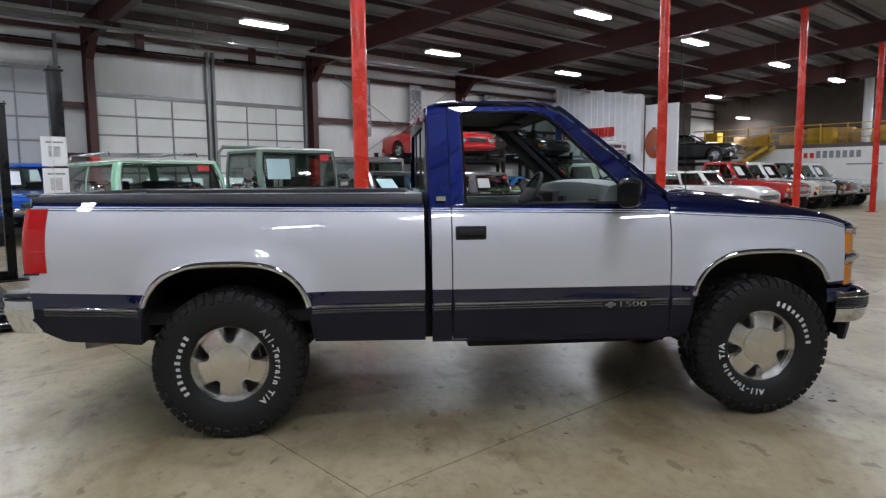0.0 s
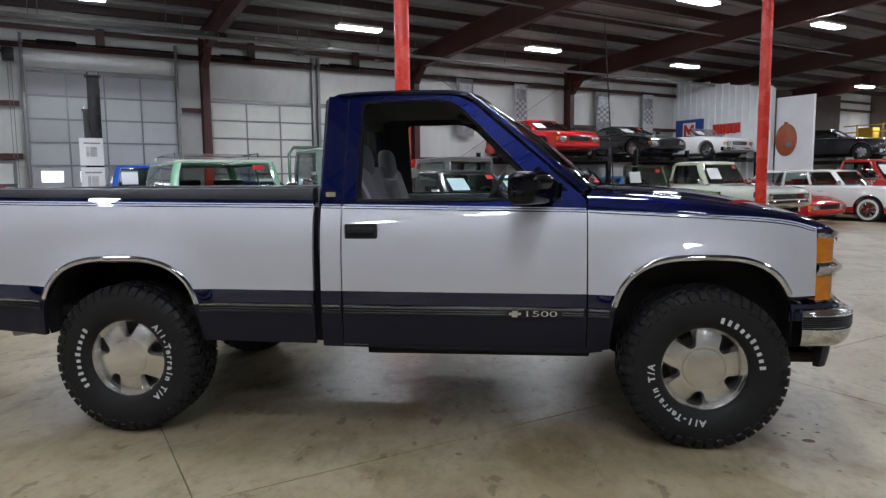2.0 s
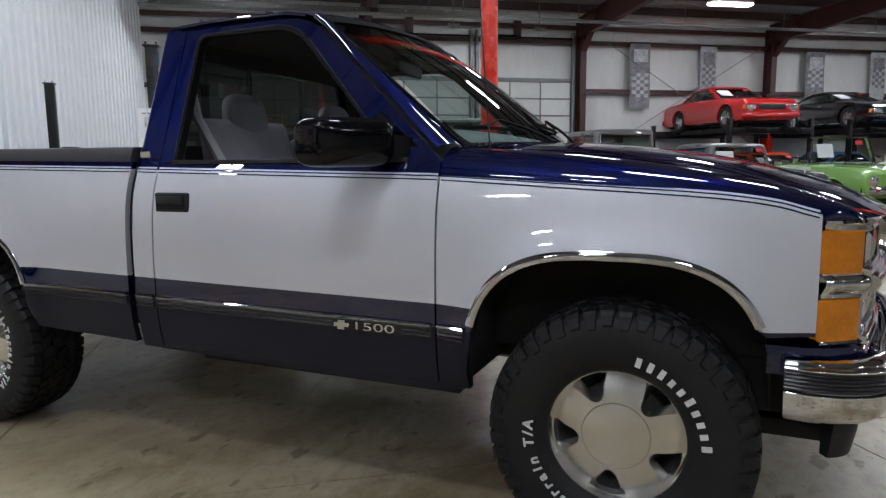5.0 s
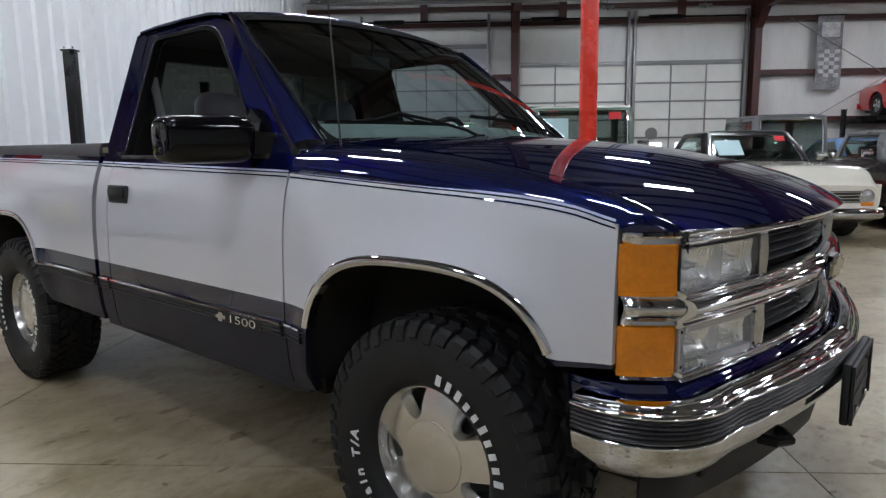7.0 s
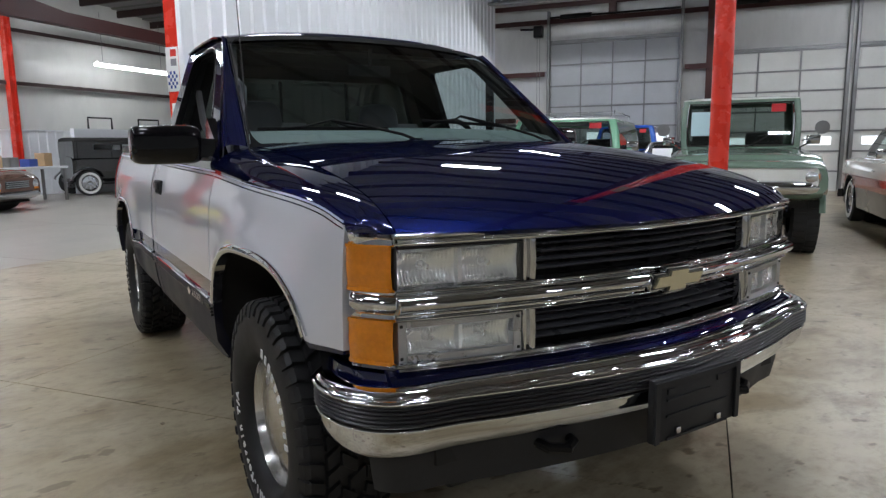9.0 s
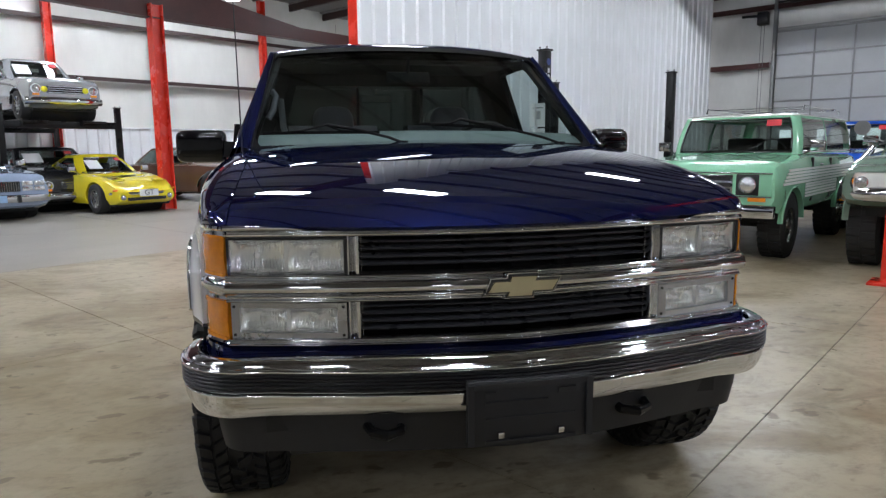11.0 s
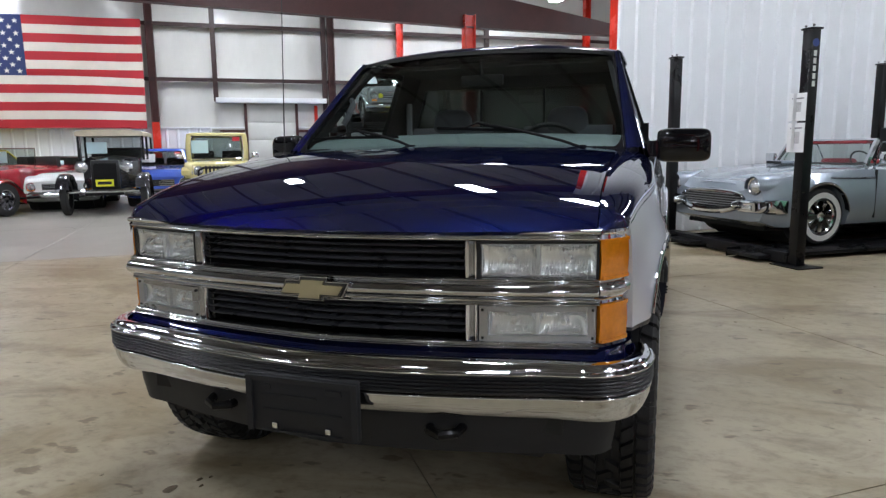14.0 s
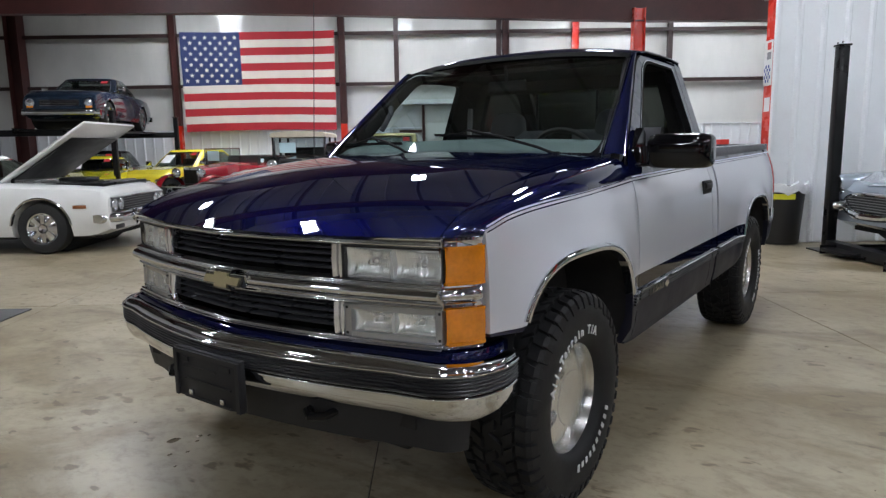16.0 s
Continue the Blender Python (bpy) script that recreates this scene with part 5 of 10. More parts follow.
vehicle("sports_car", at_building(17.75, 8.0, 0, -90), "bright red low sports coupe", "car", 4.8, 1.85, 2.57, 0.33, [(2.2, 0.60), (1.9, 0.74), (0.8, 0.88), (-1.2, 0.9), (-2.4, 0.9)], gc=0.17, cabin=cab(0.75, 0.0, -0.9, -1.6, 0.88, 1.24), body=(0.55, 0.02, 0.02), lamps="rect", chrome=False, style="alloy")
vehicle("station_wagon", at_building(20.2, 7.0, 0, -90), "white fifties station wagon with red interior", "car", 5.0, 1.9, 2.92, 0.35, [(2.2, 0.85), (1.9, 1.0), (0.8, 1.04), (-2.7, 1.04)], gc=0.22,
        cabin=cab(0.75, 0.35, -2.2, -2.5, 1.04, 1.52, wb=0.85, wt=0.76, mid=(-0.2, -1.2)), body=(0.72, 0.72, 0.70), lower=(0.50, (0.5, 0.02, 0.02)), seat=SEAT_RED, style="white", grille=0.7, sheet=0)
for u, lab, col, rf in ((22.9, "red and white full-size pickup truck", (0.42, 0.02, 0.02), None), (25.6, "white full-size pickup truck with amber lamps", (0.68, 0.68, 0.66), None), (28.3, "black full-size pickup truck", (0.02, 0.02, 0.022), None), (31.0, "pale blue and white utility truck", (0.42, 0.52, 0.58), (0.7, 0.7, 0.7))):
    vehicle("pickup_truck", at_building(u, 7.2, 0, -90), lab, "pickup truck", 5.3, 2.0, 3.4, 0.39, [(2.4, 1.04), (2.2, 1.12), (0.8, 1.20), (-0.8, 1.22), (-0.9, 1.15), (-2.8, 1.15)], gc=0.5,
            cabin=cab(0.72, 0.30, -0.7, -0.85, 1.22, 1.86, wb=0.88, wt=0.76), body=col, roof=rf, style="truck", wid=0.24, nose=0.04, lamps="rect", grille=0.6, square=12)

# on the lifts along the wall of doors
LZ = 2.06
vehicle("coupe", at_building(13.95, 13.75, LZ, -93), "bright red luxury coupe up on a car lift", "car", 4.5, 1.8, 2.52, 0.32, [(2.2, 0.66), (1.9, 0.80), (0.75, 0.90), (-1.3, 0.92), (-2.3, 0.86)], gc=0.17, cabin=cab(0.72, 0.1, -0.7, -1.4, 0.90, 1.29), body=(0.55, 0.02, 0.02), lamps="rect", chrome=False, style="alloy")
vehicle("sports_car", at_building(18.05, 13.65, LZ, -94), "black wedge sports coupe up on a car lift", "car", 4.5, 1.8, 2.45, 0.32, [(2.2, 0.55), (1.9, 0.68), (0.75, 0.85), (-1.3, 0.9), (-2.3, 0.86)], gc=0.16, cabin=cab(0.75, 0.0, -0.7, -1.5, 0.86, 1.20), body=(0.012, 0.012, 0.014), lamps="rect", chrome=False, style="alloy")
vehicle("convertible", at_building(21.95, 13.7, LZ, -91), "white two-seat convertible up on a car lift", "car", 4.5, 1.82, 2.52, 0.32, [(2.2, 0.66), (1.9, 0.78), (0.75, 0.88), (-1.3, 0.9), (-2.3, 0.86)], gc=0.17, cabin=cab(0.72, 0.3, -0.3, -0.6, 0.88, 1.22, open=True), body=(0.72, 0.72, 0.70), lamps="rect", style="alloy")
vehicle("coupe", at_building(27.6, 11.3, 1.92, -80), "black fastback coupe up on a far car lift", "car", 4.7, 1.85, 2.75, 0.34, [(2.2, 0.75), (1.9, 0.88), (0.75, 0.93), (-1.3, 0.95), (-2.4, 0.9)], gc=0.2, cabin=cab(0.7, 0.15, -0.6, -2.0, 0.93, 1.32), body=(0.014, 0.014, 0.016))
vehicle("sedan", at_building(18.0, 13.6, 0, 0), "bright blue coupe under a car lift", "car", 4.6, 1.8, 2.7, 0.33, sedan(), gc=0.2, cabin=cab(0.7, 0.2, -0.8, -1.3, 0.95, 1.38), body=(0.05, 0.22, 0.55))
vehicle("sedan", at_building(13.8, 13.6, 0, 0), "grey car under a car lift", "car", 4.6, 1.8, 2.7, 0.33, sedan(), gc=0.2, cabin=cab(0.7, 0.2, -0.8, -1.3, 0.95, 1.38), body=(0.2, 0.2, 0.21))

# the older bay with the flag
jeep = vehicle("off_roader", at_building(-12.05, -2.64, 0, 0), "cream yellow open-sided off-roader with hardtop and black bumper", "off-roader", 3.7, 1.50, 2.37, 0.39, [(1.6, 0.98), (1.45, 1.04), (0.55, 1.08), (-1.9, 1.08)], gc=0.46, fo=0.45,
        cabin=cab(0.45, 0.38, -1.75, -1.8, 1.08, 1.70, wb=0.93, wt=0.90, rear=0.04, mid=(-0.4,)), body=(0.62, 0.54, 0.24), style="truck", wid=0.26, nose=0.25, grille=0.45, sheet=2, square=14)
jx = 2.37 / 2 + 0.45
for sd in (-1, 1):
    bm = bmesh.new()
    loft(bm, [[(x, sd * 0.42, z), (x, sd * 0.74, z), (x, sd * 0.76, z - 0.04), (x, sd * 0.75, z - 0.10), (x, sd * 0.42, z - 0.10)] for x, z in ((jx - 0.02, 0.86), (jx - 0.1, 0.93), (jx - 0.7, 0.95), (jx - 0.95, 0.86), (jx - 1.05, 0.66))])
    part("front_fender", bm, paint((0.62, 0.54, 0.24)), jeep, smooth=35)
    bm = bmesh.new()
    revolve(bm, [(0.0, 0.035), (0.05, 0.03), (0.09, 0.01), (0.10, 0.0), (0.105, -0.05)], 18)
    finish("headlamp", bm, LENS_FAR, jeep, pose(jx + 0.03, sd * 0.40, 0.86, 0, 0, -90), 50)
part("grille_face", boxes((jx - 0.03, jx + 0.02, -0.53, 0.53, 0.68, 1.0), bevel=0.02), paint((0.62, 0.54, 0.24)), jeep)
for k in range(7):
    part("grille_slot", boxes((jx + 0.018, jx + 0.026, -0.245 + 0.08 * k - 0.022, -0.245 + 0.08 * k + 0.022, 0.72, 0.96), bevel=0.004), BLACK_TRIM, jeep)
fb_ = thing("winch_bumper", at_building(-12.05 + 1.72, -2.64), "black tubular bumper on the cream off-roader", "bumper")
part("beam", boxes((0, 0.12, -0.78, 0.78, 0.50, 0.66), bevel=0.01), BLACK_STEEL, fb_)
bm = bmesh.new()
pipe(bm, [(0.08, -0.4, 0.66), (0.12, -0.4, 0.86), (0.12, -0.3, 0.92), (0.12, 0.3, 0.92), (0.12, 0.4, 0.86), (0.08, 0.4, 0.66)], 0.025, 8)
part("hoop", bm, BLACK_STEEL, fb_)
wg = vehicle("station_wagon", at_building(-12.35, -0.18, 0, 0), "pale grey-blue eighties station wagon with roof rack", "car", 5.2, 1.85, 2.95, 0.33, [(2.4, 0.78), (2.3, 0.88), (0.8, 0.98), (-2.6, 0.99)], gc=0.2,
        cabin=cab(0.85, 0.3, -2.1, -2.5, 0.98, 1.42, wb=0.86, wt=0.74, mid=(-0.2, -1.2)), body=(0.30, 0.37, 0.50), metal=0.3, lamps="own", sheet=0, nose=0.04, square=9)
WX = 2.95 / 2 + (5.2 - 2.95) * 0.42
for s in (-1, 1):
    gr_ = part("grille", boxes((WX - 0.02, WX + 0.012, *sorted((s * 0.06, s * 0.42)), 0.56, 0.75), bevel=0.01), BLACK_TRIM, wg)
    for k in range(9):
        y = s * (0.085 + 0.038 * k)
        part("grille_bar", boxes((WX + 0.012, WX + 0.018, y - 0.005, y + 0.005, 0.57, 0.74)), CHROME, gr_, smooth=0)
    for y0, y1 in ((0.45, 0.63), (0.65, 0.83)):
        for z0, z1 in ((0.665, 0.75), (0.57, 0.65)):
            part("headlamp", boxes((WX - 0.02, WX + 0.016, *sorted((s * y0, s * y1)), z0, z1), bevel=0.008), LENS_FAR, wg)
    part("bumper_guard", boxes((WX + 0.10, WX + 0.15, s * 0.36 - 0.03, s * 0.36 + 0.03, 0.36, 0.50), bevel=0.01), BLACK_TRIM, wg)
bm = bmesh.new()
loft(bm, [[(WX + 0.07 - 0.14 * (abs(y) / 0.92) ** 6 + o, y, 0.44 + u) for o, u in ((0.0, -0.08), (0.03, -0.06), (0.045, 0.0), (0.04, 0.05), (0.0, 0.07), (-0.08, 0.06), (-0.08, -0.07))] for y in np.linspace(-0.92, 0.92, 17)])
fbw = part("front_bumper", bm, CHROME, wg, "broad chrome bumper", smooth=50)
part("plate", boxes((WX + 0.118, WX + 0.126, -0.16, 0.16, 0.37, 0.50), bevel=0.002), material("pale_blue_plate", (0.25, 0.40, 0.62), 0.5, vary=0.15, scale=14), fbw)
for y in (-0.55, 0.55):
    bm = bmesh.new()
    pipe(bm, [(-0.3, y, 1.43), (-0.35, y, 1.50), (-1.9, y, 1.50), (-1.95, y, 1.42)], 0.012, 6)
    part("roof_rail", bm, CHROME, wg)
g = vehicle("sports_car", at_building(-11.6, 2.35, 0, 4), "bright yellow small coupe with a white plate", "car", 4.1, 1.58, 2.43, 0.31, [(1.92, 0.46), (1.82, 0.56), (1.5, 0.70), (1.15, 0.77), (0.55, 0.82), (-0.7, 0.84), (-1.3, 0.85), (-2.1, 0.70)], gc=0.17,
            cabin=cab(0.52, 0.0, -0.7, -1.5, 0.82, 1.21, wb=0.82, wt=0.62, rad=0.16, bow=0.12), body=(0.72, 0.60, 0.02), lamps="own", style="alloy", sheet=1, nose=0.24, square=3.2, dip=0.055, arch=1.12)
part("air_intake", boxes((1.86, 1.922, -0.42, 0.42, 0.27, 0.34), bevel=0.01), BLACK_TRIM, g)
bm = bmesh.new()
pipe(bm, [(1.97 - 0.28 * (y / 0.68) ** 2, y, 0.42) for y in np.linspace(-0.68, 0.68, 13)], 0.028, 8)
part("front_bumper", bm, CHROME, g)
for s in (-1, 1):
    part("lamp_lid", boxes((1.50, 1.68, s * 0.42 - 0.10, s * 0.42 + 0.10, 0.665, 0.70), bevel=0.015), paint((0.72, 0.60, 0.02)), g)
    bm = bmesh.new()
    revolve(bm, [(0.0, 0.03), (0.045, 0.02), (0.06, 0.0), (0.06, -0.05)], 16)
    finish("fog_lamp", bm, LENS_FAR, g, pose(1.92, s * 0.50, 0.345, 0, 0, -90), 50)
    part("turn_lamp", boxes((1.80, 1.86, *sorted((s * 0.56, s * 0.66)), 0.47, 0.51), bevel=0.006), AMBER_FAR, g)
part("hood_vent", boxes((1.05, 1.10, -0.10, 0.22, 0.755, 0.775), bevel=0.004), BLACK_TRIM, g)
part("plate", boxes((2.0, 2.012, -0.2, 0.2, 0.36, 0.50)), SIGN_WHITE, g)
words("GT", 0.15, 0.002, BLACK_TRIM, "plate_letters", g, pose(2.014, 0, 0.43, 90, 0, 90))
vehicle("sedan", at_building(-13.3, 1.75, 0, 0), "black convertible under a car lift", "car", 4.6, 1.8, 2.7, 0.33, sedan(), gc=0.2, cabin=cab(0.7, 0.2, -0.8, -1.3, 0.95, 1.38), body=(0.014, 0.014, 0.016), style="alloy")
si = vehicle("sedan", at_building(-13.2, 1.66, 1.95, 0), "silver seventies saloon with yellow fog lamps, on a lift", "car", 4.0, 1.54, 2.45, 0.31, [(1.9, 0.80), (1.7, 0.86), (0.65, 0.93), (-1.2, 0.94), (-2.1, 0.92)], gc=0.22, cabin=cab(0.62, 0.1, -0.9, -1.4, 0.93, 1.40, wb=0.86, wt=0.72, mid=(-0.3,)), body=(0.36, 0.37, 0.38), metal=0.5)
FOG_YELLOW = material("yellow_fog_lens", (0.75, 0.70, 0.05), 0.2, vary=0.05)
for s in (-1, 1):
    bm = bmesh.new()
    revolve(bm, [(0.0, 0.03), (0.04, 0.025), (0.06, 0.005), (0.062, -0.03)], 16)
    finish("fog_lamp", bm, FOG_YELLOW, si, pose(2.45 / 2 + (4.0 - 2.45) * 0.42 + 0.01, s * 0.40, 0.62, 0, 0, -90), 50)
vehicle("coupe", at_building(-12.6, -10.48, 1.90, 8), "dark blue sixties coupe up on a car lift", "car", 4.6, 1.75, 2.74, 0.33, sedan(0.88, 0.94, 0.92), gc=0.2, cabin=cab(0.65, 0.1, -0.6, -1.2, 0.94, 1.33), body=(0.012, 0.025, 0.05), metal=0.3, grille=0.55, sheet=0)
ch = vehicle("muscle_car", at_building(-4.37, -8.1, 0, 90), "white seventies muscle car with its hood raised", "car", 4.87, 1.94, 2.79, 0.34, [(2.27, 0.80), (2.15, 0.87), (1.6, 0.90), (0.75, 0.93), (-1.0, 0.94), (-1.3, 0.98), (-2.5, 0.92)], gc=0.2,
        cabin=cab(0.75, 0.15, -0.7, -1.35, 0.94, 1.30, wb=0.84, wt=0.68), body=(0.74, 0.74, 0.72), lamps="own", sheet=0, tag=0, nose=0.05, square=8)
MX = 2.79 / 2 + (4.87 - 2.79) * 0.42
rec = part("grille_recess", boxes((MX - 0.02, MX + 0.010, -0.84, 0.84, 0.53, 0.73), bevel=0.015), BLACK_TRIM, ch, "full-width black grille with quad lamps")
bm = bmesh.new()
pipe(bm, [(MX + 0.012, y, z) for y, z in ((-0.84, 0.53), (0.84, 0.53), (0.86, 0.63), (0.84, 0.73), (-0.84, 0.73), (-0.86, 0.63), (-0.84, 0.53))], 0.010, 6)
part("grille_rim", bm, CHROME, rec)
for k in range(5):
    part("grille_bar", boxes((MX + 0.010, MX + 0.015, -0.46, 0.46, 0.56 + 0.033 * k, 0.565 + 0.033 * k)), GREY_STEEL, rec, smooth=0)
for y in (-0.74, -0.57, 0.57, 0.74):
    bm = bmesh.new()
    revolve(bm, [(0.0, 0.025), (0.05, 0.018), (0.072, 0.002), (0.08, 0.004), (0.082, -0.02)], 18)
    finish("headlamp", bm, LENS_FAR, rec, pose(MX + 0.014, y, 0.63, 0, 0, -90), 50)
bm = bmesh.new()
loft(bm, [[(MX + 0.10 - 0.20 * (abs(y) / 0.97) ** 5 + o, y, 0.46 + u) for o, u in ((0.0, -0.06), (0.035, -0.035), (0.05, 0.0), (0.035, 0.04), (0.0, 0.06), (-0.08, 0.05), (-0.08, -0.05))] for y in np.linspace(-0.97, 0.97, 17)])
fbm = part("front_bumper", bm, CHROME, ch, "chrome bumper with two guards", smooth=50)
for s in (-1, 1):
    part("bumper_guard", boxes((MX + 0.10, MX + 0.18, s * 0.42 - 0.03, s * 0.42 + 0.03, 0.38, 0.57), bevel=0.02), CHROME, fbm)
    part("marker_lamp", boxes((1.83, 2.0, *sorted((s * 0.94, s * 0.962)), 0.60, 0.645), bevel=0.004), material("amber_marker", (0.30, 0.12, 0.05), 0.3, vary=0.1) if s < 0 else AMBER_FAR, ch)
    part("brake_duct", boxes((MX - 0.02, MX + 0.012, *sorted((s * 0.50, s * 0.74)), 0.30, 0.36), bevel=0.01), BLACK_TRIM, ch)
    part("hinge_strut", boxes((0.86, 0.90, s * 0.62 - 0.012, s * 0.62 + 0.012, 0.92, 1.06)), BLACK_STEEL, ch)
bay = part("engine_bay", boxes((0.86, 2.12, -0.68, 0.68, 0.80, 0.918), bevel=0.01), BLACK_STEEL, ch, "open black engine bay", smooth=0)
part("air_filter", boxes((1.25, 1.65, -0.20, 0.20, 0.918, 0.985), bevel=0.03), BIN_BLACK, bay)
part("radiator_top", boxes((1.98, 2.08, -0.40, 0.40, 0.918, 0.94), bevel=0.005), GREY_STEEL, bay)
for y in (-0.5, 0.48):
    part("fluid_bottle", boxes((1.0, 1.15, y - 0.08, y + 0.08, 0.918, 0.96), bevel=0.02), GREY_STEEL, bay)
bm = bmesh.new()
hm = pose(0.80, 0, 0.94, 0, -33, 0)
box(bm, 0.0, 1.42, -0.74, 0.74, 0.0, 0.04, bevel=0.015, m=hm)
hd = part("raised_hood", bm, paint((0.74, 0.74, 0.72)), ch, "white hood propped open")
bm = bmesh.new()
box(bm, 0.10, 1.10, -0.62, 0.62, -0.03, -0.004, bevel=0.012, m=hm)
part("hood_pad", bm, BLACK_TRIM, hd)
vehicle("sports_car", at_building(-11.6, -10.1, 0, 12), "acid yellow coupe with black fender", "car", 4.1, 1.6, 2.4, 0.31, [(1.9, 0.62), (1.7, 0.74), (0.6, 0.86), (-1.0, 0.88), (-2.0, 0.82)], gc=0.18, cabin=cab(0.55, 0.1, -0.7, -1.2, 0.86, 1.22), body=(0.62, 0.56, 0.03), style="alloy")
vehicle("coupe", at_building(-13.3, -8.35, 0, -18), "yellow seventies hatchback near the flag wall", "car", 4.2, 1.65, 2.4, 0.31, sedan(0.86, 0.92, 0.9, 1.9, -2.0), gc=0.2, cabin=cab(0.65, 0.1, -0.9, -1.4, 0.92, 1.36), body=(0.70, 0.58, 0.04))
vehicle("convertible", at_building(-13.2, -5.95, 0, 0), "white small roadster with its top down", "car", 3.9, 1.55, 2.2, 0.31, [(1.8, 0.7), (1.5, 0.82), (0.6, 0.86), (-1.8, 0.84)], gc=0.2, cabin=cab(0.5, 0.3, -0.3, -0.5, 0.86, 1.2, open=True), body=(0.7, 0.71, 0.7), sheet=2)
vehicle("coupe", at_building(-13.2, -3.95, 0, 0), "bright blue small coupe", "car", 3.9, 1.5, 2.3, 0.31, sedan(0.86, 0.92, 0.9, 1.8, -1.9), gc=0.2, cabin=cab(0.6, 0.2, -0.8, -1.3, 0.92, 1.34), body=(0.06, 0.12, 0.5))
vehicle("sedan", at_building(-12.9, 5.2, 0, 20), "brown seventies car behind a column", "car", 4.5, 1.75, 2.6, 0.32, sedan(), gc=0.2, cabin=cab(0.7, 0.2, -0.8, -1.3, 0.95, 1.36), body=(0.10, 0.05, 0.035))
vehicle("convertible", at_building(-12.8, -10.6, 0, 8), "black convertible under a lifted coupe", "car", 4.5, 1.75, 2.6, 0.32, sedan(), gc=0.2, cabin=cab(0.7, 0.2, -0.8, -1.3, 0.95, 1.36), body=(0.014, 0.014, 0.016))


# pre-war cars with separate fenders
def vintage(m, label, L, W, wb, r, body, top_col, zr, hood_z, style="wire", open_top=True, fender=None, fat=0.13, roofed=True, plate=None):
    car = thing("vintage_car", m, label, "vintage car")
    pm, fm, tm_ = paint(body), paint(fender or body), material("canvas_top", top_col, 0.85, vary=0.12, scale=6, bump=0.2)
    x1 = wb / 2
    bm = bmesh.new()
    rr = []
    for x, w, z0, z1 in ((x1 - 0.10, 0.24, 0.55, hood_z - 0.02), (x1 - 0.05, 0.26, 0.5, hood_z), (x1 - 0.9, 0.33, 0.5, hood_z + 0.06), (x1 - 1.0, 0.46, 0.5, hood_z + 0.08), (x1 - 1.05, W * 0.36, 0.48, hood_z + 0.09), (-wb / 2 - 0.1, W * 0.38, 0.48, hood_z + 0.09), (-wb / 2 - 0.35, W * 0.33, 0.5, hood_z + 0.05)):
        rr.append([(x, -w, z0), (x, -w * 1.02, z1 - 0.12), (x, -w * 0.85, z1 - 0.03), (x, 0, z1 + 0.02), (x, w * 0.85, z1 - 0.03), (x, w * 1.02, z1 - 0.12), (x, w, z0)])
    loft(bm, rr)
    part("body", bm, pm, car, smooth=40)
    rad = part("radiator", boxes((x1 - 0.11, x1 - 0.03, -0.27, 0.27, 0.50, hood_z + 0.02), bevel=0.03), CHROME if not open_top or fender else BLACK_TRIM, car)
    part("radiator_core", boxes((x1 - 0.03, x1 - 0.024, -0.22, 0.22, 0.55, hood_z - 0.05)), BLACK_STEEL, rad)
    part("frame", boxes((-wb / 2 - 0.4, x1 + 0.25, -0.36, 0.36, 0.40, 0.50)), BLACK_STEEL, car)
    for s in (-1, 1):
        yo = W / 2 - fat / 2
        for c, back in ((x1, 0.75), (-wb / 2, 0.5)):
            bm = bmesh.new()
            rings = []
            for a in np.linspace(math.radians(20), math.radians(195 if c > 0 else 170), 12):
                q = r * 1.20
                x, z = c + q * math.cos(a), r + q * math.sin(a)
                if a > math.radians(150):
                    x, z = x - 0.05, z
                rings.append([(x, s * (yo - 0.13), z - 0.01), (x, s * (yo - 0.05), z + 0.025), (x, s * (yo + 0.08), z + 0.015), (x, s * (yo + 0.12), z - 0.03)])
            loft(bm, rings, closed=False, caps=False)
            part("fender", bm, fm, car, smooth=60)
        part("running_board", boxes((-wb / 2 + r * 1.1, x1 - r * 1.25, *sorted((s * (W * 0.37), s * (W / 2 + 0.02))), 0.32, 0.36), bevel=0.006), BLACK_STEEL, car)
        bm = bmesh.new()
        revolve(bm, [(0, 0.05), (0.07, 0.04), (0.11, 0.0), (0.10, -0.08), (0.03, -0.14), (0, -0.15)], 18)
        h = finish("headlamp", bm, LENS_FAR, car, pose(x1 + 0.08, s * 0.42, hood_z - 0.12, 0, 0, -90), 50)
        bm = bmesh.new()
        revolve(bm, [(0.105, 0.012), (0.122, 0.0), (0.112, -0.08)], 18)
        finish("lamp_ring", bm, CHROME, h, None, 50)
    bm = bmesh.new()
    loft(bm, [[(x1 + 0.42 - 0.12 * (y / 0.75) ** 2 + o, y, 0.50 + u) for o, u in ((0, -0.035), (0.02, 0), (0, 0.035), (-0.02, 0))] for y in np.linspace(-0.75, 0.75, 9)])
    part("bumper", bm, CHROME, car)
    bm = bmesh.new()
    for s in (-1, 1):
        tube(bm, (x1 - 0.05, s * 0.3, 0.45), (x1 + 0.40, s * 0.3, 0.50), 0.02, 6)
    part("bumper_iron", bm, BLACK_STEEL, car)
    zw = hood_z + 0.10
    xw = x1 - 1.08
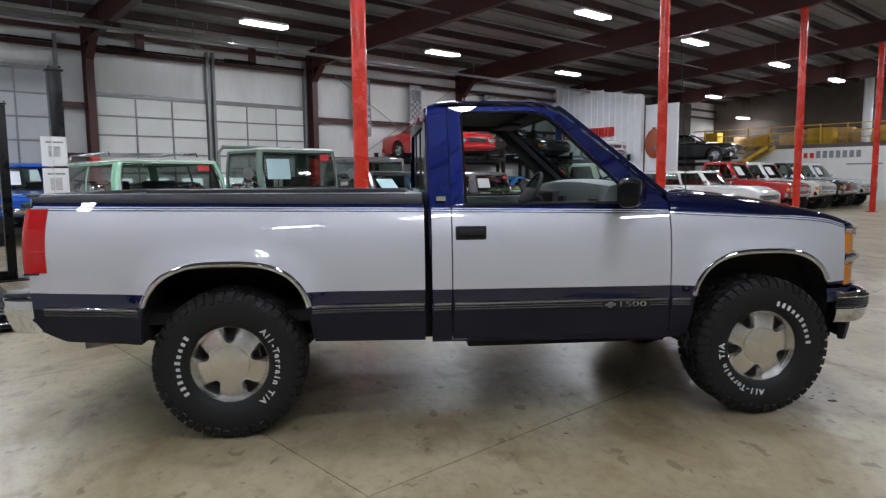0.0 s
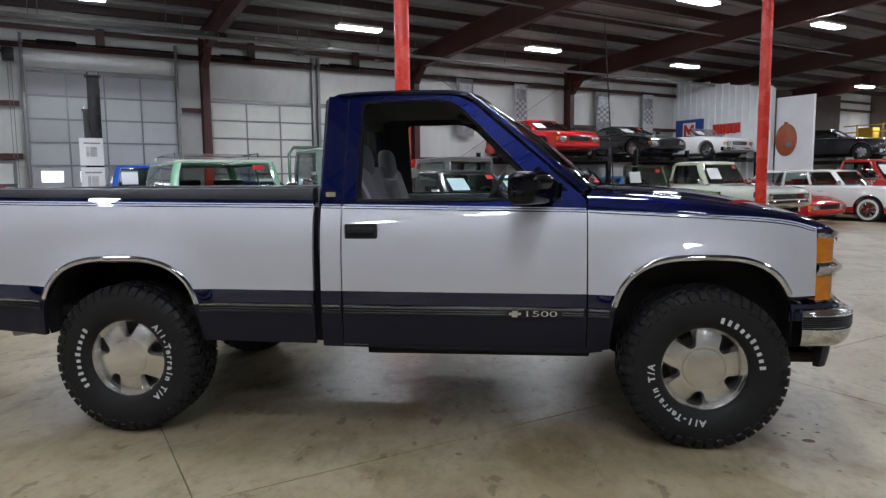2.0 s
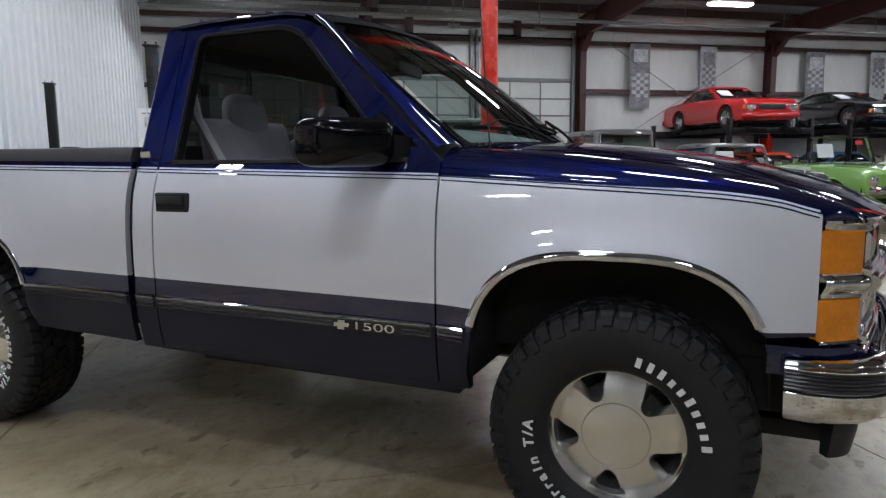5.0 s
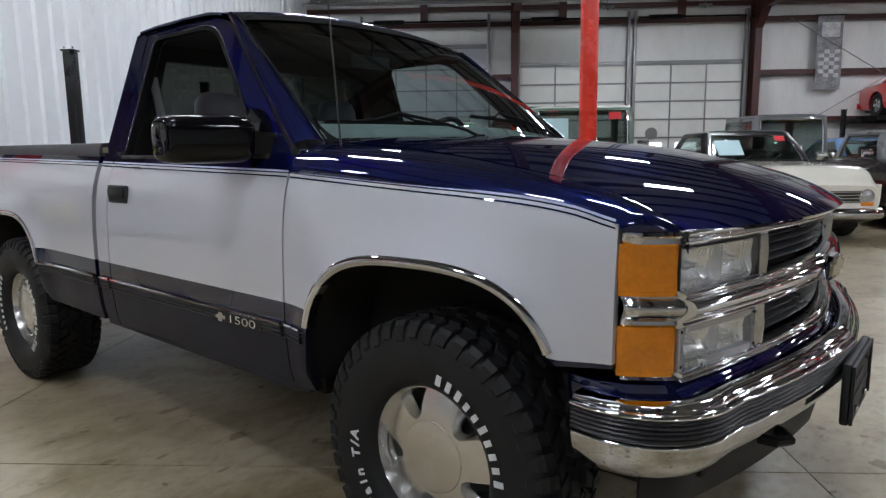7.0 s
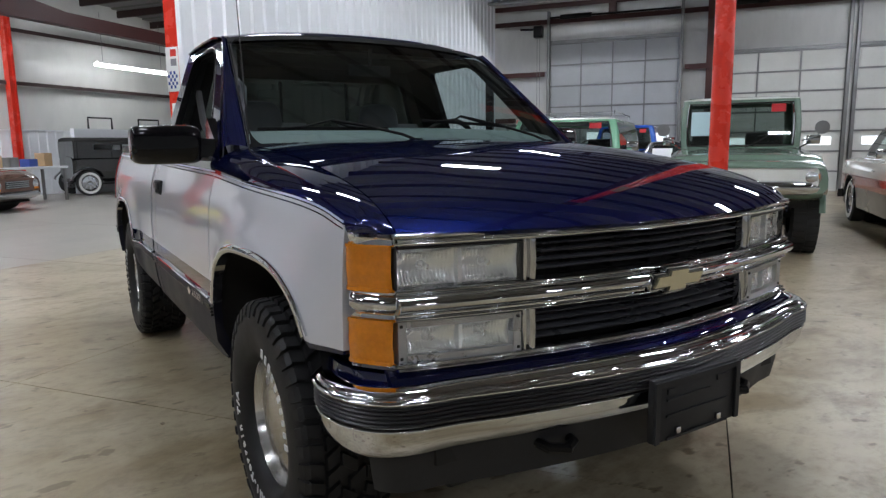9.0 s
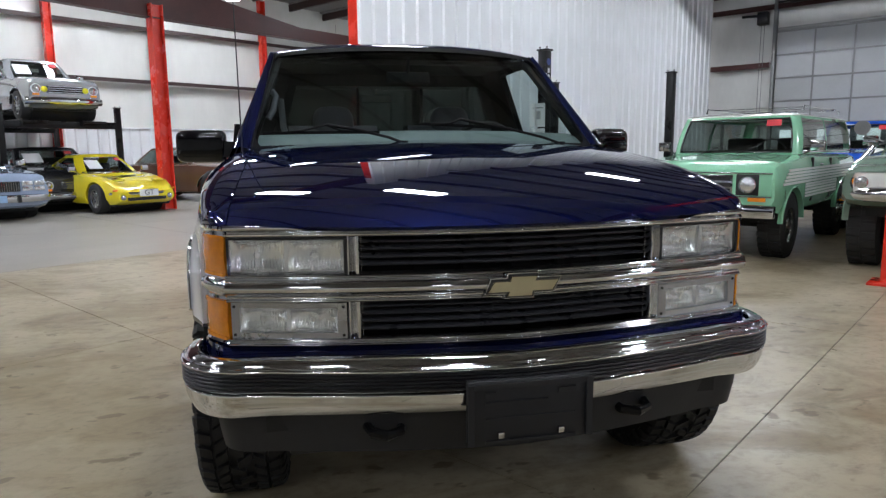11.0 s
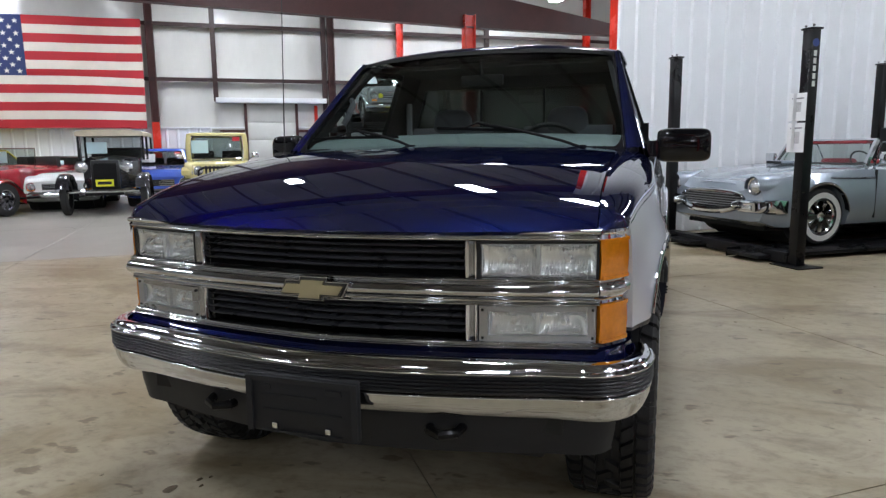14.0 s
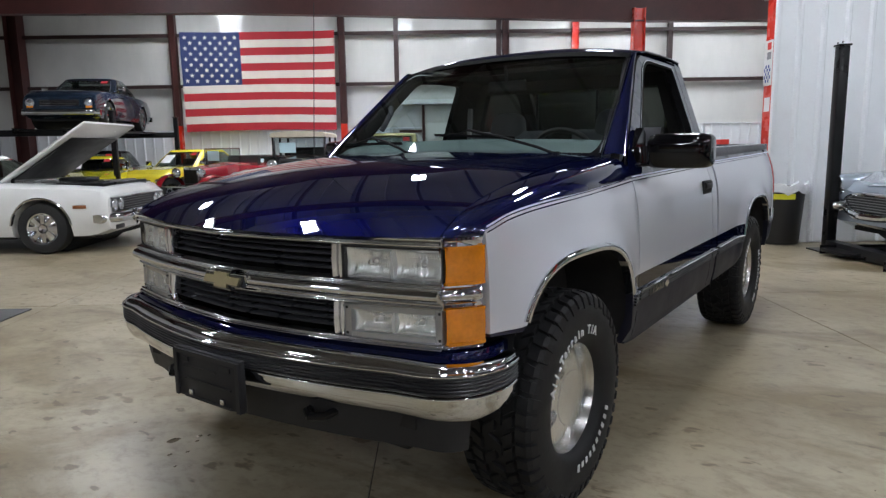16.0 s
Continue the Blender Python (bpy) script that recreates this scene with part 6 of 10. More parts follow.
    if roofed:
        bm = bmesh.new()
        rr = []
        for x in np.linspace(-wb / 2 - 0.3, xw + 0.18, 9):
            rr.append([(x, y * W * 0.42, zr - 0.05 * abs(y) ** 3 + (0.0 if y in (-1, 1) else 0.02)) for y in (-1, -0.9, -0.5, 0, 0.5, 0.9, 1)] + [(x, W * 0.42, zr - 0.13), (x, -W * 0.42, zr - 0.13)])
        loft(bm, rr)
        part("roof", bm, tm_, car, smooth=40)
        for x in (xw, -wb / 2 - 0.2, (xw - wb / 2) / 2):
            for s in (-1, 1):
                part("pillar", boxes((x - 0.025, x + 0.025, *sorted((s * W * 0.385, s * W * 0.415)), zw - 0.1, zr - 0.1)), fm, car)
        if not open_top:
            for s in (-1, 1):
                part("rear_quarter", boxes((-wb / 2 - 0.3, -wb / 2 + 0.25, *sorted((s * W * 0.37, s * W * 0.40)), zw - 0.1, zr - 0.1)), pm, car)
                part("door_panel", boxes((-wb / 2 + 0.25, xw, *sorted((s * W * 0.37, s * W * 0.40)), zw - 0.1, zw + 0.14)), pm, car)
                part("window_rail", boxes((-wb / 2 + 0.25, xw, *sorted((s * W * 0.37, s * W * 0.40)), zr - 0.2, zr - 0.1)), pm, car)
            part("back_panel", boxes((-wb / 2 - 0.33, -wb / 2 - 0.29, -W * 0.39, W * 0.39, zw - 0.1, zr - 0.1)), pm, car)
    bm = bmesh.new()
    top = zr - 0.1 if roofed else zw + 0.36
    bm.faces.new([bm.verts.new(p) for p in ((xw + 0.02, -W * 0.37, zw), (xw + 0.02, W * 0.37, zw), (xw + 0.0, W * 0.37, top), (xw + 0.0, -W * 0.37, top))])
    part("windscreen", bm, CAR_GLASS, car, smooth=0).visible_shadow = False
    bm = bmesh.new()
    pipe(bm, [(xw + 0.02, -W * 0.375, zw - 0.05), (xw, -W * 0.375, top), (xw, W * 0.375, top), (xw + 0.02, W * 0.375, zw - 0.05)], 0.014, 6)
    part("screen_frame", bm, CHROME if fender else BLACK_TRIM, car)
    for x in (xw - 0.75, -wb / 2 + 0.05):
        part("seat", boxes((x - 0.1, x + 0.05, -W * 0.33, W * 0.33, hood_z - 0.25, hood_z + 0.28), bevel=0.05), SEAT_DARK, car)
    part("price_sheet", boxes((xw + 0.025, xw + 0.03, -W * 0.3, -W * 0.05, zw + 0.05, zw + 0.3)), PAPER_BLUE, car, smooth=0)
    if plate:
        part("plate", boxes((x1 + 0.12, x1 + 0.13, -0.17, 0.17, 0.58, 0.72)), plate, car, "small yellow plate with dark bars")
        part("plate_print", boxes((x1 + 0.131, x1 + 0.133, -0.13, 0.13, 0.62, 0.68)), BLACK_TRIM, car)
    add_wheels(car, wb, W - fat, r, fat, style)
    return car


vintage(at_building(-11.65, -4.87, 0, 0), "black twenties touring car with cream canvas top", 4.0, 1.62, 2.65, 0.38, (0.014, 0.014, 0.018), (0.62, 0.55, 0.42), 1.76, 1.10, plate=YELLOW_LABEL)
vintage(at_building(-12.1, -6.85, 0, -28), "dark red roadster with chrome grille and wire wheels", 3.9, 1.62, 2.6, 0.34, (0.30, 0.015, 0.025), (0.1, 0.02, 0.02), 1.4, 0.92, fender=(0.26, 0.012, 0.02), roofed=False, style="classic", fat=0.17)
vintage(at_building(-14.1, 11.78, 0, 68), "black thirties saloon with whitewall tyres", 3.9, 1.66, 2.62, 0.37, (0.013, 0.013, 0.014), (0.02, 0.02, 0.02), 1.70, 1.10, open_top=False, style="white")

# ---- lifts, flag, signs and loose things ----
def car_lift(m, label, w, l, h_post, deck, posts=True, group="car lifts"):
    """A four-post lift: x across, y along; the deck height is for the runways."""
    t = thing("car_lift", m, label, "car lift", group)
    for x in (0, w):
        for y in (0, l):
            p = part("post", boxes((x - 0.058, x + 0.058, y - 0.058, y + 0.058, 0.012, h_post), bevel=0.008), BLACK_STEEL, t)
            part("post_cap", boxes((x - 0.075, x + 0.075, y - 0.068, y + 0.068, h_post, h_post + 0.02), bevel=0.004), BLACK_STEEL, p)
            part("foot_plate", boxes((x - 0.2, x + 0.2, y - 0.16, y + 0.16, 0, 0.012)), BLACK_STEEL, p)
            bm = bmesh.new()
            for k in (-0.05, 0.05):
                tube(bm, (x + k, y - 0.03, h_post + 0.03), (x + k, y - 0.03, h_post + 0.05), 0.012, 6)
            part("cable_bolt", bm, CHROME, p)
    for y in (0, l):
        part("cross_beam", boxes((0.056, w - 0.056, y - 0.07, y + 0.07, max(0.015, deck - 0.16), max(deck - 0.01, 0.14)), bevel=0.008), BLACK_STEEL, t)
    for x in (w * 0.5 - 0.82, w * 0.5 + 0.34):
        part("runway", boxes((x, x + 0.48, -0.25, l + 0.25, deck - 0.04, deck), bevel=0.006), BLACK_STEEL, t)
        part("runway_lip", boxes((x - 0.012, x, -0.25, l + 0.25, max(0.012, deck - 0.1), deck + 0.03)), BLACK_STEEL, t)
    return t


lf = car_lift(at_building(-2.62, 3.28, 0, -1.5), "black four-post car lift, lowered, with notices on a post", 2.2, 3.55, 2.42, 0.085)
# notices and bars for the maker's name on the post that stands nearest
for z0, z1 in ((1.52, 1.80), (1.20, 1.50)):
    n = thing("notice_sheet", at_building(-2.62, 3.28, 0, -1.5) @ pose(2.2, -0.066, 0), "white printed notice taped to a lift post", "notice", "notices")
    part("sheet", boxes((-0.16, 0.06, -0.006, 0, z0, z1)), PAPER, n, smooth=0)
    part("print_block", boxes((-0.10, 0.0, -0.008, -0.006, z0 + 0.09, z1 - 0.09)), BANNER_LIGHT, n, smooth=0)
    part("print_line", boxes((-0.12, 0.03, -0.008, -0.006, z1 - 0.06, z1 - 0.045)), INK, n, smooth=0)
    n2 = thing("notice_sheet", at_building(-2.62, 3.28, 0, -1.5) @ pose(2.135, 0, 0), "white printed notice taped to a lift post", "notice", "notices")
    part("sheet", boxes((-0.006, 0, -0.11, 0.11, z0, z1)), PAPER, n2, smooth=0)
bm = bmesh.new()
for k in range(5):
    box(bm, 2.2585, 2.2605, -0.018, 0.018, 1.86 + 0.075 * k, 1.915 + 0.075 * k)
part("maker_marks", bm, SIGN_WHITE, lf, smooth=0)
bm = bmesh.new()
revolve(bm, [(0.0, 0.062), (0.04, 0.062), (0.04, 0.058)], 16)
part("maker_disc", bm, SIGN_BLUE, lf, m=pose(2.2, 0, 2.29, 0, 0, -90))
part("power_unit", boxes((0.10, 0.32, 3.48, 3.72, 1.15, 1.5), bevel=0.02), BLACK_STEEL, lf)

car_lift(at_building(-11.7, 0.5, 0, 0) @ pose(0, 0, 0, 0, 0, 90), "black four-post car lift holding a silver saloon", 2.35, 3.9, 2.25, 1.94)
car_lift(at_building(-10.7, -11.9, 0, 0) @ pose(0, 0, 0, 0, 0, 90), "black four-post car lift holding a dark coupe", 2.8, 3.9, 2.30, 1.89)
for u in (12.6, 16.5, 20.55):
    car_lift(at_building(u, 11.75, 0, 0), "black four-post car lift in a row along the wall", 2.6, 3.9, 2.28, 2.05)
car_lift(at_building(25.9, 9.4, 0, 9), "black four-post car lift far down the hall", 2.6, 4.0, 2.2, 1.91)

# flag
fl = thing("flag", at_building(U2 + 0.34, -6.82, 3.40), "large red, white and blue flag hung on the wall", "flag")
FW, FH = 4.68, 2.98


def wave(a, b):
    return 0.03 * math.sin(a * 2.3 + b * 0.8) + 0.02 * math.sin(a * 5.1 + 1.3) * (0.5 - b / FH) + 0.012 * noise.noise((a * 2, b * 2, 0))


def cloth(v0, v1, z0, z1, off=0.0, nv=24, nz=4):
    bm = bmesh.new()
    g = []
    for i in range(nv + 1):
        row = []
        for k in range(nz + 1):
            v, z = v0 + (v1 - v0) * i / nv, z0 + (z1 - z0) * k / nz
            sag = 0.035 * math.cos(v / FW * math.pi) * (-1 if z < 0 else 0.6)
            row.append(bm.verts.new((wave(v, z) + off, v * (1 - 0.012 * (0.5 - z / FH)), z - sag)))
        g.append(row)
    for i in range(nv):
        for k in range(nz):
            bm.faces.new((g[i][k], g[i + 1][k], g[i + 1][k + 1], g[i][k + 1]))
    return bm


for k in range(13):
    z1 = FH / 2 - FH * k / 13
    v0 = -FW / 2 + (FW * 0.385 if k < 7 else 0)
    part("stripe", cloth(v0, FW / 2, z1 - FH / 13, z1), FLAG_RED if k % 2 == 0 else FLAG_WHITE, fl, smooth=60)
part("canton", cloth(-FW / 2, -FW / 2 + FW * 0.385, FH / 2 - FH * 7 / 13, FH / 2, 0, 14, 10), FLAG_BLUE, fl, smooth=60)
bm = bmesh.new()
for i in range(11):
    for k in range(9):
        if (i + k) % 2 == 0:
            v = -FW / 2 + FW * 0.385 * (i + 1) / 12
            z = FH / 2 - FH * 7 / 13 * (k + 1) / 10
            pts = []
            for q in range(10):
                rr = 0.075 if q % 2 == 0 else 0.03
                a = math.pi / 2 + q * math.pi / 5
                pts.append((v + rr * math.cos(a), z + rr * math.sin(a)))
            bm.faces.new([bm.verts.new((wave(p[0], p[1]) + 0.006, p[0] * (1 - 0.012 * (0.5 - p[1] / FH)), p[1] - 0.035 * math.cos(p[0] / FW * math.pi) * 0.6)) for p in pts])
tagged(part("star", bm, FLAG_WHITE, fl, "rows of white stars", smooth=0), kind="stuff")

# banners on the wall of doors
for u0, u1, z0, z1, mt, lab in ((11.78, 12.5, 2.88, 4.95, BANNER_GREY, "grey chequered advertising banner"), (14.34, 14.95, 3.22, 4.92, BANNER_LIGHT, "grey and white advertising banner"),
                                (18.45, 19.22, 3.3, 4.86, BANNER_GREY, "dark grey advertising banner"), (21.15, 21.8, 3.3, 4.9, BANNER_LIGHT, "pale vinyl advertising banner")):
    b = thing("banner", at_building((u0 + u1) / 2, V1 - 0.2), lab, "banner", "wall banners")
    w = (u1 - u0) / 2
    bm = bmesh.new()
    loft(bm, [[(-w, 0.02 * math.sin(z * 3), z), (0, 0.02 * math.sin(z * 3 + 0.6), z), (w, 0.02 * math.sin(z * 3 + 1), z)] for z in np.linspace(z0, z1, 12)], closed=False, caps=False)
    part("cloth", bm, mt, b, smooth=60)
    bm = bmesh.new()
    tube(bm, (-w - 0.04, 0, z1 + 0.01), (w + 0.04, 0, z1 + 0.01), 0.02, 8)
    part("rod", bm, BLACK_STEEL, b)
    bm = bmesh.new()
    for k in range(7):
        for i in range(4):
            if (i + k) % 2:
                box(bm, -w * 0.8 + i * w * 0.4, -w * 0.8 + (i + 1) * w * 0.4, -0.032, -0.028, z0 + 0.35 + k * 0.11, z0 + 0.35 + (k + 1) * 0.11)
    tagged(part("check_pattern", bm, BANNER_LIGHT if mt is BANNER_GREY else BANNER_GREY, b, smooth=0), kind="stuff")
    part("print_block", boxes((-w * 0.7, w * 0.7, -0.034, -0.030, z1 - 0.6, z1 - 0.2)), BANNER_LIGHT if mt is BANNER_GREY else BANNER_GREY, b, smooth=0)

# cross bracing rods
for a, b in (((11.0, 4.9), (16.6, 1.6)), ((16.6, 4.9), (11.0, 1.6))):
    bm = bmesh.new()
    tube(bm, (a[0], V1 - 0.22, a[1]), (b[0], V1 - 0.22, b[1]), 0.012, 6)
    tagged(finish("brace_rod", bm, GREY_STEEL, m=BUILD), "thin steel bracing rod across the bay", "brace", "bracing rods", "structure")

# signs on the end wall
s = thing("wall_sign", at_building(U4 - 0.06, 15.05), "blue square sign with a red and white shape", "sign")
part("board", boxes((-0.03, 0.03, -0.72, 0.72, 2.92, 3.82), bevel=0.01), SIGN_BLUE, s)
part("badge", boxes((-0.036, -0.031, -0.33, 0.33, 3.0, 3.68), bevel=0.002), SIGN_WHITE, s)
bm = bmesh.new()
slab(bm, [(-0.26, 3.08), (-0.14, 3.08), (-0.14, 3.35), (0.0, 3.15), (0.14, 3.35), (0.14, 3.08), (0.26, 3.08), (0.26, 3.6), (0.14, 3.6), (0.0, 3.38), (-0.14, 3.6), (-0.26, 3.6)], -0.042, -0.037, plane="yz")
part("mark", bm, SIGN_RED, s, smooth=0)
s = thing("wall_sign", at_building(U4 - 0.06, 13.1), "red cut-out letter sign drawn as plain blocks", "sign")
for k in range(8):
    bm = boxes((-0.03, 0.02, 0.62 - k * 0.165, 0.62 - k * 0.165 + 0.13, 3.10 + 0.02 * (k % 2), 3.52), bevel=0.01)
    part("letter_block", bm, SIGN_RED, s)
s = thing("wall_sign", at_building(U4 + 0.22, 10.68), "oval orange advertising sign", "sign")
bm = bmesh.new()
revolve(bm, [(0, -0.09), (0.3, -0.08), (0.50, -0.04), (0.60, 0.02), (0.60, 0.04)], 36)
part("disc", bm, SIGN_ORANGE, s, m=pose(0, 0.12, 2.72, 0, 0, -90) @ Matrix.Diagonal((0.72, 1, 1.03, 1)))
part("mark", boxes((-0.088, -0.078, -0.20, 0.05, 2.42, 2.62), bevel=0.004), BANNER_GREY, s)
part("top_cap", boxes((-0.05, 0.03, 0.06, 0.18, 3.32, 3.40), bevel=0.01), SIGN_ORANGE, s)
bm = boxes((U4 + 0.28, U4 + 0.4, 9.78, 11.25, 0, 4.35))
tagged(finish("wall_bay", bm, WHITE_STEEL, m=BUILD), "white partition at the far end bay", "wall", kind="structure")

# mezzanine with stair
mz = structure("mezzanine", "white-fronted mezzanine with yellow rails and stored goods", "mezzanine")
part("front_wall", boxes((36.0, 36.15, -2, 11.2, 0, 2.75)), SIGN_WHITE, mz)
part("stair_wall", boxes((36.6, 36.75, 11.25, 15.6, 0, 2.75)), SIGN_WHITE, mz)
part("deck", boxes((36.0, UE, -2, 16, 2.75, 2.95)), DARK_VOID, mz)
# dark sheet behind the goods, the dimness put into its colour
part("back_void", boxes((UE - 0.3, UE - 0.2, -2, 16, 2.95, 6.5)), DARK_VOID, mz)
for k in range(14):
    v = -1.5 + k * 1.25
    part("rail_post", boxes((36.02, 36.08, v - 0.03, v + 0.03, 2.95, 4.0)), YELLOW_PAINT, mz)
for z in (3.25, 3.6, 3.95):
    part("rail", boxes((36.09, 36.13, -2, 15.5, z - 0.025, z + 0.025)), YELLOW_PAINT, mz)
for k in range(9):
    w = 0.5 if k > 1 else 0.38
    part("letter_block", boxes((35.97, 35.995, 9.05 - k * 0.31, 9.05 - k * 0.31 + 0.2, 2.22, 2.22 + w * 0.72)), SIGN_RED if k < 2 else INK, mz)
part("letter_line", boxes((35.97, 35.995, 5.6, 7.2, 1.85, 1.92)), INK, mz)
stair = structure("stairs", "yellow steel stair up to the mezzanine", "stairs")
for k in range(15):
    part("tread", boxes((35.0, 35.9, 15.2 - k * 0.30, 15.2 - k * 0.30 + 0.32, 0.18 * (k + 1) - 0.03, 0.18 * (k + 1))), DARK_VOID, stair, smooth=0)
for u in (34.97, 35.92):
    for dz, th in ((0.0, 0.2), (0.9, 0.06), (0.5, 0.05)):
        bm = bmesh.new()
        slab(bm, [(15.5, 0.0 + dz), (15.5, 0.0 + dz + th), (10.7, 2.75 + dz + th), (10.7, 2.75 + dz)], u, u + 0.05, plane="yz")
        part("stringer" if dz == 0 else "hand_rail", bm, YELLOW_PAINT, stair, smooth=0)
for k in range(26):
    v, w, h = 0.0 + (k * 0.97) % 15, 0.5 + 0.3 * noise.random(), 0.4 + 0.6 * noise.random()
    bx_ = thing("storage_box", at_building(37.2 + (k % 3) * 0.7, v, 2.95), "brown carton stored on the mezzanine", "box", "stored cartons")
    part("carton", boxes((0, w, 0, w * 1.2, 0, h), bevel=0.01), CARTON if k % 3 else YELLOW_PAINT, bx_)
du = thing("air_duct", at_building(36.8, 6.6, 2.96), "grey round air duct rising from the mezzanine", "duct")
bm = bmesh.new()
tube(bm, (0, 0, 0), (0, 0, 3.2), 0.22, 16)
part("duct", bm, WHITE_STEEL, du)

# waste bin beside the partition
bn = thing("waste_bin", at_building(-3.32, 3.02), "round black waste bin with a clear liner and yellow label", "waste bin")
bm = bmesh.new()
revolve(bm, [(0.0, 0.01), (0.24, 0.01), (0.25, 0.03), (0.295, 0.72), (0.315, 0.73), (0.315, 0.78), (0.29, 0.78), (0.25, 0.1), (0, 0.08)], 32, axis="z")
part("bin_body", bm, BIN_BLACK, bn, smooth=40)
bm = bmesh.new()
rr = []
for i in range(33):
    a = 2 * math.pi * i / 32
    k = 0.02 * math.sin(a * 7) + 0.015 * math.sin(a * 11)
    rr.append([((0.28) * math.cos(a), 0.28 * math.sin(a), 0.70), ((0.30) * math.cos(a), 0.30 * math.sin(a), 0.80 + k), ((0.33) * math.cos(a), 0.33 * math.sin(a), 0.79 + k), ((0.325 + k * 0.3) * math.cos(a), (0.325 + k * 0.3) * math.sin(a), 0.68 + k)])
loft(bm, rr, closed=False, caps=False)
part("bin_liner", bm, BAG, bn, smooth=60)
bm = bmesh.new()
rr = []
for a in np.linspace(-0.75, 0.15, 8):
    rr.append([(0.296 * math.cos(a), 0.296 * math.sin(a), 0.60), (0.300 * math.cos(a), 0.300 * math.sin(a), 0.67)])
loft(bm, rr, closed=False, caps=False)
part("bin_label", bm, YELLOW_LABEL, bn)

# workbench and welder past the partition
wbch = thing("workbench", at_building(-13.2, 7.5, 0, 10), "steel workbench with tins and tools", "workbench")
part("bench_top", boxes((-0.4, 0.4, -1.4, 1.4, 0.86, 0.92), bevel=0.006), WHITE_STEEL, wbch)
for x in (-0.35, 0.35):
    for y in (-1.3, 1.3):
        part("leg", boxes((x - 0.03, x + 0.03, y - 0.03, y + 0.03, 0, 0.86)), GREY_STEEL, wbch)
for k, (y, c, h) in enumerate(((-1.1, SIGN_RED, 0.5), (-0.6, CARTON, 0.3), (-0.1, GREY_STEEL, 0.25), (0.5, SIGN_BLUE, 0.2), (1.0, CARTON, 0.35))):
    b = thing("storage_tin", at_building(-13.2, 7.5, 0.92, 10) @ pose(0, y, 0), "small coloured tin or box on the workbench", "tin", "bench tins")
    part("tin", boxes((-0.15, 0.15, -0.14, 0.14, 0, h), bevel=0.01), c, b)
sp = thing("spare_wheel", at_building(-11.3, 5.0), "dark spare wheel leaning by the column", "wheel")
ty, hb, _ = wheel_meshes(0.40, 0.24, "alloy")
shared("tyre", ty, sp, pose(0, 0, 0.41, -10, 0, 100))
shared("rim", hb, sp, pose(0, 0, 0.41, -10, 0, 100))
wl = thing("low_partition", at_building(-14.9, 12.9), "low white partition wall with tools on top", "partition")
part("panel", boxes((-0.08, 0.08, -2.2, 2.2, 0, 2.0)), WHITE_STEEL, wl)
bm = bmesh.new()
for y in (-1.6, 0.4):
    pipe(bm, [(0, y, 2.0), (0, y, 2.35), (0, y + 0.9, 2.35), (0, y + 0.9, 2.0)], 0.03, 6)
part("hoop", bm, BLACK_STEEL, wl)

# pipes and conduits under the roof, gas heater tube by the doors
for v, z, u0, u1, r in ((13.9, 5.15, -2.6, 24, 0.05), (9.3, 5.75, -3, 36, 0.03), (4.6, 6.1, -3, 36, 0.035), (-1.2, 6.3, -3, 30, 0.03)):
    bm = bmesh.new()
    tube(bm, (u0, v, z), (u1, v, z), r, 10)
    for u in np.arange(u0 + 1.5, u1, 3.4):
        tube(bm, (u, v, z + r), (u, v, roof_z(v) - 0.2), 0.008, 5)
    tagged(finish("ceiling_pipe", bm, GREY_STEEL, m=BUILD), "grey steel pipe hung under the roof", "pipe", "ceiling pipes", "structure")
ht = thing("tube_heater", at_building(0.6, 13.2, 5.0), "long steel tube heater with bright reflector", "heater")
bm = bmesh.new()
tube(bm, (-2.9, 0, 0), (5.5, 0, 0), 0.06, 12)
part("heater_tube", bm, GREY_STEEL, ht)
bm = bmesh.new()
loft(bm, [[(x, -0.2, -0.02), (x, -0.1, 0.12), (x, 0.1, 0.12), (x, 0.2, -0.02)] for x in (-2.8, 5.4)], closed=False, caps=False)
part("reflector", bm, ALLOY, ht)
for x in (-1.5, 1.2, 4.0):
    bm = bmesh.new()
    tube(bm, (x, 0, 0.12), (x, 0, 1.0), 0.008, 5)
    part("hanger", bm, GREY_STEEL, ht)
# twin flood lamps on the wall
for u in (5.6, 8.2):
    f = thing("emergency_light", at_building(u, 14.6, 5.05), "pair of small emergency flood lamps", "emergency light", "emergency lights")
    bm = bmesh.new()
    for s in (-0.12, 0.12):
        revolve(bm, [(0, -0.05), (0.06, -0.04), (0.06, 0.03), (0.02, 0.06)], 14)
        tube(bm, (s, -0.04, 0), (s, 0.06, 0.02), 0.055, 12, 0.03)
    tube(bm, (-0.15, 0.06, 0.04), (0.15, 0.06, 0.04), 0.015, 6)
    tube(bm, (0, 0.06, 0.04), (0, 0.06, 0.7), 0.012, 6)
    part("lamp_head", bm, GREY_STEEL, f)
# rubber mat, drops of water and floor spots
gt = thing("floor_mat", at_building(0.06, -5.28), "dark grey rubber mat on the concrete floor", "mat")
part("mat", boxes((-0.35, 0.35, -0.28, 0.28, 0.0, 0.012), bevel=0.004), material("grey_rubber_mat", (0.05, 0.05, 0.052), 0.7, vary=0.25, scale=6, bump=0.2), gt)
WET = material("water_on_concrete", (0.16, 0.13, 0.09), 0.03, vary=0.1, scale=8, rough_vary=0.01)
SPOT = material("old_floor_spot", (0.18, 0.15, 0.10), 0.55, vary=0.3, scale=20)


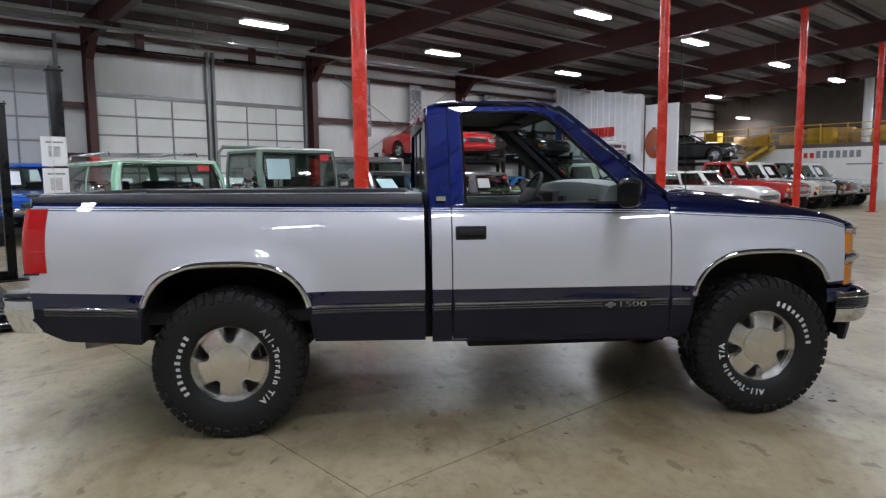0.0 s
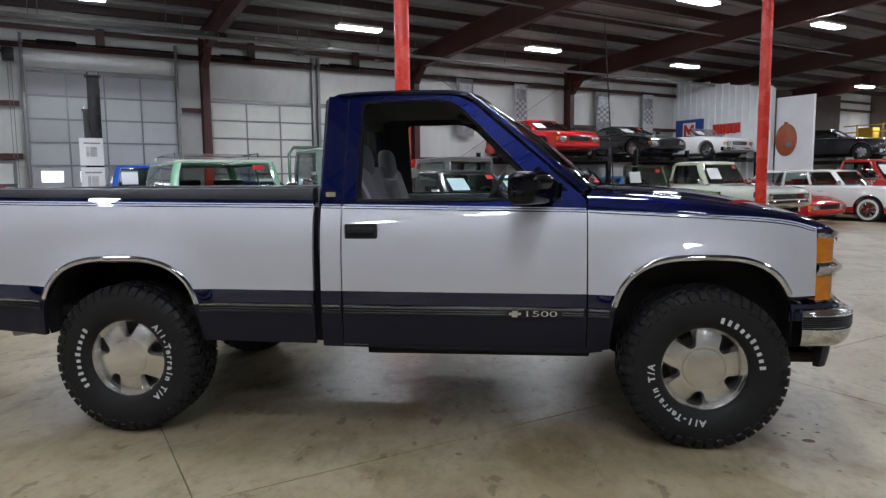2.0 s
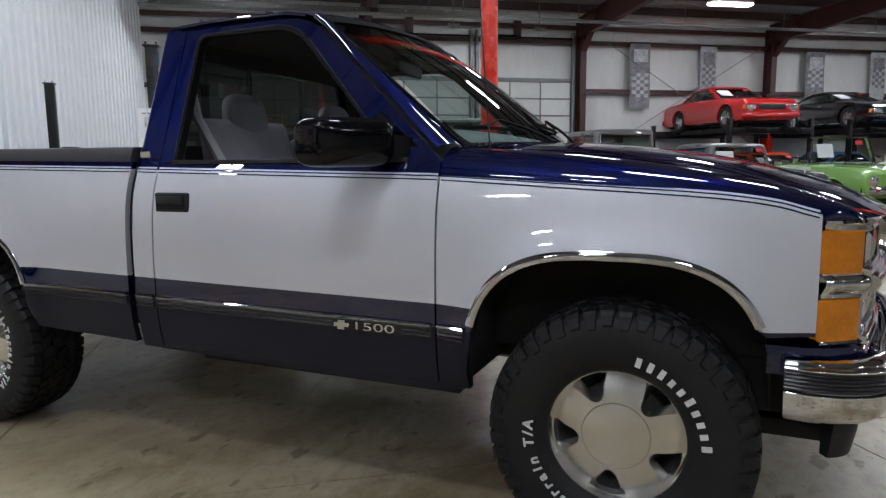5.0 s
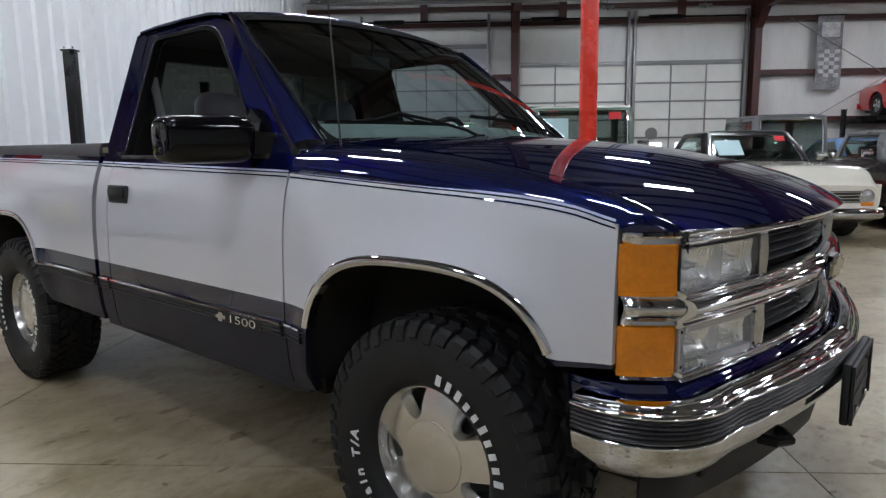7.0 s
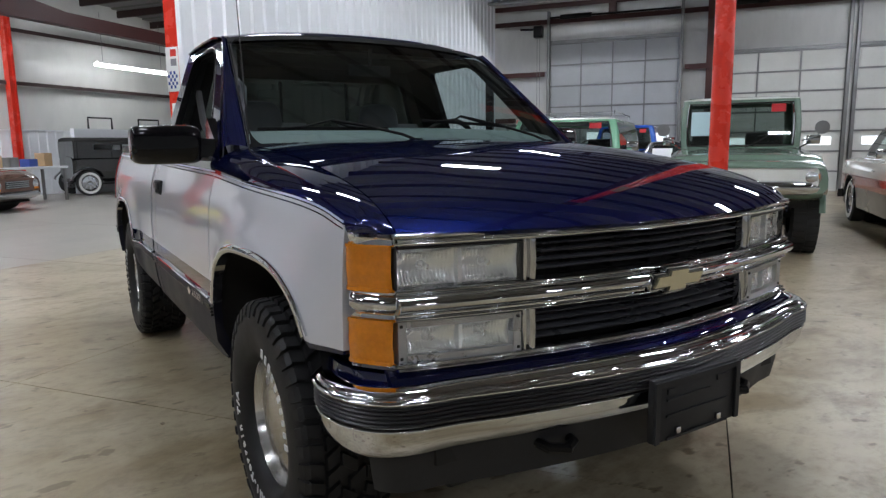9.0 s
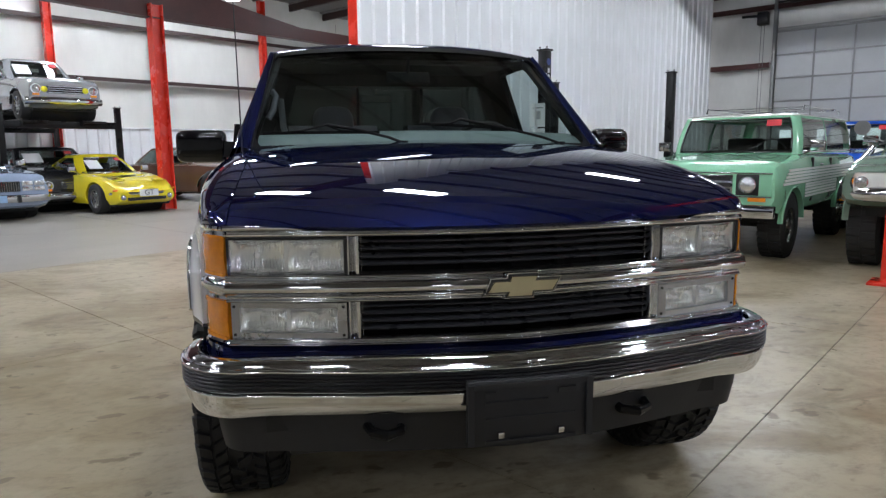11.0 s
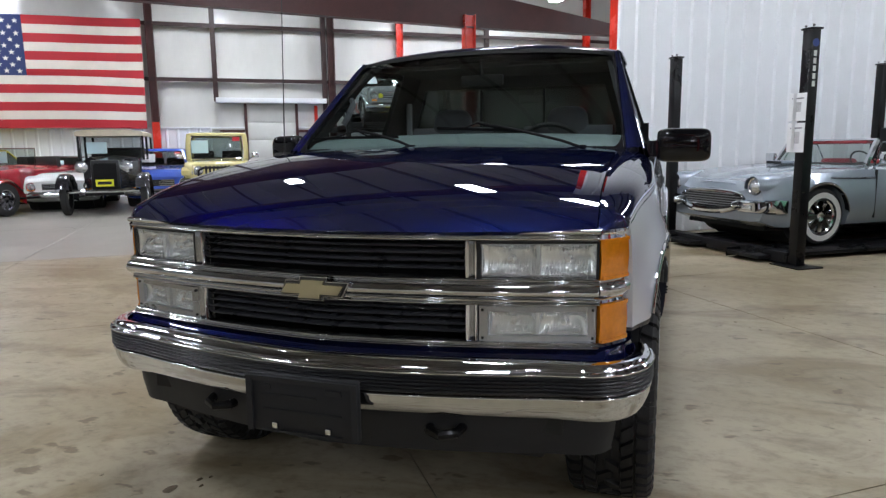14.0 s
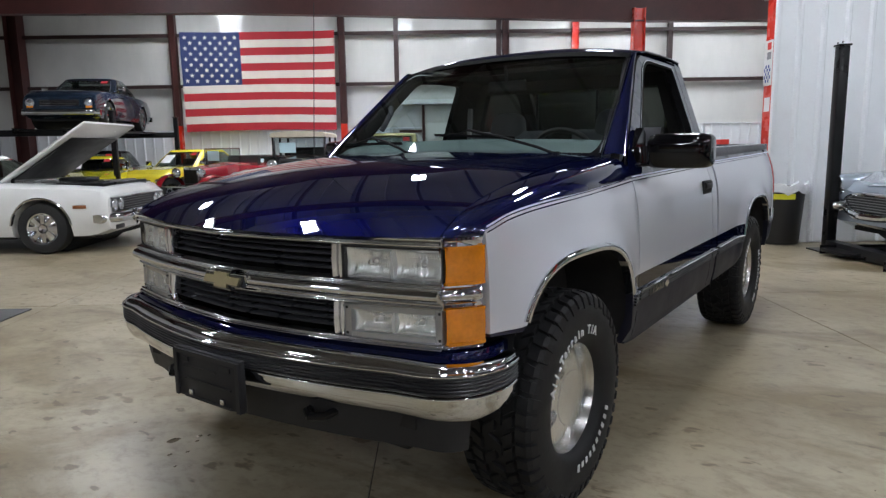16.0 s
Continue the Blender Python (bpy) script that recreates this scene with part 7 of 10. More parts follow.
def blot(bm, x, y, r, n=18, seed=0.0):
    ring = [bm.verts.new((x + r * (1 + 0.35 * noise.noise((math.cos(a) * 1.3 + seed, math.sin(a) * 1.3, seed))) * math.cos(a) * 1.5, y + r * (1 + 0.35 * noise.noise((math.sin(a) * 1.3, math.cos(a) * 1.3, seed + 3))) * math.sin(a), 0.0)) for a in np.linspace(0, 2 * math.pi, n, endpoint=False)]
    rim = [bm.verts.new((x + (v.co.x - x) * 1.12, y + (v.co.y - y) * 1.12, -0.0012)) for v in ring]
    bm.faces.new(ring)
    for i in range(n):
        j = (i + 1) % n
        bm.faces.new((ring[i], rim[i], rim[j], ring[j]))


pd = thing("puddle", pose(3.555, -0.80, 0.0340), "few drops of water on the concrete floor", "puddle")
for i, (x, y, r) in enumerate(((0.0, 0.0, 0.020), (-0.10, 0.06, 0.009), (-0.13, 0.09, 0.006), (-0.06, 0.10, 0.007), (0.09, 0.12, 0.007), (0.03, 0.16, 0.006), (0.14, 0.24, 0.005))):
    bm = bmesh.new()
    blot(bm, x, y, r, seed=1.7 * i)
    part("drop", bm, WET, pd, smooth=40)
sp = thing("floor_spots", pose(0, 0, 0.0334), "small dark spots and chips on the concrete", "floor spots", kind="stuff")
bm = bmesh.new()
for i in range(150):
    x, y = -1.5 + 8.5 * noise.random(), -4.6 + 8.2 * noise.random()
    blot(bm, x, y, 0.003 + 0.010 * noise.random() ** 3, 8, i * 0.37)
part("spot", bm, SPOT, sp, smooth=0)

# ---- the pickup truck: x forward from the rear axle, y to its left ----
BLUE = material("deep_blue_metallic_paint", (0.0042, 0.0078, 0.052), 0.36, metal=0.75, spec=0.0, edge=(0.030, 0.045, 0.17), vary=0.05, scale=3, grain=900, coat=1.0, rough_vary=0.03)
SILVER = material("silver_metallic_paint", (0.61, 0.62, 0.675), 0.50, metal=0.40, vary=0.025, scale=2, grain=900, coat=1.0, rough_vary=0.03)
for gloss in (SILVER, BLUE):
    gloss.node_tree.nodes["Principled BSDF"].inputs["Coat IOR"].default_value = 1.72
    gloss.node_tree.nodes["Principled BSDF"].inputs["Coat Roughness"].default_value = 0.012
LOWER = material("dark_lower_paint", (0.008, 0.0086, 0.019), 0.5, vary=0.12, scale=5, spec=0.35)
PINSTRIPE = material("pinstripe", (0.55, 0.58, 0.75), 0.35, vary=0.05)
GAP = material("shut_line", (0.004, 0.004, 0.005), 0.9, vary=0)
RUB = material("black_rub_strip", (0.010, 0.010, 0.012), 0.38, vary=0.1, scale=6)
RAIL_CAP = material("grey_black_rail_cap", (0.035, 0.036, 0.042), 0.45, vary=0.12, scale=6, bump=0.08)
PLASTIC = material("black_plastic_part", (0.018, 0.0184, 0.021), 0.55, spec=0.35, vary=0.15, scale=6, bump=0.05)
MIRROR_BLACK = material("gloss_black", (0.003, 0.003, 0.004), 0.05, vary=0.05, spec=0.4, rough_vary=0.02)
UNDER = material("underbody_black", (0.014, 0.0135, 0.013), 0.85, vary=0.3, scale=6)
SEAL = material("rubber_seal", (0.007, 0.007, 0.0075), 0.8, spec=0.08, vary=0.1, scale=6)
CLOTH = material("grey_seat_cloth", (0.15, 0.148, 0.165), 0.9, vary=0.15, scale=8, grain=150, bump=0.3)
DASH = material("grey_dashboard", (0.20, 0.245, 0.24), 0.6, vary=0.1, scale=6, bump=0.1)
TRIM_DARK = material("dark_interior_trim", (0.02, 0.019, 0.018), 0.75, vary=0.15, scale=6)
HEADLINER = material("headliner", (0.055, 0.05, 0.045), 0.9, vary=0.1, scale=6)
AMBER = material("amber_lens", (0.62, 0.20, 0.006), 0.10, vary=0.22, scale=14, grain=90, coat=0.6, bump=0.1)
REFLECTOR = material("lamp_reflector", (0.95, 0.96, 0.97), 0.13, metal=0.74, vary=0.10, scale=18, grain=60, bump=0.2, rough_vary=0.05)
SATIN = material("satin_lamp_bezel", (0.42, 0.43, 0.45), 0.3, metal=0.8, vary=0.08)
GRILLE_GREY = material("dark_grille_plastic", (0.058, 0.059, 0.066), 0.32, vary=0.1, scale=8)
WHITE_LETTER = material("white_tyre_lettering", (0.62, 0.63, 0.64), 0.6, vary=0.06, scale=20)
GOLD = material("pale_gold_emblem", (0.58, 0.53, 0.36), 0.22, metal=0.7, vary=0.06)
MACHINED = material("machined_alloy", (0.72, 0.715, 0.70), 0.25, metal=1.0, vary=0.04, scale=6, grain=80, rough_vary=0.0)
MACHINED.node_tree.nodes["Principled BSDF"].inputs["Anisotropic"].default_value = 0.8
MACHINED.node_tree.nodes["Principled BSDF"].inputs["Anisotropic Rotation"].default_value = 0.25
turned = MACHINED.node_tree.nodes.new("ShaderNodeTangent")
turned.direction_type, turned.axis = "RADIAL", "Y"
MACHINED.node_tree.links.new(turned.outputs[0], MACHINED.node_tree.nodes["Principled BSDF"].inputs["Tangent"])
CAST = material("cast_alloy_grey", (0.26, 0.26, 0.255), 0.45, metal=0.7, vary=0.2, scale=10)


def glass(name, tint, rough=0.0):
    m = bpy.data.materials.new(name)
    m.use_nodes = True
    n, l = m.node_tree.nodes, m.node_tree.links
    n.remove(n["Principled BSDF"])
    tr = n.new("ShaderNodeBsdfTransparent")
    tr.inputs[0].default_value = (*tint, 1)
    gl = n.new("ShaderNodeBsdfGlossy")
    gl.inputs["Roughness"].default_value = rough
    lw = n.new("ShaderNodeLayerWeight")
    lw.inputs[0].default_value = 0.5
    pw = n.new("ShaderNodeMath")
    pw.operation = "POWER"
    pw.inputs[1].default_value = 5.5
    l.new(lw.outputs["Facing"], pw.inputs[0])
    fr = n.new("ShaderNodeMath")
    fr.operation = "MULTIPLY_ADD"
    fr.inputs[1].default_value = 0.93
    fr.inputs[2].default_value = 0.072
    l.new(pw.outputs[0], fr.inputs[0])
    mx = n.new("ShaderNodeMixShader")
    l.new(fr.outputs[0], mx.inputs[0])
    l.new(tr.outputs[0], mx.inputs[1])
    l.new(gl.outputs[0], mx.inputs[2])
    l.new(mx.outputs[0], n["Material Output"].inputs[0])
    return m


SCREEN_GLASS = glass("windscreen_glass", (0.40, 0.48, 0.465))
PRIVACY_GLASS = glass("tinted_rear_glass", (0.045, 0.05, 0.043))
LENS = glass("clear_lamp_lens", (0.97, 0.98, 0.98), 0.05)
FLUTE = material("lamp_flute", (0.85, 0.86, 0.87), 0.12, metal=0.4, vary=0.1, scale=40, alpha=0.55)


def lerp(t, table):
    """Piecewise linear value of t in a table of pairs."""
    if t <= table[0][0]:
        return table[0][1]
    for (a, va), (b, vb) in zip(table, table[1:]):
        if t <= b:
            return va + (vb - va) * (t - a) / (b - a)
    return table[-1][1]


def curve_through(table, degree):
    """A smooth polynomial through a table of pairs."""
    fitted = np.poly1d(np.polyfit([p[0] - 3 for p in table], [p[1] for p in table], degree))
    return lambda x: float(fitted(x - 3))


def smooth_table(t, table):
    e = 0.03
    return (lerp(t - 2 * e, table) + lerp(t - e, table) + lerp(t, table) + lerp(t + e, table) + lerp(t + 2 * e, table)) / 5


SIDE = ((0.46, 0.925), (0.52, 0.948), (0.58, 0.963), (0.70, 0.973), (0.80, 0.974), (0.95, 0.973), (1.08, 0.964), (1.15, 0.954), (1.215, 0.932),
        (1.25, 0.917), (1.30, 0.897), (1.80, 0.722), (1.85, 0.700))
PAINT_UP = ((-1.0, 1.274), (1.05, 1.243), (2.4, 1.215), (2.8, 1.192), (3.12, 1.174), (3.3, 1.160), (3.42, 1.140), (3.48, 1.124), (3.512, 1.100))
PAINT_LOW = ((-1.0, 0.845), (-0.42, 0.829), (1.05, 0.815), (2.41, 0.806), (3.4, 0.795))
STRIP = ((-1.0, 0.760), (-0.42, 0.747), (1.05, 0.735), (2.5, 0.728))
HOOD_EDGE = ((2.40, 1.312), (2.6, 1.302), (2.8, 1.286), (3.0, 1.262), (3.2, 1.230), (3.35, 1.202), (3.48, 1.168), (3.57, 1.132), (3.612, 1.108), (3.630, 1.096))
HOOD_MID = ((2.40, 1.345), (2.6, 1.338), (2.8, 1.326), (3.0, 1.308), (3.2, 1.280), (3.35, 1.250), (3.5, 1.212), (3.6, 1.180), (3.70, 1.140), (3.76, 1.110), (3.786, 1.094))
HOOD_Y = ((2.4, 0.785), (3.0, 0.785), (3.4, 0.792), (3.635, 0.805))
hood_edge = curve_through(HOOD_EDGE, 6)
hood_mid = curve_through(HOOD_MID, 6)
ARCHES = ((0.015, 0.432, 0.972), (2.968, 0.428, 0.982))


def arch_z(x):
    """Height of the wheel opening's edge, or nothing."""
    for c, w, top in ARCHES:
        d = abs(x - c) / w
        if d < 1:
            return 0.56 + (top - 0.56) * (1 - d ** 2.9) ** (1 / 2.9)
    return None


def side_y(x, z):
    y = smooth_table(z, SIDE) if z < 1.3 else lerp(z, SIDE)
    if x > 2.8:
        y -= 0.072 * min(1.4, (x - 2.8) / 0.68) ** 2 * (1 if z < 1.3 else 0)
    if x < -0.4:
        y -= 0.035 * ((-0.4 - x) / 0.55) ** 2
    best = 9.0
    for c, w, top in ARCHES:
        dx, dz = abs(x - c), z - 0.56
        if dz > 0 and dx < 0.75:
            k = ((dx / w) ** 2.9 + (dz / (top - 0.56)) ** 2.9) ** (1 / 2.9)
            best = min(best, abs(k - 1.0) * 0.42)
    if z < 1.2:
        y += 0.024 * math.exp(-(best / 0.075) ** 2)
    return y


def side_strip(name, x0, x1, zlo, rows, mats, sg, parent, step=0.022, turn_in=0.03):
    """A body panel between x0 and x1; rows is a list of (z function, material index of the band below it)."""
    bm = bmesh.new()
    xs = [x0] + [x for x in np.arange(math.ceil(x0 / step) * step, x1, step) if x0 + 0.004 < x < x1 - 0.004] + [x1]
    for c, w, top in ARCHES:
        for e in (c - w + 0.0015, c - w + 0.008, c + w - 0.008, c + w - 0.0015):
            if x0 < e < x1:
                xs.append(e)
    xs = sorted(xs)
    cols = []
    for x in xs:
        lo = zlo(x)
        a = arch_z(x)
        if a is not None:
            lo = max(lo, a)
        col = []
        prev = lo
        pts = [(lo, 0)]
        for f, mi, n in rows:
            top = max(f(x), lo)
            for k in range(1, n + 1):
                pts.append((prev + (top - prev) * k / n, mi))
            prev = top
        for z, mi in pts:
            col.append((bm.verts.new((x, sg * side_y(x, z), z)), mi))
        # hem turned inwards along the lower edge
        hem = bm.verts.new((x, sg * (side_y(x, lo) - turn_in), lo))
        cols.append((hem, col))
    for (h0, c0), (h1, c1) in zip(cols, cols[1:]):
        for k in range(len(c0) - 1):
            q = [c0[k][0], c1[k][0], c1[k + 1][0], c0[k + 1][0]]
            bm.faces.new(q).material_index = c0[k + 1][1]
        bm.faces.new((h0, h1, c1[0][0], c0[0][0])).material_index = c0[1][1]
    # hems at both ends
    for h, c in (cols[0], cols[-1]):
        prev = None
        for vtx, mi in c:
            inner = bm.verts.new(vtx.co + Vector((0, -sg * 0.025, 0)))
            if prev:
                bm.faces.new((prev[0], vtx, inner, prev[1])).material_index = mi
            prev = (vtx, inner)
    bmesh.ops.remove_doubles(bm, verts=bm.verts, dist=0.0004)
    return part(name, bm, mats, parent, smooth=38)


pk = thing("pickup_truck", pose(0, 0, 0), "two-tone deep blue and silver pickup truck, shiny, parked on concrete", "pickup truck")
PAINTS = [LOWER, BLUE, SILVER]
upline = lambda x: smooth_table(x, PAINT_UP)
lowline = lambda x: lerp(x, PAINT_LOW)
strip = lambda x: lerp(x, STRIP)


def bed_low(x):
    return lerp(x, ((-0.96, 0.70), (-0.90, 0.63), (-0.80, 0.585), (-0.44, 0.566), (0.44, 0.548), (1.05, 0.536)))


def cab_low(x):
    return lerp(x, ((1.09, 0.533), (2.4, 0.512), (2.55, 0.53)))


def fender_low(x):
    return lerp(x, ((2.42, 0.515), (2.56, 0.53), (2.9, 0.6), (3.36, 0.78), (3.506, 0.785)))


def arch_path(c, w, top, z_from, n=36, x_from=None, off=0.0):
    """Points (x, z) along a wheel opening."""
    out = []
    for i in range(n + 1):
        a = math.pi * i / n
        cx, cz = math.cos(a), math.sin(a)
        x = c - (w + off) * math.copysign(abs(cx) ** (2 / 2.9), cx)
        z = 0.56 + (top + off - 0.56) * abs(cz) ** (2 / 2.9)
        out.append((x, z))
    return [p for p in out if p[1] >= z_from(p[0])]


for sg in (-1, 1):
    # bed side, cab corner, door, fender
    bed = side_strip("bed_side", -0.965, 1.052, bed_low, [(strip, 0, 3), (lowline, 1, 2), (upline, 2, 9), (lambda x: upline(x) + 0.03, 1, 2)], PAINTS, sg, pk)
    corner = side_strip("cab_corner", 1.092, 1.197, cab_low, [(strip, 0, 3), (lowline, 1, 2), (upline, 2, 9), (lambda x: 1.26, 1, 2), (lambda x: 1.812, 1, 14)], PAINTS, sg, pk)
    door = side_strip("cab_door", 1.204, 2.418, lambda x: 0.535, [(strip, 0, 3), (lowline, 1, 2), (upline, 2, 10), (lambda x: 1.262, 1, 3)], PAINTS, sg, pk)
    sill = side_strip("rocker_panel", 1.092, 2.50, lambda x: cab_low(x) - 0.01, [(lambda x: 0.545 - 0.012, 0, 2)], PAINTS, sg, pk)
    fend = side_strip("fender", 2.425, 3.506, fender_low, [(strip, 0, 3), (lowline, 1, 2), (upline, 2, 9)], PAINTS, sg, pk)

    # fender top: from the paint line over to the edge of the hood
    bm = bmesh.new()
    grid = []
    for i in range(47):
        p = i / 46
        row = []
        for k in range(13):
            t = k / 12
            x = 2.425 + (3.512 + 0.116 * t ** 1.1 - 2.425) * (1 - (1 - p) ** 1.25)
            zp, ys = upline(min(x, 3.512)), side_y(min(x, 3.512), upline(min(x, 3.512)))
            zh = hood_edge(x)
            yh = lerp(x, HOOD_Y)
            a = t * math.pi / 2
            y = yh + (ys - yh) * (math.cos(a) * (1 - 0.35 * p ** 6) + (1 - t) * 0.35 * p ** 6)
            z = zp + (zh - zp) * math.sin(a) ** 1.0
            roll = max(0.0, (p - 0.945) / 0.055)
            row.append(bm.verts.new((x + 0.008 * roll, sg * y, z - 0.020 * roll ** 2.4)))
        grid.append(row)
    for i in range(46):
        for k in range(12):
            bm.faces.new((grid[i][k], grid[i + 1][k], grid[i + 1][k + 1], grid[i][k + 1]))
    for i in range(46):
        a, b = grid[i][12], grid[i + 1][12]
        bm.faces.new((a, b, bm.verts.new(b.co - Vector((0, 0, 0.03))), bm.verts.new(a.co - Vector((0, 0, 0.03)))))
    for k in range(12):
        a, b = grid[46][k], grid[46][k + 1]
        bm.faces.new((a, b, bm.verts.new((b.co.x - 0.012, b.co.y * 0.992, 1.072)), bm.verts.new((a.co.x - 0.012, a.co.y * 0.992, 1.072))))
    part("fender_top", bm, BLUE, pk, smooth=50)

    # pinstripes on the paint line
    for off, hgt, mt in ((0.004, 0.006, PINSTRIPE), (-0.012, 0.004, BLUE)):
        for a, b in ((-0.955, 1.05), (1.095, 1.195), (1.207, 2.416), (2.428, 3.50)):
            bm = bmesh.new()
            n = max(3, int((b - a) / 0.03))
            prev = None
            for i in range(n + 1):
                x = a + (b - a) * i / n
                z = upline(x) + off
                lo = bm.verts.new((x, sg * (side_y(x, z) + 0.0012), z))
                hi = bm.verts.new((x, sg * (side_y(x, z + hgt) + 0.0012), z + hgt))
                if prev:
                    bm.faces.new((prev[0], lo, hi, prev[1]))
                prev = (lo, hi)
            part("pinstripe", bm, mt, pk, smooth=60)

    # chrome strip and ribbed rub moulding
    for a, b in ((-0.90, -0.425), (0.455, 1.045), (1.10, 1.19), (1.212, 2.405), (2.43, 2.525)):
        for off, hgt, out, mt, nm in ((0.0, 0.012, 0.014, CHROME, "chrome_strip"), (-0.012, 0.010, 0.011, RUB, "moulding_rib"), (-0.0245, 0.010, 0.011, RUB, "moulding_rib"),
                                      (-0.037, 0.010, 0.010, RUB, "moulding_rib")):
            bm = bmesh.new()
            n = max(2, int((b - a) / 0.06))
            rings = []
            for i in range(n + 1):
                x = a + (b - a) * i / n
                z = strip(x) + off
                y = side_y(x, z)
                rings.append([(x, sg * (y - 0.003), z), (x, sg * (y + out * 0.8), z + 0.001), (x, sg * (y + out), z + hgt * 0.5), (x, sg * (y + out * 0.8), z + hgt - 0.001), (x, sg * (y - 0.003), z + hgt)])
            loft(bm, rings)
            part(nm, bm, mt, pk, smooth=50)

    # chrome lips round the wheel openings
    for c, w, top in ARCHES:
        zf = (lambda x: (strip(x) if x < 2 else (0.735 if x < 2.9 else 0.79)))
        bm = bmesh.new()
        rings = []
        for x, z in arch_path(c, w, top, zf, 60):
            y = side_y(x, z + 0.004)
            dx, dz = (x - c) / w, (z - 0.56) / (top - 0.56)
            d = Vector((math.copysign(abs(dx) ** 1.9, dx), 0, abs(dz) ** 1.9)).normalized()
            p = Vector((x, 0, z))
            rings.append([(p + d * a + Vector((0, sg * (y + o), 0))) for a, o in ((-0.005, -0.03), (-0.006, 0.004), (0.002, 0.010), (0.012, 0.009), (0.021, 0.003), (0.021, -0.002))])
        loft(bm, rings)
        part("wheel_lip", bm, CHROME, pk, smooth=50)
        # inner wheel house
        bm = bmesh.new()
        prev = None
        for x, z in arch_path(c, w + 0.01, top + 0.01, lambda x: 0.50, 30):
            y = side_y(x, z)
            a, b = bm.verts.new((x, sg * (y - 0.028), z)), bm.verts.new((x, sg * 0.42, z))
            if prev:
                bm.faces.new((prev[0], a, b, prev[1]))
            prev = (a, b)
        wl_ = part("wheel_house", bm, UNDER, pk, smooth=50)
        part("inner_wall", boxes((c - w - 0.01, c + w + 0.01, *sorted((sg * 0.40, sg * 0.42)), 0.55, top + 0.02)), UNDER, wl_, smooth=0)

    # door handle
    h = part("door_handle", boxes((1.219, 1.387, *sorted((sg * 0.950, sg * 0.967)), 1.077, 1.153), bevel=0.008), PLASTIC, door)
    part("handle_recess", boxes((1.232, 1.374, *sorted((sg * 0.9675, sg * 0.969)), 1.088, 1.143)), GAP, h)
    part("handle_paddle", boxes((1.236, 1.37, *sorted((sg * 0.9695, sg * 0.976)), 1.108, 1.139), bevel=0.004), PLASTIC, h)

    # shut line filler behind the panels, tucked inside
    part("shut_face", boxes((1.03, 2.46, *sorted((sg * 0.86, sg * 0.90)), 0.54, 1.235)), GAP, pk, smooth=0)
    part("bed_inner_side", boxes((-0.93, 1.04, *sorted((sg * 0.80, sg * 0.84)), 0.98, 1.28)), RAIL_CAP, pk, smooth=0)

    # bed rail cap
    bm = bmesh.new()
    rings = []
    for i in range(22):
        x = -0.965 + (1.045 + 0.965) * i / 21
        z0 = upline(x) + 0.030
        y = side_y(x, z0)
        zt = 1.345 - 0.012 * (x + 0.96) / 2
        rings.append([(x, sg * (y + 0.002), z0), (x, sg * (y + 0.002), z0 + 0.02), (x, sg * (y - 0.012), zt - 0.004), (x, sg * (y - 0.03), zt), (x, sg * (y - 0.09), zt), (x, sg * (y - 0.10), zt - 0.01), (x, sg * (y - 0.10), z0 - 0.02), (x, sg * (y - 0.02), z0 - 0.02)])
    loft(bm, rings)
    part("rail_cap", bm, RAIL_CAP, pk, "dark grey moulded bed rail cap", smooth=40)
    part("rail_badge", boxes((0.93, 1.0, *sorted((sg * 0.887, sg * 0.893)), 1.318, 1.326)), ALLOY, pk, smooth=0)

    # tail lamp wrapped round the rear corner
    bm = bmesh.new()
    rings = []
    for x, d in ((-0.872, -0.004), (-0.876, 0.004), (-0.93, 0.006), (-0.965, 0.004), (-0.988, -0.006), (-1.002, -0.024), (-1.008, -0.05), (-1.008, -0.10)):
        rings.append([(x - 0.006 * math.sin(math.pi * (z - 0.945) / 0.325), sg * (side_y(max(x, -0.965), z) + d), z) for z in np.linspace(0.945, 1.270, 9)])
    loft(bm, rings, closed=False, caps=False)
    tl = part("tail_lamp", bm, TAIL_RED, pk, "red wrap-round tail lamp", smooth=50)
    for z in (1.055, 1.165):
        bm = bmesh.new()
        loft(bm, [[(x, sg * (side_y(max(x, -0.965), z) + d + o), z + u) for o, u in ((0.0, -0.003), (0.003, 0.0), (0.0, 0.003))] for x, d in ((-0.88, 0.004), (-0.93, 0.006), (-0.972, 0.003), (-0.995, -0.012))])
        part("lens_rib", bm, TAIL_RED, tl, smooth=40)
    part("lamp_bezel", boxes((-0.990, -0.868, *sorted((sg * 0.86, sg * (side_y(-0.93, 0.94) + 0.002))), 0.934, 0.944)), BLACK_TRIM, tl)

    # front lamps
    for z0, z1, nm in ((0.955, 1.068, "u"), (0.771, 0.881, "l")):
        bm = bmesh.new()
        rings = []
        for x, y in ((3.495, 0.862), (3.508, 0.880), (3.522, 0.880), (3.55, 0.864), (3.585, 0.840), (3.612, 0.818), (3.616, 0.811), (3.60, 0.800)):
            rings.append([(x, sg * y, z0), (x, sg * (y + 0.003), (z0 + z1) / 2), (x, sg * y, z1)])
        loft(bm, rings, closed=False, caps=False)
        am = part("marker_lamp", bm, AMBER, pk, "amber corner marker lamp", smooth=50)
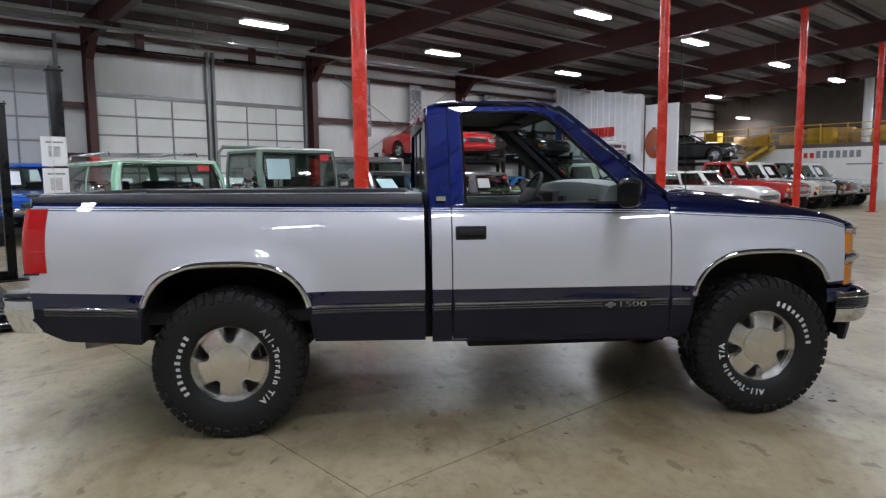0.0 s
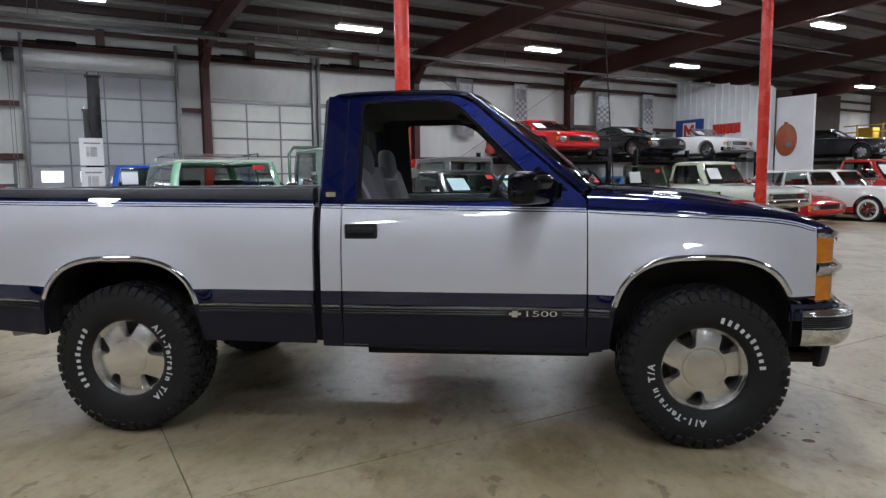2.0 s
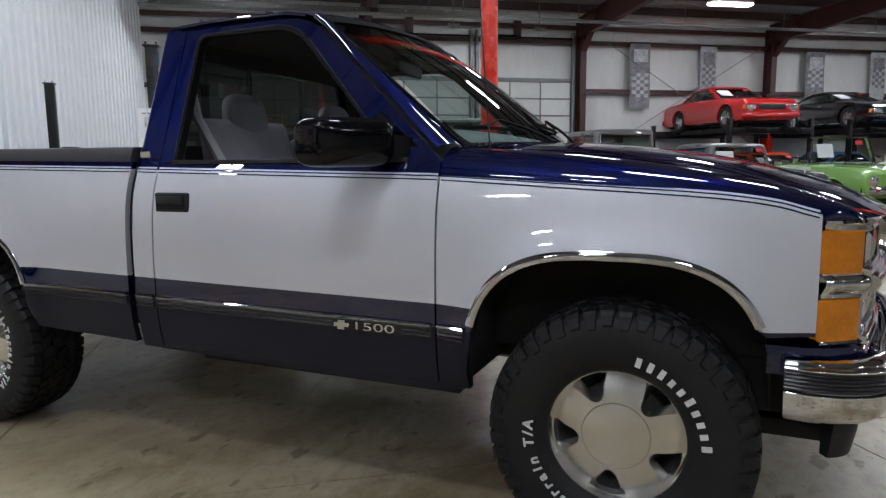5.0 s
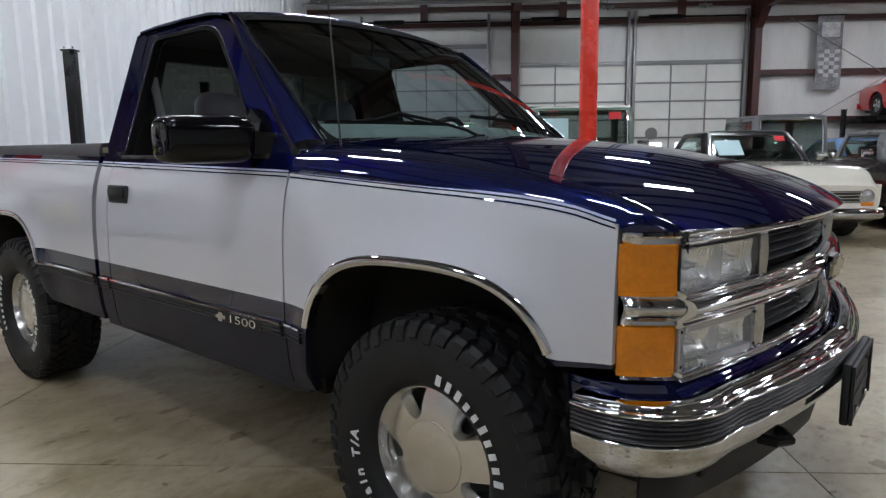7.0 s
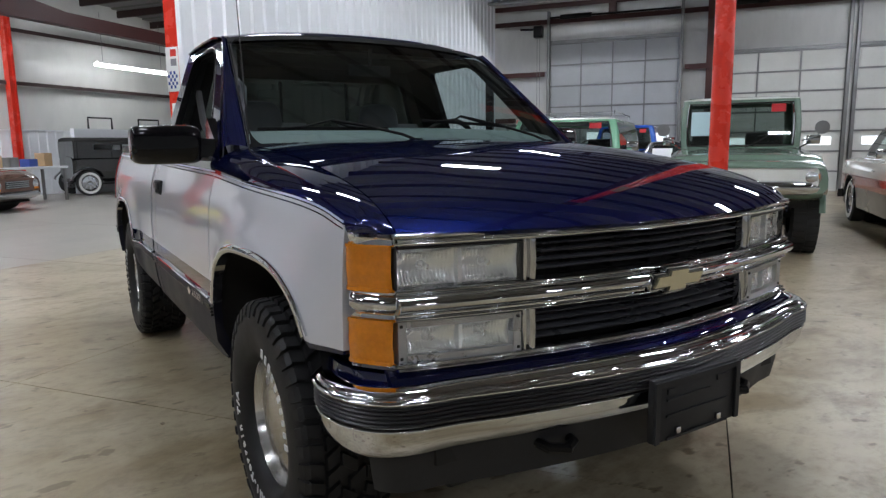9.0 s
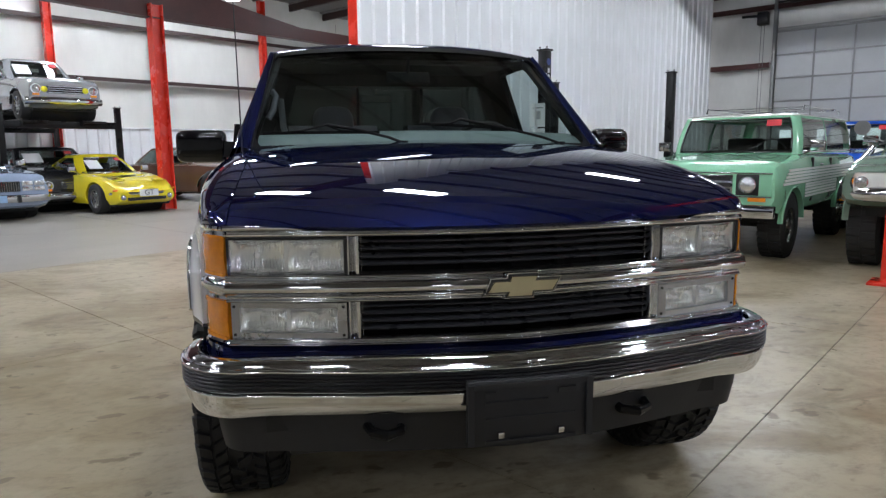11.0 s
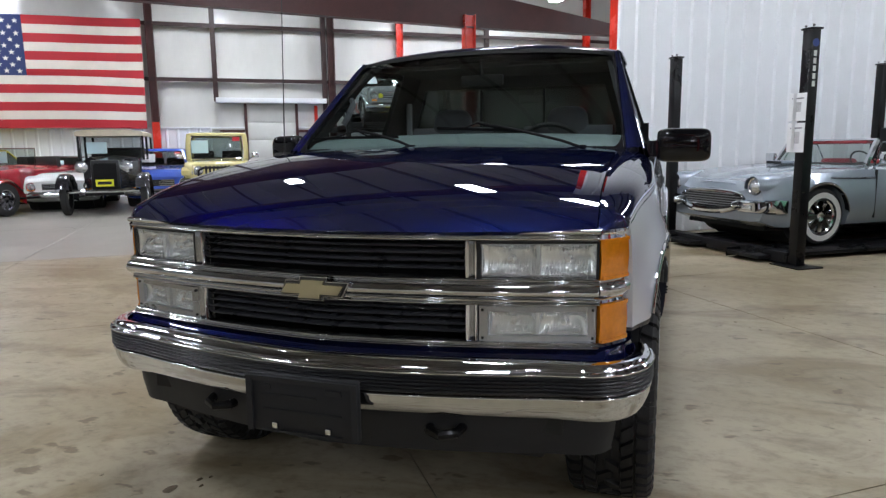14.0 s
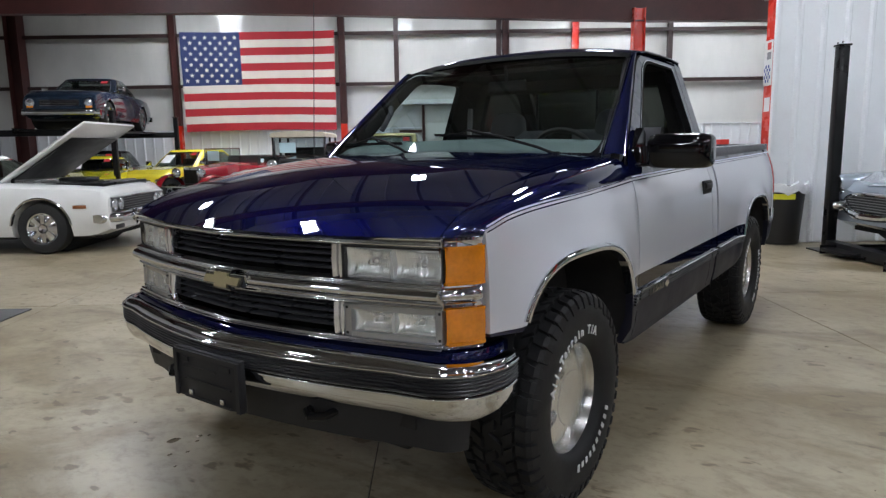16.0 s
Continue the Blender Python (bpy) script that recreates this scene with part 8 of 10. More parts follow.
        for e in ((z0 - 0.002, z0 + 0.008), (z1 - 0.008, z1 + 0.002)):
            bm = bmesh.new()
            loft(bm, [[(x, sg * y, e[0]), (x, sg * (y + 0.006), e[0]), (x, sg * (y + 0.006), e[1]), (x, sg * y, e[1])] for x, y in ((3.510, 0.878), (3.524, 0.877), (3.55, 0.862), (3.585, 0.838), (3.614, 0.814))])
            part("lens_rim", bm, AMBER, am, smooth=40)
        # headlamp: bucket, ribs and clear lens
        zt, zb = (1.058, 0.963) if nm == "u" else (0.874, 0.780)
        yo, yi = (0.800, 0.486) if nm == "u" else (0.798, 0.488)
        fx = lambda y: 3.745 - 0.2 * y * y
        ya, yb, za, zc = (yi, yo, zb, zt) if nm == "u" else (yi + 0.020, yo - 0.018, zb + 0.012, zt - 0.010)
        bm = bmesh.new()
        grid = []
        NY, NZ = 144, 14
        for i in range(NY + 1):
            y = ya + (yb - ya) * i / NY
            row = []
            for k in range(NZ + 1):
                z = za + (zc - za) * k / NZ
                u, w = (i / NY) * 2 % 1.0, k / NZ
                bowl = 0.028 * (1 - (2 * u - 1) ** 2) ** 0.5 * (1 - (2 * w - 1) ** 2) ** 0.5
                band = max(math.exp(-((w - 0.22) / 0.13) ** 2), 0.8 * math.exp(-((w - 0.82) / 0.10) ** 2)) * (0.25 + 0.75 * (0.12 < u < 0.86))
                rib = 0.0030 * (1 if i % 4 < 2 else -1) * band + 0.0016 * math.sin(9 * w + 2.2 * math.sin(7 * u))
                row.append(bm.verts.new((fx(y) - 0.014 - bowl + rib, sg * y, z)))
            grid.append(row)
        for i in range(NY):
            for k in range(NZ):
                bm.faces.new((grid[i][k], grid[i + 1][k], grid[i + 1][k + 1], grid[i][k + 1]))
        hl = part("headlamp", bm, REFLECTOR, pk, "rectangular headlamp with clear fluted lens", smooth=60)
        bm = bmesh.new()
        loft(bm, [[(fx(y), sg * y, za), (fx(y) + 0.004, sg * y, (za + zc) / 2), (fx(y), sg * y, zc)] for y in np.linspace(ya, yb, 13)], closed=False, caps=False)
        part("lens", bm, LENS, hl, smooth=60)
        ym = (ya + yb) / 2
        for yq in (ya * 0.75 + yb * 0.25, ya * 0.25 + yb * 0.75):
            bm = bmesh.new()
            revolve(bm, [(0.0, 0.006), (0.008, 0.004), (0.010, -0.012), (0.014, -0.016), (0.014, -0.03)], 14)
            finish("bulb", bm, REFLECTOR, hl, pose(fx(yq) - 0.018, sg * yq, (za + zc) / 2, 0, 0, -90), 50)
        part("lamp_divider", boxes((fx(ym) - 0.03, fx(ym) - 0.004, *sorted((sg * (ym - 0.005), sg * (ym + 0.005))), za + 0.004, zc - 0.004)), FLUTE, hl)
        bm = bmesh.new()
        for e in ((ya - (0.008 if nm == "u" else 0.026), ya), (yb, yb + (0.007 if nm == "u" else 0.022))):
            box(bm, fx((e[0] + e[1]) / 2) - 0.03, fx((e[0] + e[1]) / 2) + 0.004, *sorted((sg * e[0], sg * e[1])), zb - 0.004, zt + 0.004)
        for e in ((zb - 0.005, za), (zc, zt + 0.005)):
            loft(bm, [[(fx(y) - 0.03, sg * y, e[0]), (fx(y) + 0.005, sg * y, e[0]), (fx(y) + 0.005, sg * y, e[1]), (fx(y) - 0.03, sg * y, e[1])] for y in np.linspace(ya, yb, 9)])
        bz = part("bezel", bm, BLACK_TRIM if nm == "u" else SATIN, hl)
        if nm == "l":
            for y in (yi + 0.004, yo - 0.004):
                for z in (zb + 0.006, zt - 0.006):
                    part("screw", boxes((fx(y) + 0.003, fx(y) + 0.008, sg * y - 0.004, sg * y + 0.004, z - 0.004, z + 0.004), bevel=0.0015), BLACK_TRIM, bz)
        # chrome cheek between lamp and grille
        bm = bmesh.new()
        loft(bm, [[(fx(y) - 0.02, sg * y, zb - 0.01), (fx(y) + o, sg * y, zb - 0.012), (fx(y) + o + 0.004, sg * y, (zb + zt) / 2), (fx(y) + o, sg * y, zt + 0.012), (fx(y) - 0.02, sg * y, zt + 0.01)] for y, o in ((0.436, -0.028), (0.438, -0.014), (0.441, -0.002), (0.446, 0.006), (0.452, 0.005), (0.458, -0.006), (0.463, -0.013), (0.468, -0.006), (0.473, 0.007), (0.477, 0.005), (0.480, -0.02))])
        ck = part("lamp_cheek", bm, CHROME, pk, smooth=50)
        part("inner_wall", boxes((3.62, 3.688, *sorted((sg * 0.4385, sg * 0.444)), zb - 0.01, zt + 0.01)), GAP, ck, smooth=0)

    # mirror
    mr = bmesh.new()
    rings = []
    for i in range(17):
        t = (1 - math.cos(math.pi * i / 16)) / 2
        y = 0.935 + 0.240 * t
        k = 0.66 + 0.34 * (1 - abs(2 * t - 1) ** 7) ** 0.5
        ring = []
        cx = 2.205 - 0.125 * t
        for q in range(36):
            a = 2 * math.pi * q / 36
            ca, sa = math.cos(a), math.sin(a)
            ex = math.copysign(abs(ca) ** 0.6, ca) * (0.075 if ca > 0 else 0.055)
            ring.append((cx + ex * k, sg * y, 1.325 + 0.078 * math.copysign(abs(sa) ** 0.55, sa) * k))
        rings.append(ring)
    loft(mr, rings)
    mir = part("door_mirror", mr, MIRROR_BLACK, pk, "gloss black door mirror", smooth=60)
    bm = bmesh.new()
    loft(bm, [[(2.205 - 0.125 * t - 0.050, sg * (0.935 + 0.24 * t), z) for z in (1.268, 1.382)] + [(2.205 - 0.125 * t - 0.0565, sg * (0.935 + 0.24 * t), z) for z in (1.380, 1.270)] for t in (0.12, 0.88)])
    part("mirror_glass", bm, GLASS_DARK, mir)
    bm = bmesh.new()
    loft(bm, [[(x - 0.05, sg * y, z - 0.04), (x + 0.05, sg * y, z - 0.04), (x + 0.045, sg * y, z + 0.035), (x - 0.04, sg * y, z + 0.035)] for x, y, z in ((2.26, 0.885, 1.31), (2.235, 0.925, 1.312), (2.19, 0.965, 1.32))])
    part("mirror_arm", bm, MIRROR_BLACK, mir, smooth=40)
    bm = bmesh.new()
    slab(bm, [(2.155, 1.265), (2.36, 1.265), (2.36, 1.285), (2.185, 1.43), (2.155, 1.40)], sg * 0.86, sg * 0.895)
    part("mirror_sail", bm, MIRROR_BLACK, mir, smooth=0)

# hood
def hood_point(p, s):
    x = 2.44 + (3.786 - 0.158 * s * s - 2.44) * p
    xr = x + 0.158 * s * s * p
    zc = hood_mid(xr)
    ze = hood_edge(2.44 + (3.628 - 2.44) * p)
    y = (lerp(x, HOOD_Y) - 0.004) * s
    # a faint ridge down the middle, and two creases that fade out towards the nose
    a, k, fade = math.sqrt(y * y + 0.0006) - 0.0245, 0.485, 1 - max(0.0, (p - 0.60) / 0.30) ** 2 if p < 0.90 else 0.0
    top = 0.20 * (a / k) + 0.12 * (a / k) ** 2
    rest = (math.sqrt((a - k) ** 2 + 0.00012) + (a - k)) / 2 / (0.78 - k)
    folded = 0.32 * min(1.0, top / 0.32) + 0.68 * (0.72 * rest + 0.28 * rest * rest)
    z = zc + (ze - zc) * (fade * folded + (1 - fade) * abs(s) ** 2.2)
    return (x, y, z)


bm = bmesh.new()
NP, NS = 60, 96
grid = [[bm.verts.new(hood_point(i / NP, -1 + 2 * k / NS)) for k in range(NS + 1)] for i in range(NP + 1)]
for i in range(NP):
    for k in range(NS):
        bm.faces.new((grid[i][k], grid[i + 1][k], grid[i + 1][k + 1], grid[i][k + 1]))
for line, d in ((grid[NP], (-0.012, 0, -0.012)), (grid[0], (0, 0, -0.03)), ([r[0] for r in grid], (0, 0.006, -0.03)), ([r[NS] for r in grid], (0, -0.006, -0.03))):
    low = [bm.verts.new(v.co + Vector(d)) for v in line]
    for a, b, c, e in zip(line, line[1:], low[1:], low):
        bm.faces.new((a, b, c, e))
part("hood", bm, BLUE, pk, "glossy deep blue hood", smooth=50)
part("engine_bay", boxes((2.45, 3.46, -0.70, 0.70, 0.62, 1.04), (2.45, 3.2, -0.70, 0.70, 1.04, 1.2)), UNDER, pk, smooth=0)
part("cowl_fill", boxes((2.39, 2.50, -0.80, 0.80, 1.0, 1.285)), GAP, pk, smooth=0)
# cowl panel between the hood and the screen
bm = bmesh.new()
prev = None
for i in range(25):
    s = -1 + i / 12
    y = 0.80 * s
    a, b = bm.verts.new((2.41 + 0.12 * (1 - s * s), y, 1.308 + 0.008 * (1 - s * s))), bm.verts.new((2.47 + 0.05 * (1 - s * s), y, 1.300 + 0.02 * (1 - s * s)))
    if prev:
        bm.faces.new((prev[0], a, b, prev[1]))
    prev = (a, b)
cowl = part("cowl_panel", bm, BLUE, pk, smooth=50)
bm = bmesh.new()
for i in range(34):
    y = -0.72 + 1.44 * i / 33
    s = y / 0.8
    box(bm, 2.44 + 0.085 * (1 - s * s), 2.465 + 0.085 * (1 - s * s), y - 0.008, y + 0.008, 1.318 + 0.010 * (1 - s * s), 1.323 + 0.010 * (1 - s * s))
tagged(part("cowl_louvres", bm, BLACK_TRIM, cowl, "row of small black louvres"), kind="stuff")

# cab: roof, pillars, frames and glass
ROOF_SIDE = ((1.10, 1.797), (1.13, 1.812), (1.20, 1.822), (1.5, 1.826), (1.70, 1.823), (1.76, 1.817), (1.80, 1.807), (1.825, 1.796), (1.845, 1.778))


def up_y(z):
    return lerp(z, SIDE)


def rounded(pts, r, n=6):
    """A polygon's outline with rounded corners."""
    out = []
    m = len(pts)
    for i in range(m):
        p0, p1, p2 = (Vector(pts[(i + k - 1) % m]) for k in range(3))
        ri = r[i] if isinstance(r, (list, tuple)) else r
        d0, d1 = (p0 - p1).normalized(), (p2 - p1).normalized()
        a, b = p1 + d0 * ri, p1 + d1 * ri
        for k in range(n + 1):
            t = k / n
            out.append((a * (1 - t) ** 2 + p1 * 2 * t * (1 - t) + b * t * t))
    return out


WIN = rounded([(1.288, 1.272), (1.286, 1.768), (1.745, 1.768), (2.172, 1.345), (2.178, 1.272)], [0.02, 0.035, 0.10, 0.02, 0.01])
FRAME = rounded([(1.204, 1.262), (1.204, 1.815), (1.80, 1.812), (2.380, 1.300), (2.418, 1.262)], [0.002, 0.03, 0.13, 0.03, 0.002])
for sg in (-1, 1):
    bm = bmesh.new()
    o = [bm.verts.new((p[0], sg * up_y(p[1]), p[1])) for p in FRAME]
    i1 = [bm.verts.new((p[0], sg * (up_y(p[1]) + 0.001), p[1])) for p in WIN]
    i2 = [bm.verts.new((p[0], sg * (up_y(p[1]) - 0.03), p[1])) for p in WIN]
    n = len(o)
    for k in range(n):
        j = (k + 1) % n
        bm.faces.new((o[k], o[j], i1[j], i1[k]))
        bm.faces.new((i1[k], i1[j], i2[j], i2[k])).material_index = 1
    fr = part("door_window_frame", bm, [BLUE, SEAL], pk, smooth=35)
    bm = bmesh.new()
    oi, ii = ([bm.verts.new((p[0], sg * (up_y(p[1]) - d), p[1])) for p in line] for line, d in ((FRAME, 0.016), (WIN, 0.034)))
    for k in range(n):
        j = (k + 1) % n
        bm.faces.new((oi[k], ii[k], ii[j], oi[j]))
    part("frame_lining", bm, TRIM_DARK, fr, smooth=35)
    # bright reveal and black seal round the pane
    for grow, out, wid, mt, nm in ((0.016, 0.004, 0.004, CHROME, "window_reveal"), (0.0, 0.003, 0.014, SEAL, "window_seal")):
        ctr = Vector((1.6, 1.50))
        bm = bmesh.new()
        ra, rb = [], []
        for p in WIN:
            d = (p - ctr).normalized()
            q, w = p + d * grow, p + d * (grow + wid)
            if nm == "window_reveal" and p[1] < 1.28:
                q, w = p, p
            ra.append((q[0], sg * (up_y(q[1]) + out), q[1]))
            rb.append((w[0], sg * (up_y(w[1]) + out), w[1]))
        va, vb = [bm.verts.new(p) for p in ra], [bm.verts.new(p) for p in rb]
        vc = [bm.verts.new((p[0], p[1] - sg * 0.006, p[2])) for p in rb]
        for k in range(n):
            j = (k + 1) % n
            bm.faces.new((va[k], va[j], vb[j], vb[k]))
            bm.faces.new((vb[k], vb[j], vc[j], vc[k]))
        bmesh.ops.remove_doubles(bm, verts=bm.verts, dist=0.0003)
        part(nm, bm, mt, fr, smooth=40)
    part("belt_seal", boxes((1.27, 2.30, *sorted((sg * 0.905, sg * 0.921)), 1.262, 1.276), bevel=0.002), BLACK_TRIM, fr)

    # screen pillar, from the door frame to the glass
    bm = bmesh.new()
    lines = []
    for t in np.linspace(0, 1, 15):
        z = 1.800 - t * 0.495
        x = lerp(t, ((0, 1.828), (0.08, 1.888), (1, 2.405)))
        ys = up_y(z)
        yg = 0.705 + 0.105 * t
        xg = 1.838 + t * (2.452 - 1.838)
        a, b = Vector((x - 0.006, sg * (ys + 0.001), z)), Vector((xg, sg * yg, z + 0.006))
        out = Vector((0.55, sg * 0.55, 0.62)) * 0.020
        lines.append([tuple(a + (b - a) * q + out * math.sin(math.pi * q) ** 0.75) for q in np.linspace(0, 1, 9)])
    loft(bm, lines, closed=False, caps=False)
    part("screen_pillar", bm, BLUE, pk, smooth=60)
    bm = bmesh.new()
    loft(bm, [[(l[-1][0] + 0.004, l[-1][1], l[-1][2] + 0.006), (l[-1][0] + 0.007, l[-1][1] - sg * 0.006, l[-1][2] + 0.008), (l[-1][0], l[-1][1] - sg * 0.008, l[-1][2] - 0.004)] for l in lines])
    part("pillar_trim", bm, SEAL, pk, smooth=40)

    # cab back corner, wraps round to the rear wall
    bm = bmesh.new()
    rings = []
    for z in np.linspace(1.0, 1.80, 18):
        y = up_y(z) if z > 1.3 else side_y(1.1, z)
        xr = 1.092 if z < 1.35 else 1.092 + 0.012 * (z - 1.35)
        rings.append([(xr, sg * y, z), (xr - 0.012, sg * (y - 0.006), z), (xr - 0.020, sg * (y - 0.03), z), (xr - 0.022, sg * (y - 0.12), z)])
    loft(bm, rings, closed=False, caps=False)
    part("cab_rear_corner", bm, BLUE, pk, smooth=60)
    part("corner_sticker", boxes((1.12, 1.17, *sorted((sg * 0.925, sg * 0.929)), 1.288, 1.312)), GOLD, pk, smooth=0)

# roof skin
bm = bmesh.new()
grid = []
XR = [1.098, 1.104, 1.115, 1.13, 1.16, 1.2] + list(np.linspace(1.26, 1.70, 9)) + [1.73, 1.76, 1.78, 1.80, 1.812, 1.825, 1.835, 1.845]
for x in XR:
    row = []
    for k in range(41):
        s = -1 + k / 20
        ze = lerp(x, ROOF_SIDE) + 0.006
        xb = x + (0.055 * (1 - s * s) if x > 1.6 else 0) * ((x - 1.6) / 0.24 if x > 1.6 else 0)
        crown = 0.052 * (1 - abs(s) ** 2.6)
        drop = 0.0 if x > 1.12 else 0.012
        row.append(bm.verts.new((xb, 0.722 * s, ze + crown * (0.6 + 0.4 * min(1, (x - 1.09) / 0.1)) - drop)))
    grid.append(row)
for i in range(len(XR) - 1):
    for k in range(40):
        bm.faces.new((grid[i][k], grid[i + 1][k], grid[i + 1][k + 1], grid[i][k + 1]))
for k in range(40):
    a, b = grid[0][k], grid[0][k + 1]
    bm.faces.new((a, b, bm.verts.new((1.085, b.co.y, b.co.z - 0.05)), bm.verts.new((1.085, a.co.y, a.co.z - 0.05))))
roof = part("cab_roof", bm, BLUE, pk, smooth=60)
for sg in (-1, 1):
    bm = bmesh.new()
    pipe(bm, [(x, sg * 0.728, lerp(x, ROOF_SIDE) + 0.002) for x in (1.15, 1.3, 1.5, 1.7, 1.79)], 0.006, 6)
    part("drip_moulding", bm, BLUE, roof)

# windscreen
def screen_point(p, s):
    """p: 0 at the cowl, 1 at the roof."""
    bx, tx = 2.452 + 0.13 * (1 - s * s), 1.838 + 0.062 * (1 - s * s)
    bz, tz = 1.308 + 0.006 * (1 - s * s), 1.800 + 0.036 * (1 - abs(s) ** 2.6)
    yb, yt = 0.808 * s, 0.702 * s
    bow = 0.018 * math.sin(math.pi * p)
    return (bx + (tx - bx) * p + bow, yb + (yt - yb) * p, bz + (tz - bz) * p + bow * 0.8)


bm = bmesh.new()
grid = [[bm.verts.new(screen_point(i / 12, -0.985 + 1.97 * k / 24)) for k in range(25)] for i in range(13)]
for i in range(12):
    for k in range(24):
        bm.faces.new((grid[i][k], grid[i + 1][k], grid[i + 1][k + 1], grid[i][k + 1]))
ws = part("windscreen", bm, SCREEN_GLASS, pk, "clear curved windscreen", smooth=60)
ws.visible_shadow = False
bm = bmesh.new()
for p0, p1 in ((0.955, 1.01), (-0.03, 0.02)):
    loft(bm, [[tuple(Vector(screen_point(p, s)) + Vector((0.004, 0, 0.004))) for p in (p0, (p0 + p1) / 2, p1)] for s in np.linspace(-1, 1, 31)], closed=False, caps=False)
part("screen_seal", bm, SEAL, ws, smooth=60)
for sg in (-1, 1):
    for pc, dp, sc, ds_ in ((-0.005, 0.16, 0.99, 0.085), (0.985, -0.10, 0.99, 0.07)):
        bm = bmesh.new()
        off = Vector((0.007, 0, 0.007))
        tip = bm.verts.new(Vector(screen_point(pc, sg * sc)) + off)
        arc = [(pc + dp * (1 - math.sin(a)), sg * (sc - ds_ * (1 - math.cos(a)))) for a in np.linspace(0, math.pi / 2, 9)]
        vs = [bm.verts.new(Vector(screen_point(*q)) + off) for q in arc]
        low = [bm.verts.new(Vector(screen_point(*q)) - off * 0.4) for q in arc]
        for k in range(8):
            bm.faces.new((tip, vs[k], vs[k + 1]))
            bm.faces.new((vs[k], low[k], low[k + 1], vs[k + 1]))
        part("screen_corner", bm, SEAL, ws, smooth=30)

# wipers
WIPER_BLACK = material("wiper_black", (0.006, 0.006, 0.0065), 0.8, vary=0.1, scale=6, spec=0.2)
for pivot, hub, ends in (((0.0, -0.17), (0.150, -0.60), ((0.120, -0.95), (0.105, -0.30))), ((-0.01, 0.78), (0.185, 0.18), ((0.172, -0.07), (0.135, 0.50)))):
    def over_glass(q, lift):
        return Vector(screen_point(*q)) + Vector((0.75, 0, 0.66)) * lift

    piv = over_glass(pivot, 0.022)
    top = over_glass(hub, 0.030)
    bm = bmesh.new()
    pipe(bm, [piv, piv * 0.8 + top * 0.2 + Vector((0.006, 0, 0.010)), piv * 0.4 + top * 0.6 + Vector((0.006, 0, 0.010)), top], 0.0065, 6)
    tube(bm, piv - Vector((0, 0, 0.03)), piv + Vector((0, 0, 0.012)), 0.015, 10)
    wp = part("wiper", bm, WIPER_BLACK, pk, "black wiper arm on the windscreen")
    a, b = (Vector(e) for e in ends)
    line = [a.lerp(b, q) for q in np.linspace(0, 1, 13)]
    bm = bmesh.new()
    loft(bm, [[over_glass(q, 0.003) + Vector((0, 0, -0.002)), over_glass(q, 0.003) + Vector((0, 0, 0.002)), over_glass(q, 0.013) + Vector((0, 0, 0.004)), over_glass(q, 0.013) + Vector((0, 0, -0.004))] for q in line])
    part("wiper_blade", bm, WIPER_BLACK, wp)
    bm = bmesh.new()
    pipe(bm, [over_glass(line[2], 0.012), over_glass(line[4], 0.022), over_glass(hub, 0.028), over_glass(line[8], 0.022), over_glass(line[10], 0.012)], 0.0045, 6)
    part("blade_bridge", bm, WIPER_BLACK, wp)

# rear wall of the cab with its sliding window
bm = bmesh.new()
outer = rounded([(-0.88, 1.0), (-0.88, 1.30), (-0.71, 1.80), (0.71, 1.80), (0.88, 1.30), (0.88, 1.0)], 0.03, 4)
inner = rounded([(-0.70, 1.34), (-0.70, 1.36), (-0.60, 1.71), (0.60, 1.71), (0.70, 1.36), (0.70, 1.34)], 0.009, 4)
vo, vi, vj = ([bm.verts.new((x, p[0], p[1])) for p in line] for x, line in ((1.075, outer), (1.072, inner), (1.11, inner)))
n = len(vo)
for k in range(n):
    j = (k + 1) % n
    bm.faces.new((vo[k], vo[j], vi[j], vi[k]))
    bm.faces.new((vi[k], vi[j], vj[j], vj[k]))
back = part("cab_back", bm, BLUE, pk, smooth=30)
bm = bmesh.new()
vo, vi = ([bm.verts.new((x, p[0], p[1])) for p in line] for x, line in ((1.122, outer), (1.116, inner)))
for k in range(n):
    bm.faces.new((vo[k], vi[k], vi[(k + 1) % n], vo[(k + 1) % n]))
part("back_lining", bm, TRIM_DARK, back, "dark trim inside the cab back", smooth=0)
bm = bmesh.new()
bm.faces.new([bm.verts.new((1.085, p[0], p[1])) for p in inner])
g = part("rear_window", bm, PRIVACY_GLASS, back, "tinted rear window", smooth=0)
g.visible_shadow = False
for y in (-0.2125, 0.2125):
    part("window_slider", boxes((1.08, 1.095, y - 0.0075, y + 0.0075, 1.345, 1.70)), BLACK_TRIM, back)
bm = boxes((1.068, 1.078, -0.25, 0.25, 1.765, 1.79), bevel=0.003)
part("high_stop_lamp", bm, TAIL_RED, back)

# interior
seat = bmesh.new()
for y0, y1 in ((-0.66, -0.10), (0.10, 0.66)):
    rings = []
    for x, z, t in ((1.32, 0.95, 0.10), (1.27, 1.10, 0.11), (1.22, 1.28, 0.10), (1.19, 1.42, 0.075), (1.18, 1.455, 0.04)):
        rings.append([(x - t * 0.6, y0 + 0.03, z), (x - t * 0.6, y1 - 0.03, z), (x + t * 0.3, y1, z), (x + t * 0.75, y1 - 0.07, z), (x + t * 0.6, (y0 + y1) / 2, z), (x + t * 0.75, y0 + 0.07, z), (x + t * 0.3, y0, z)])
    loft(seat, rings)
box(seat, 1.28, 1.80, -0.68, 0.68, 0.82, 0.98, bevel=0.04)
st = part("bench_seat", seat, CLOTH, pk, "grey cloth seats with head rests", smooth=50)
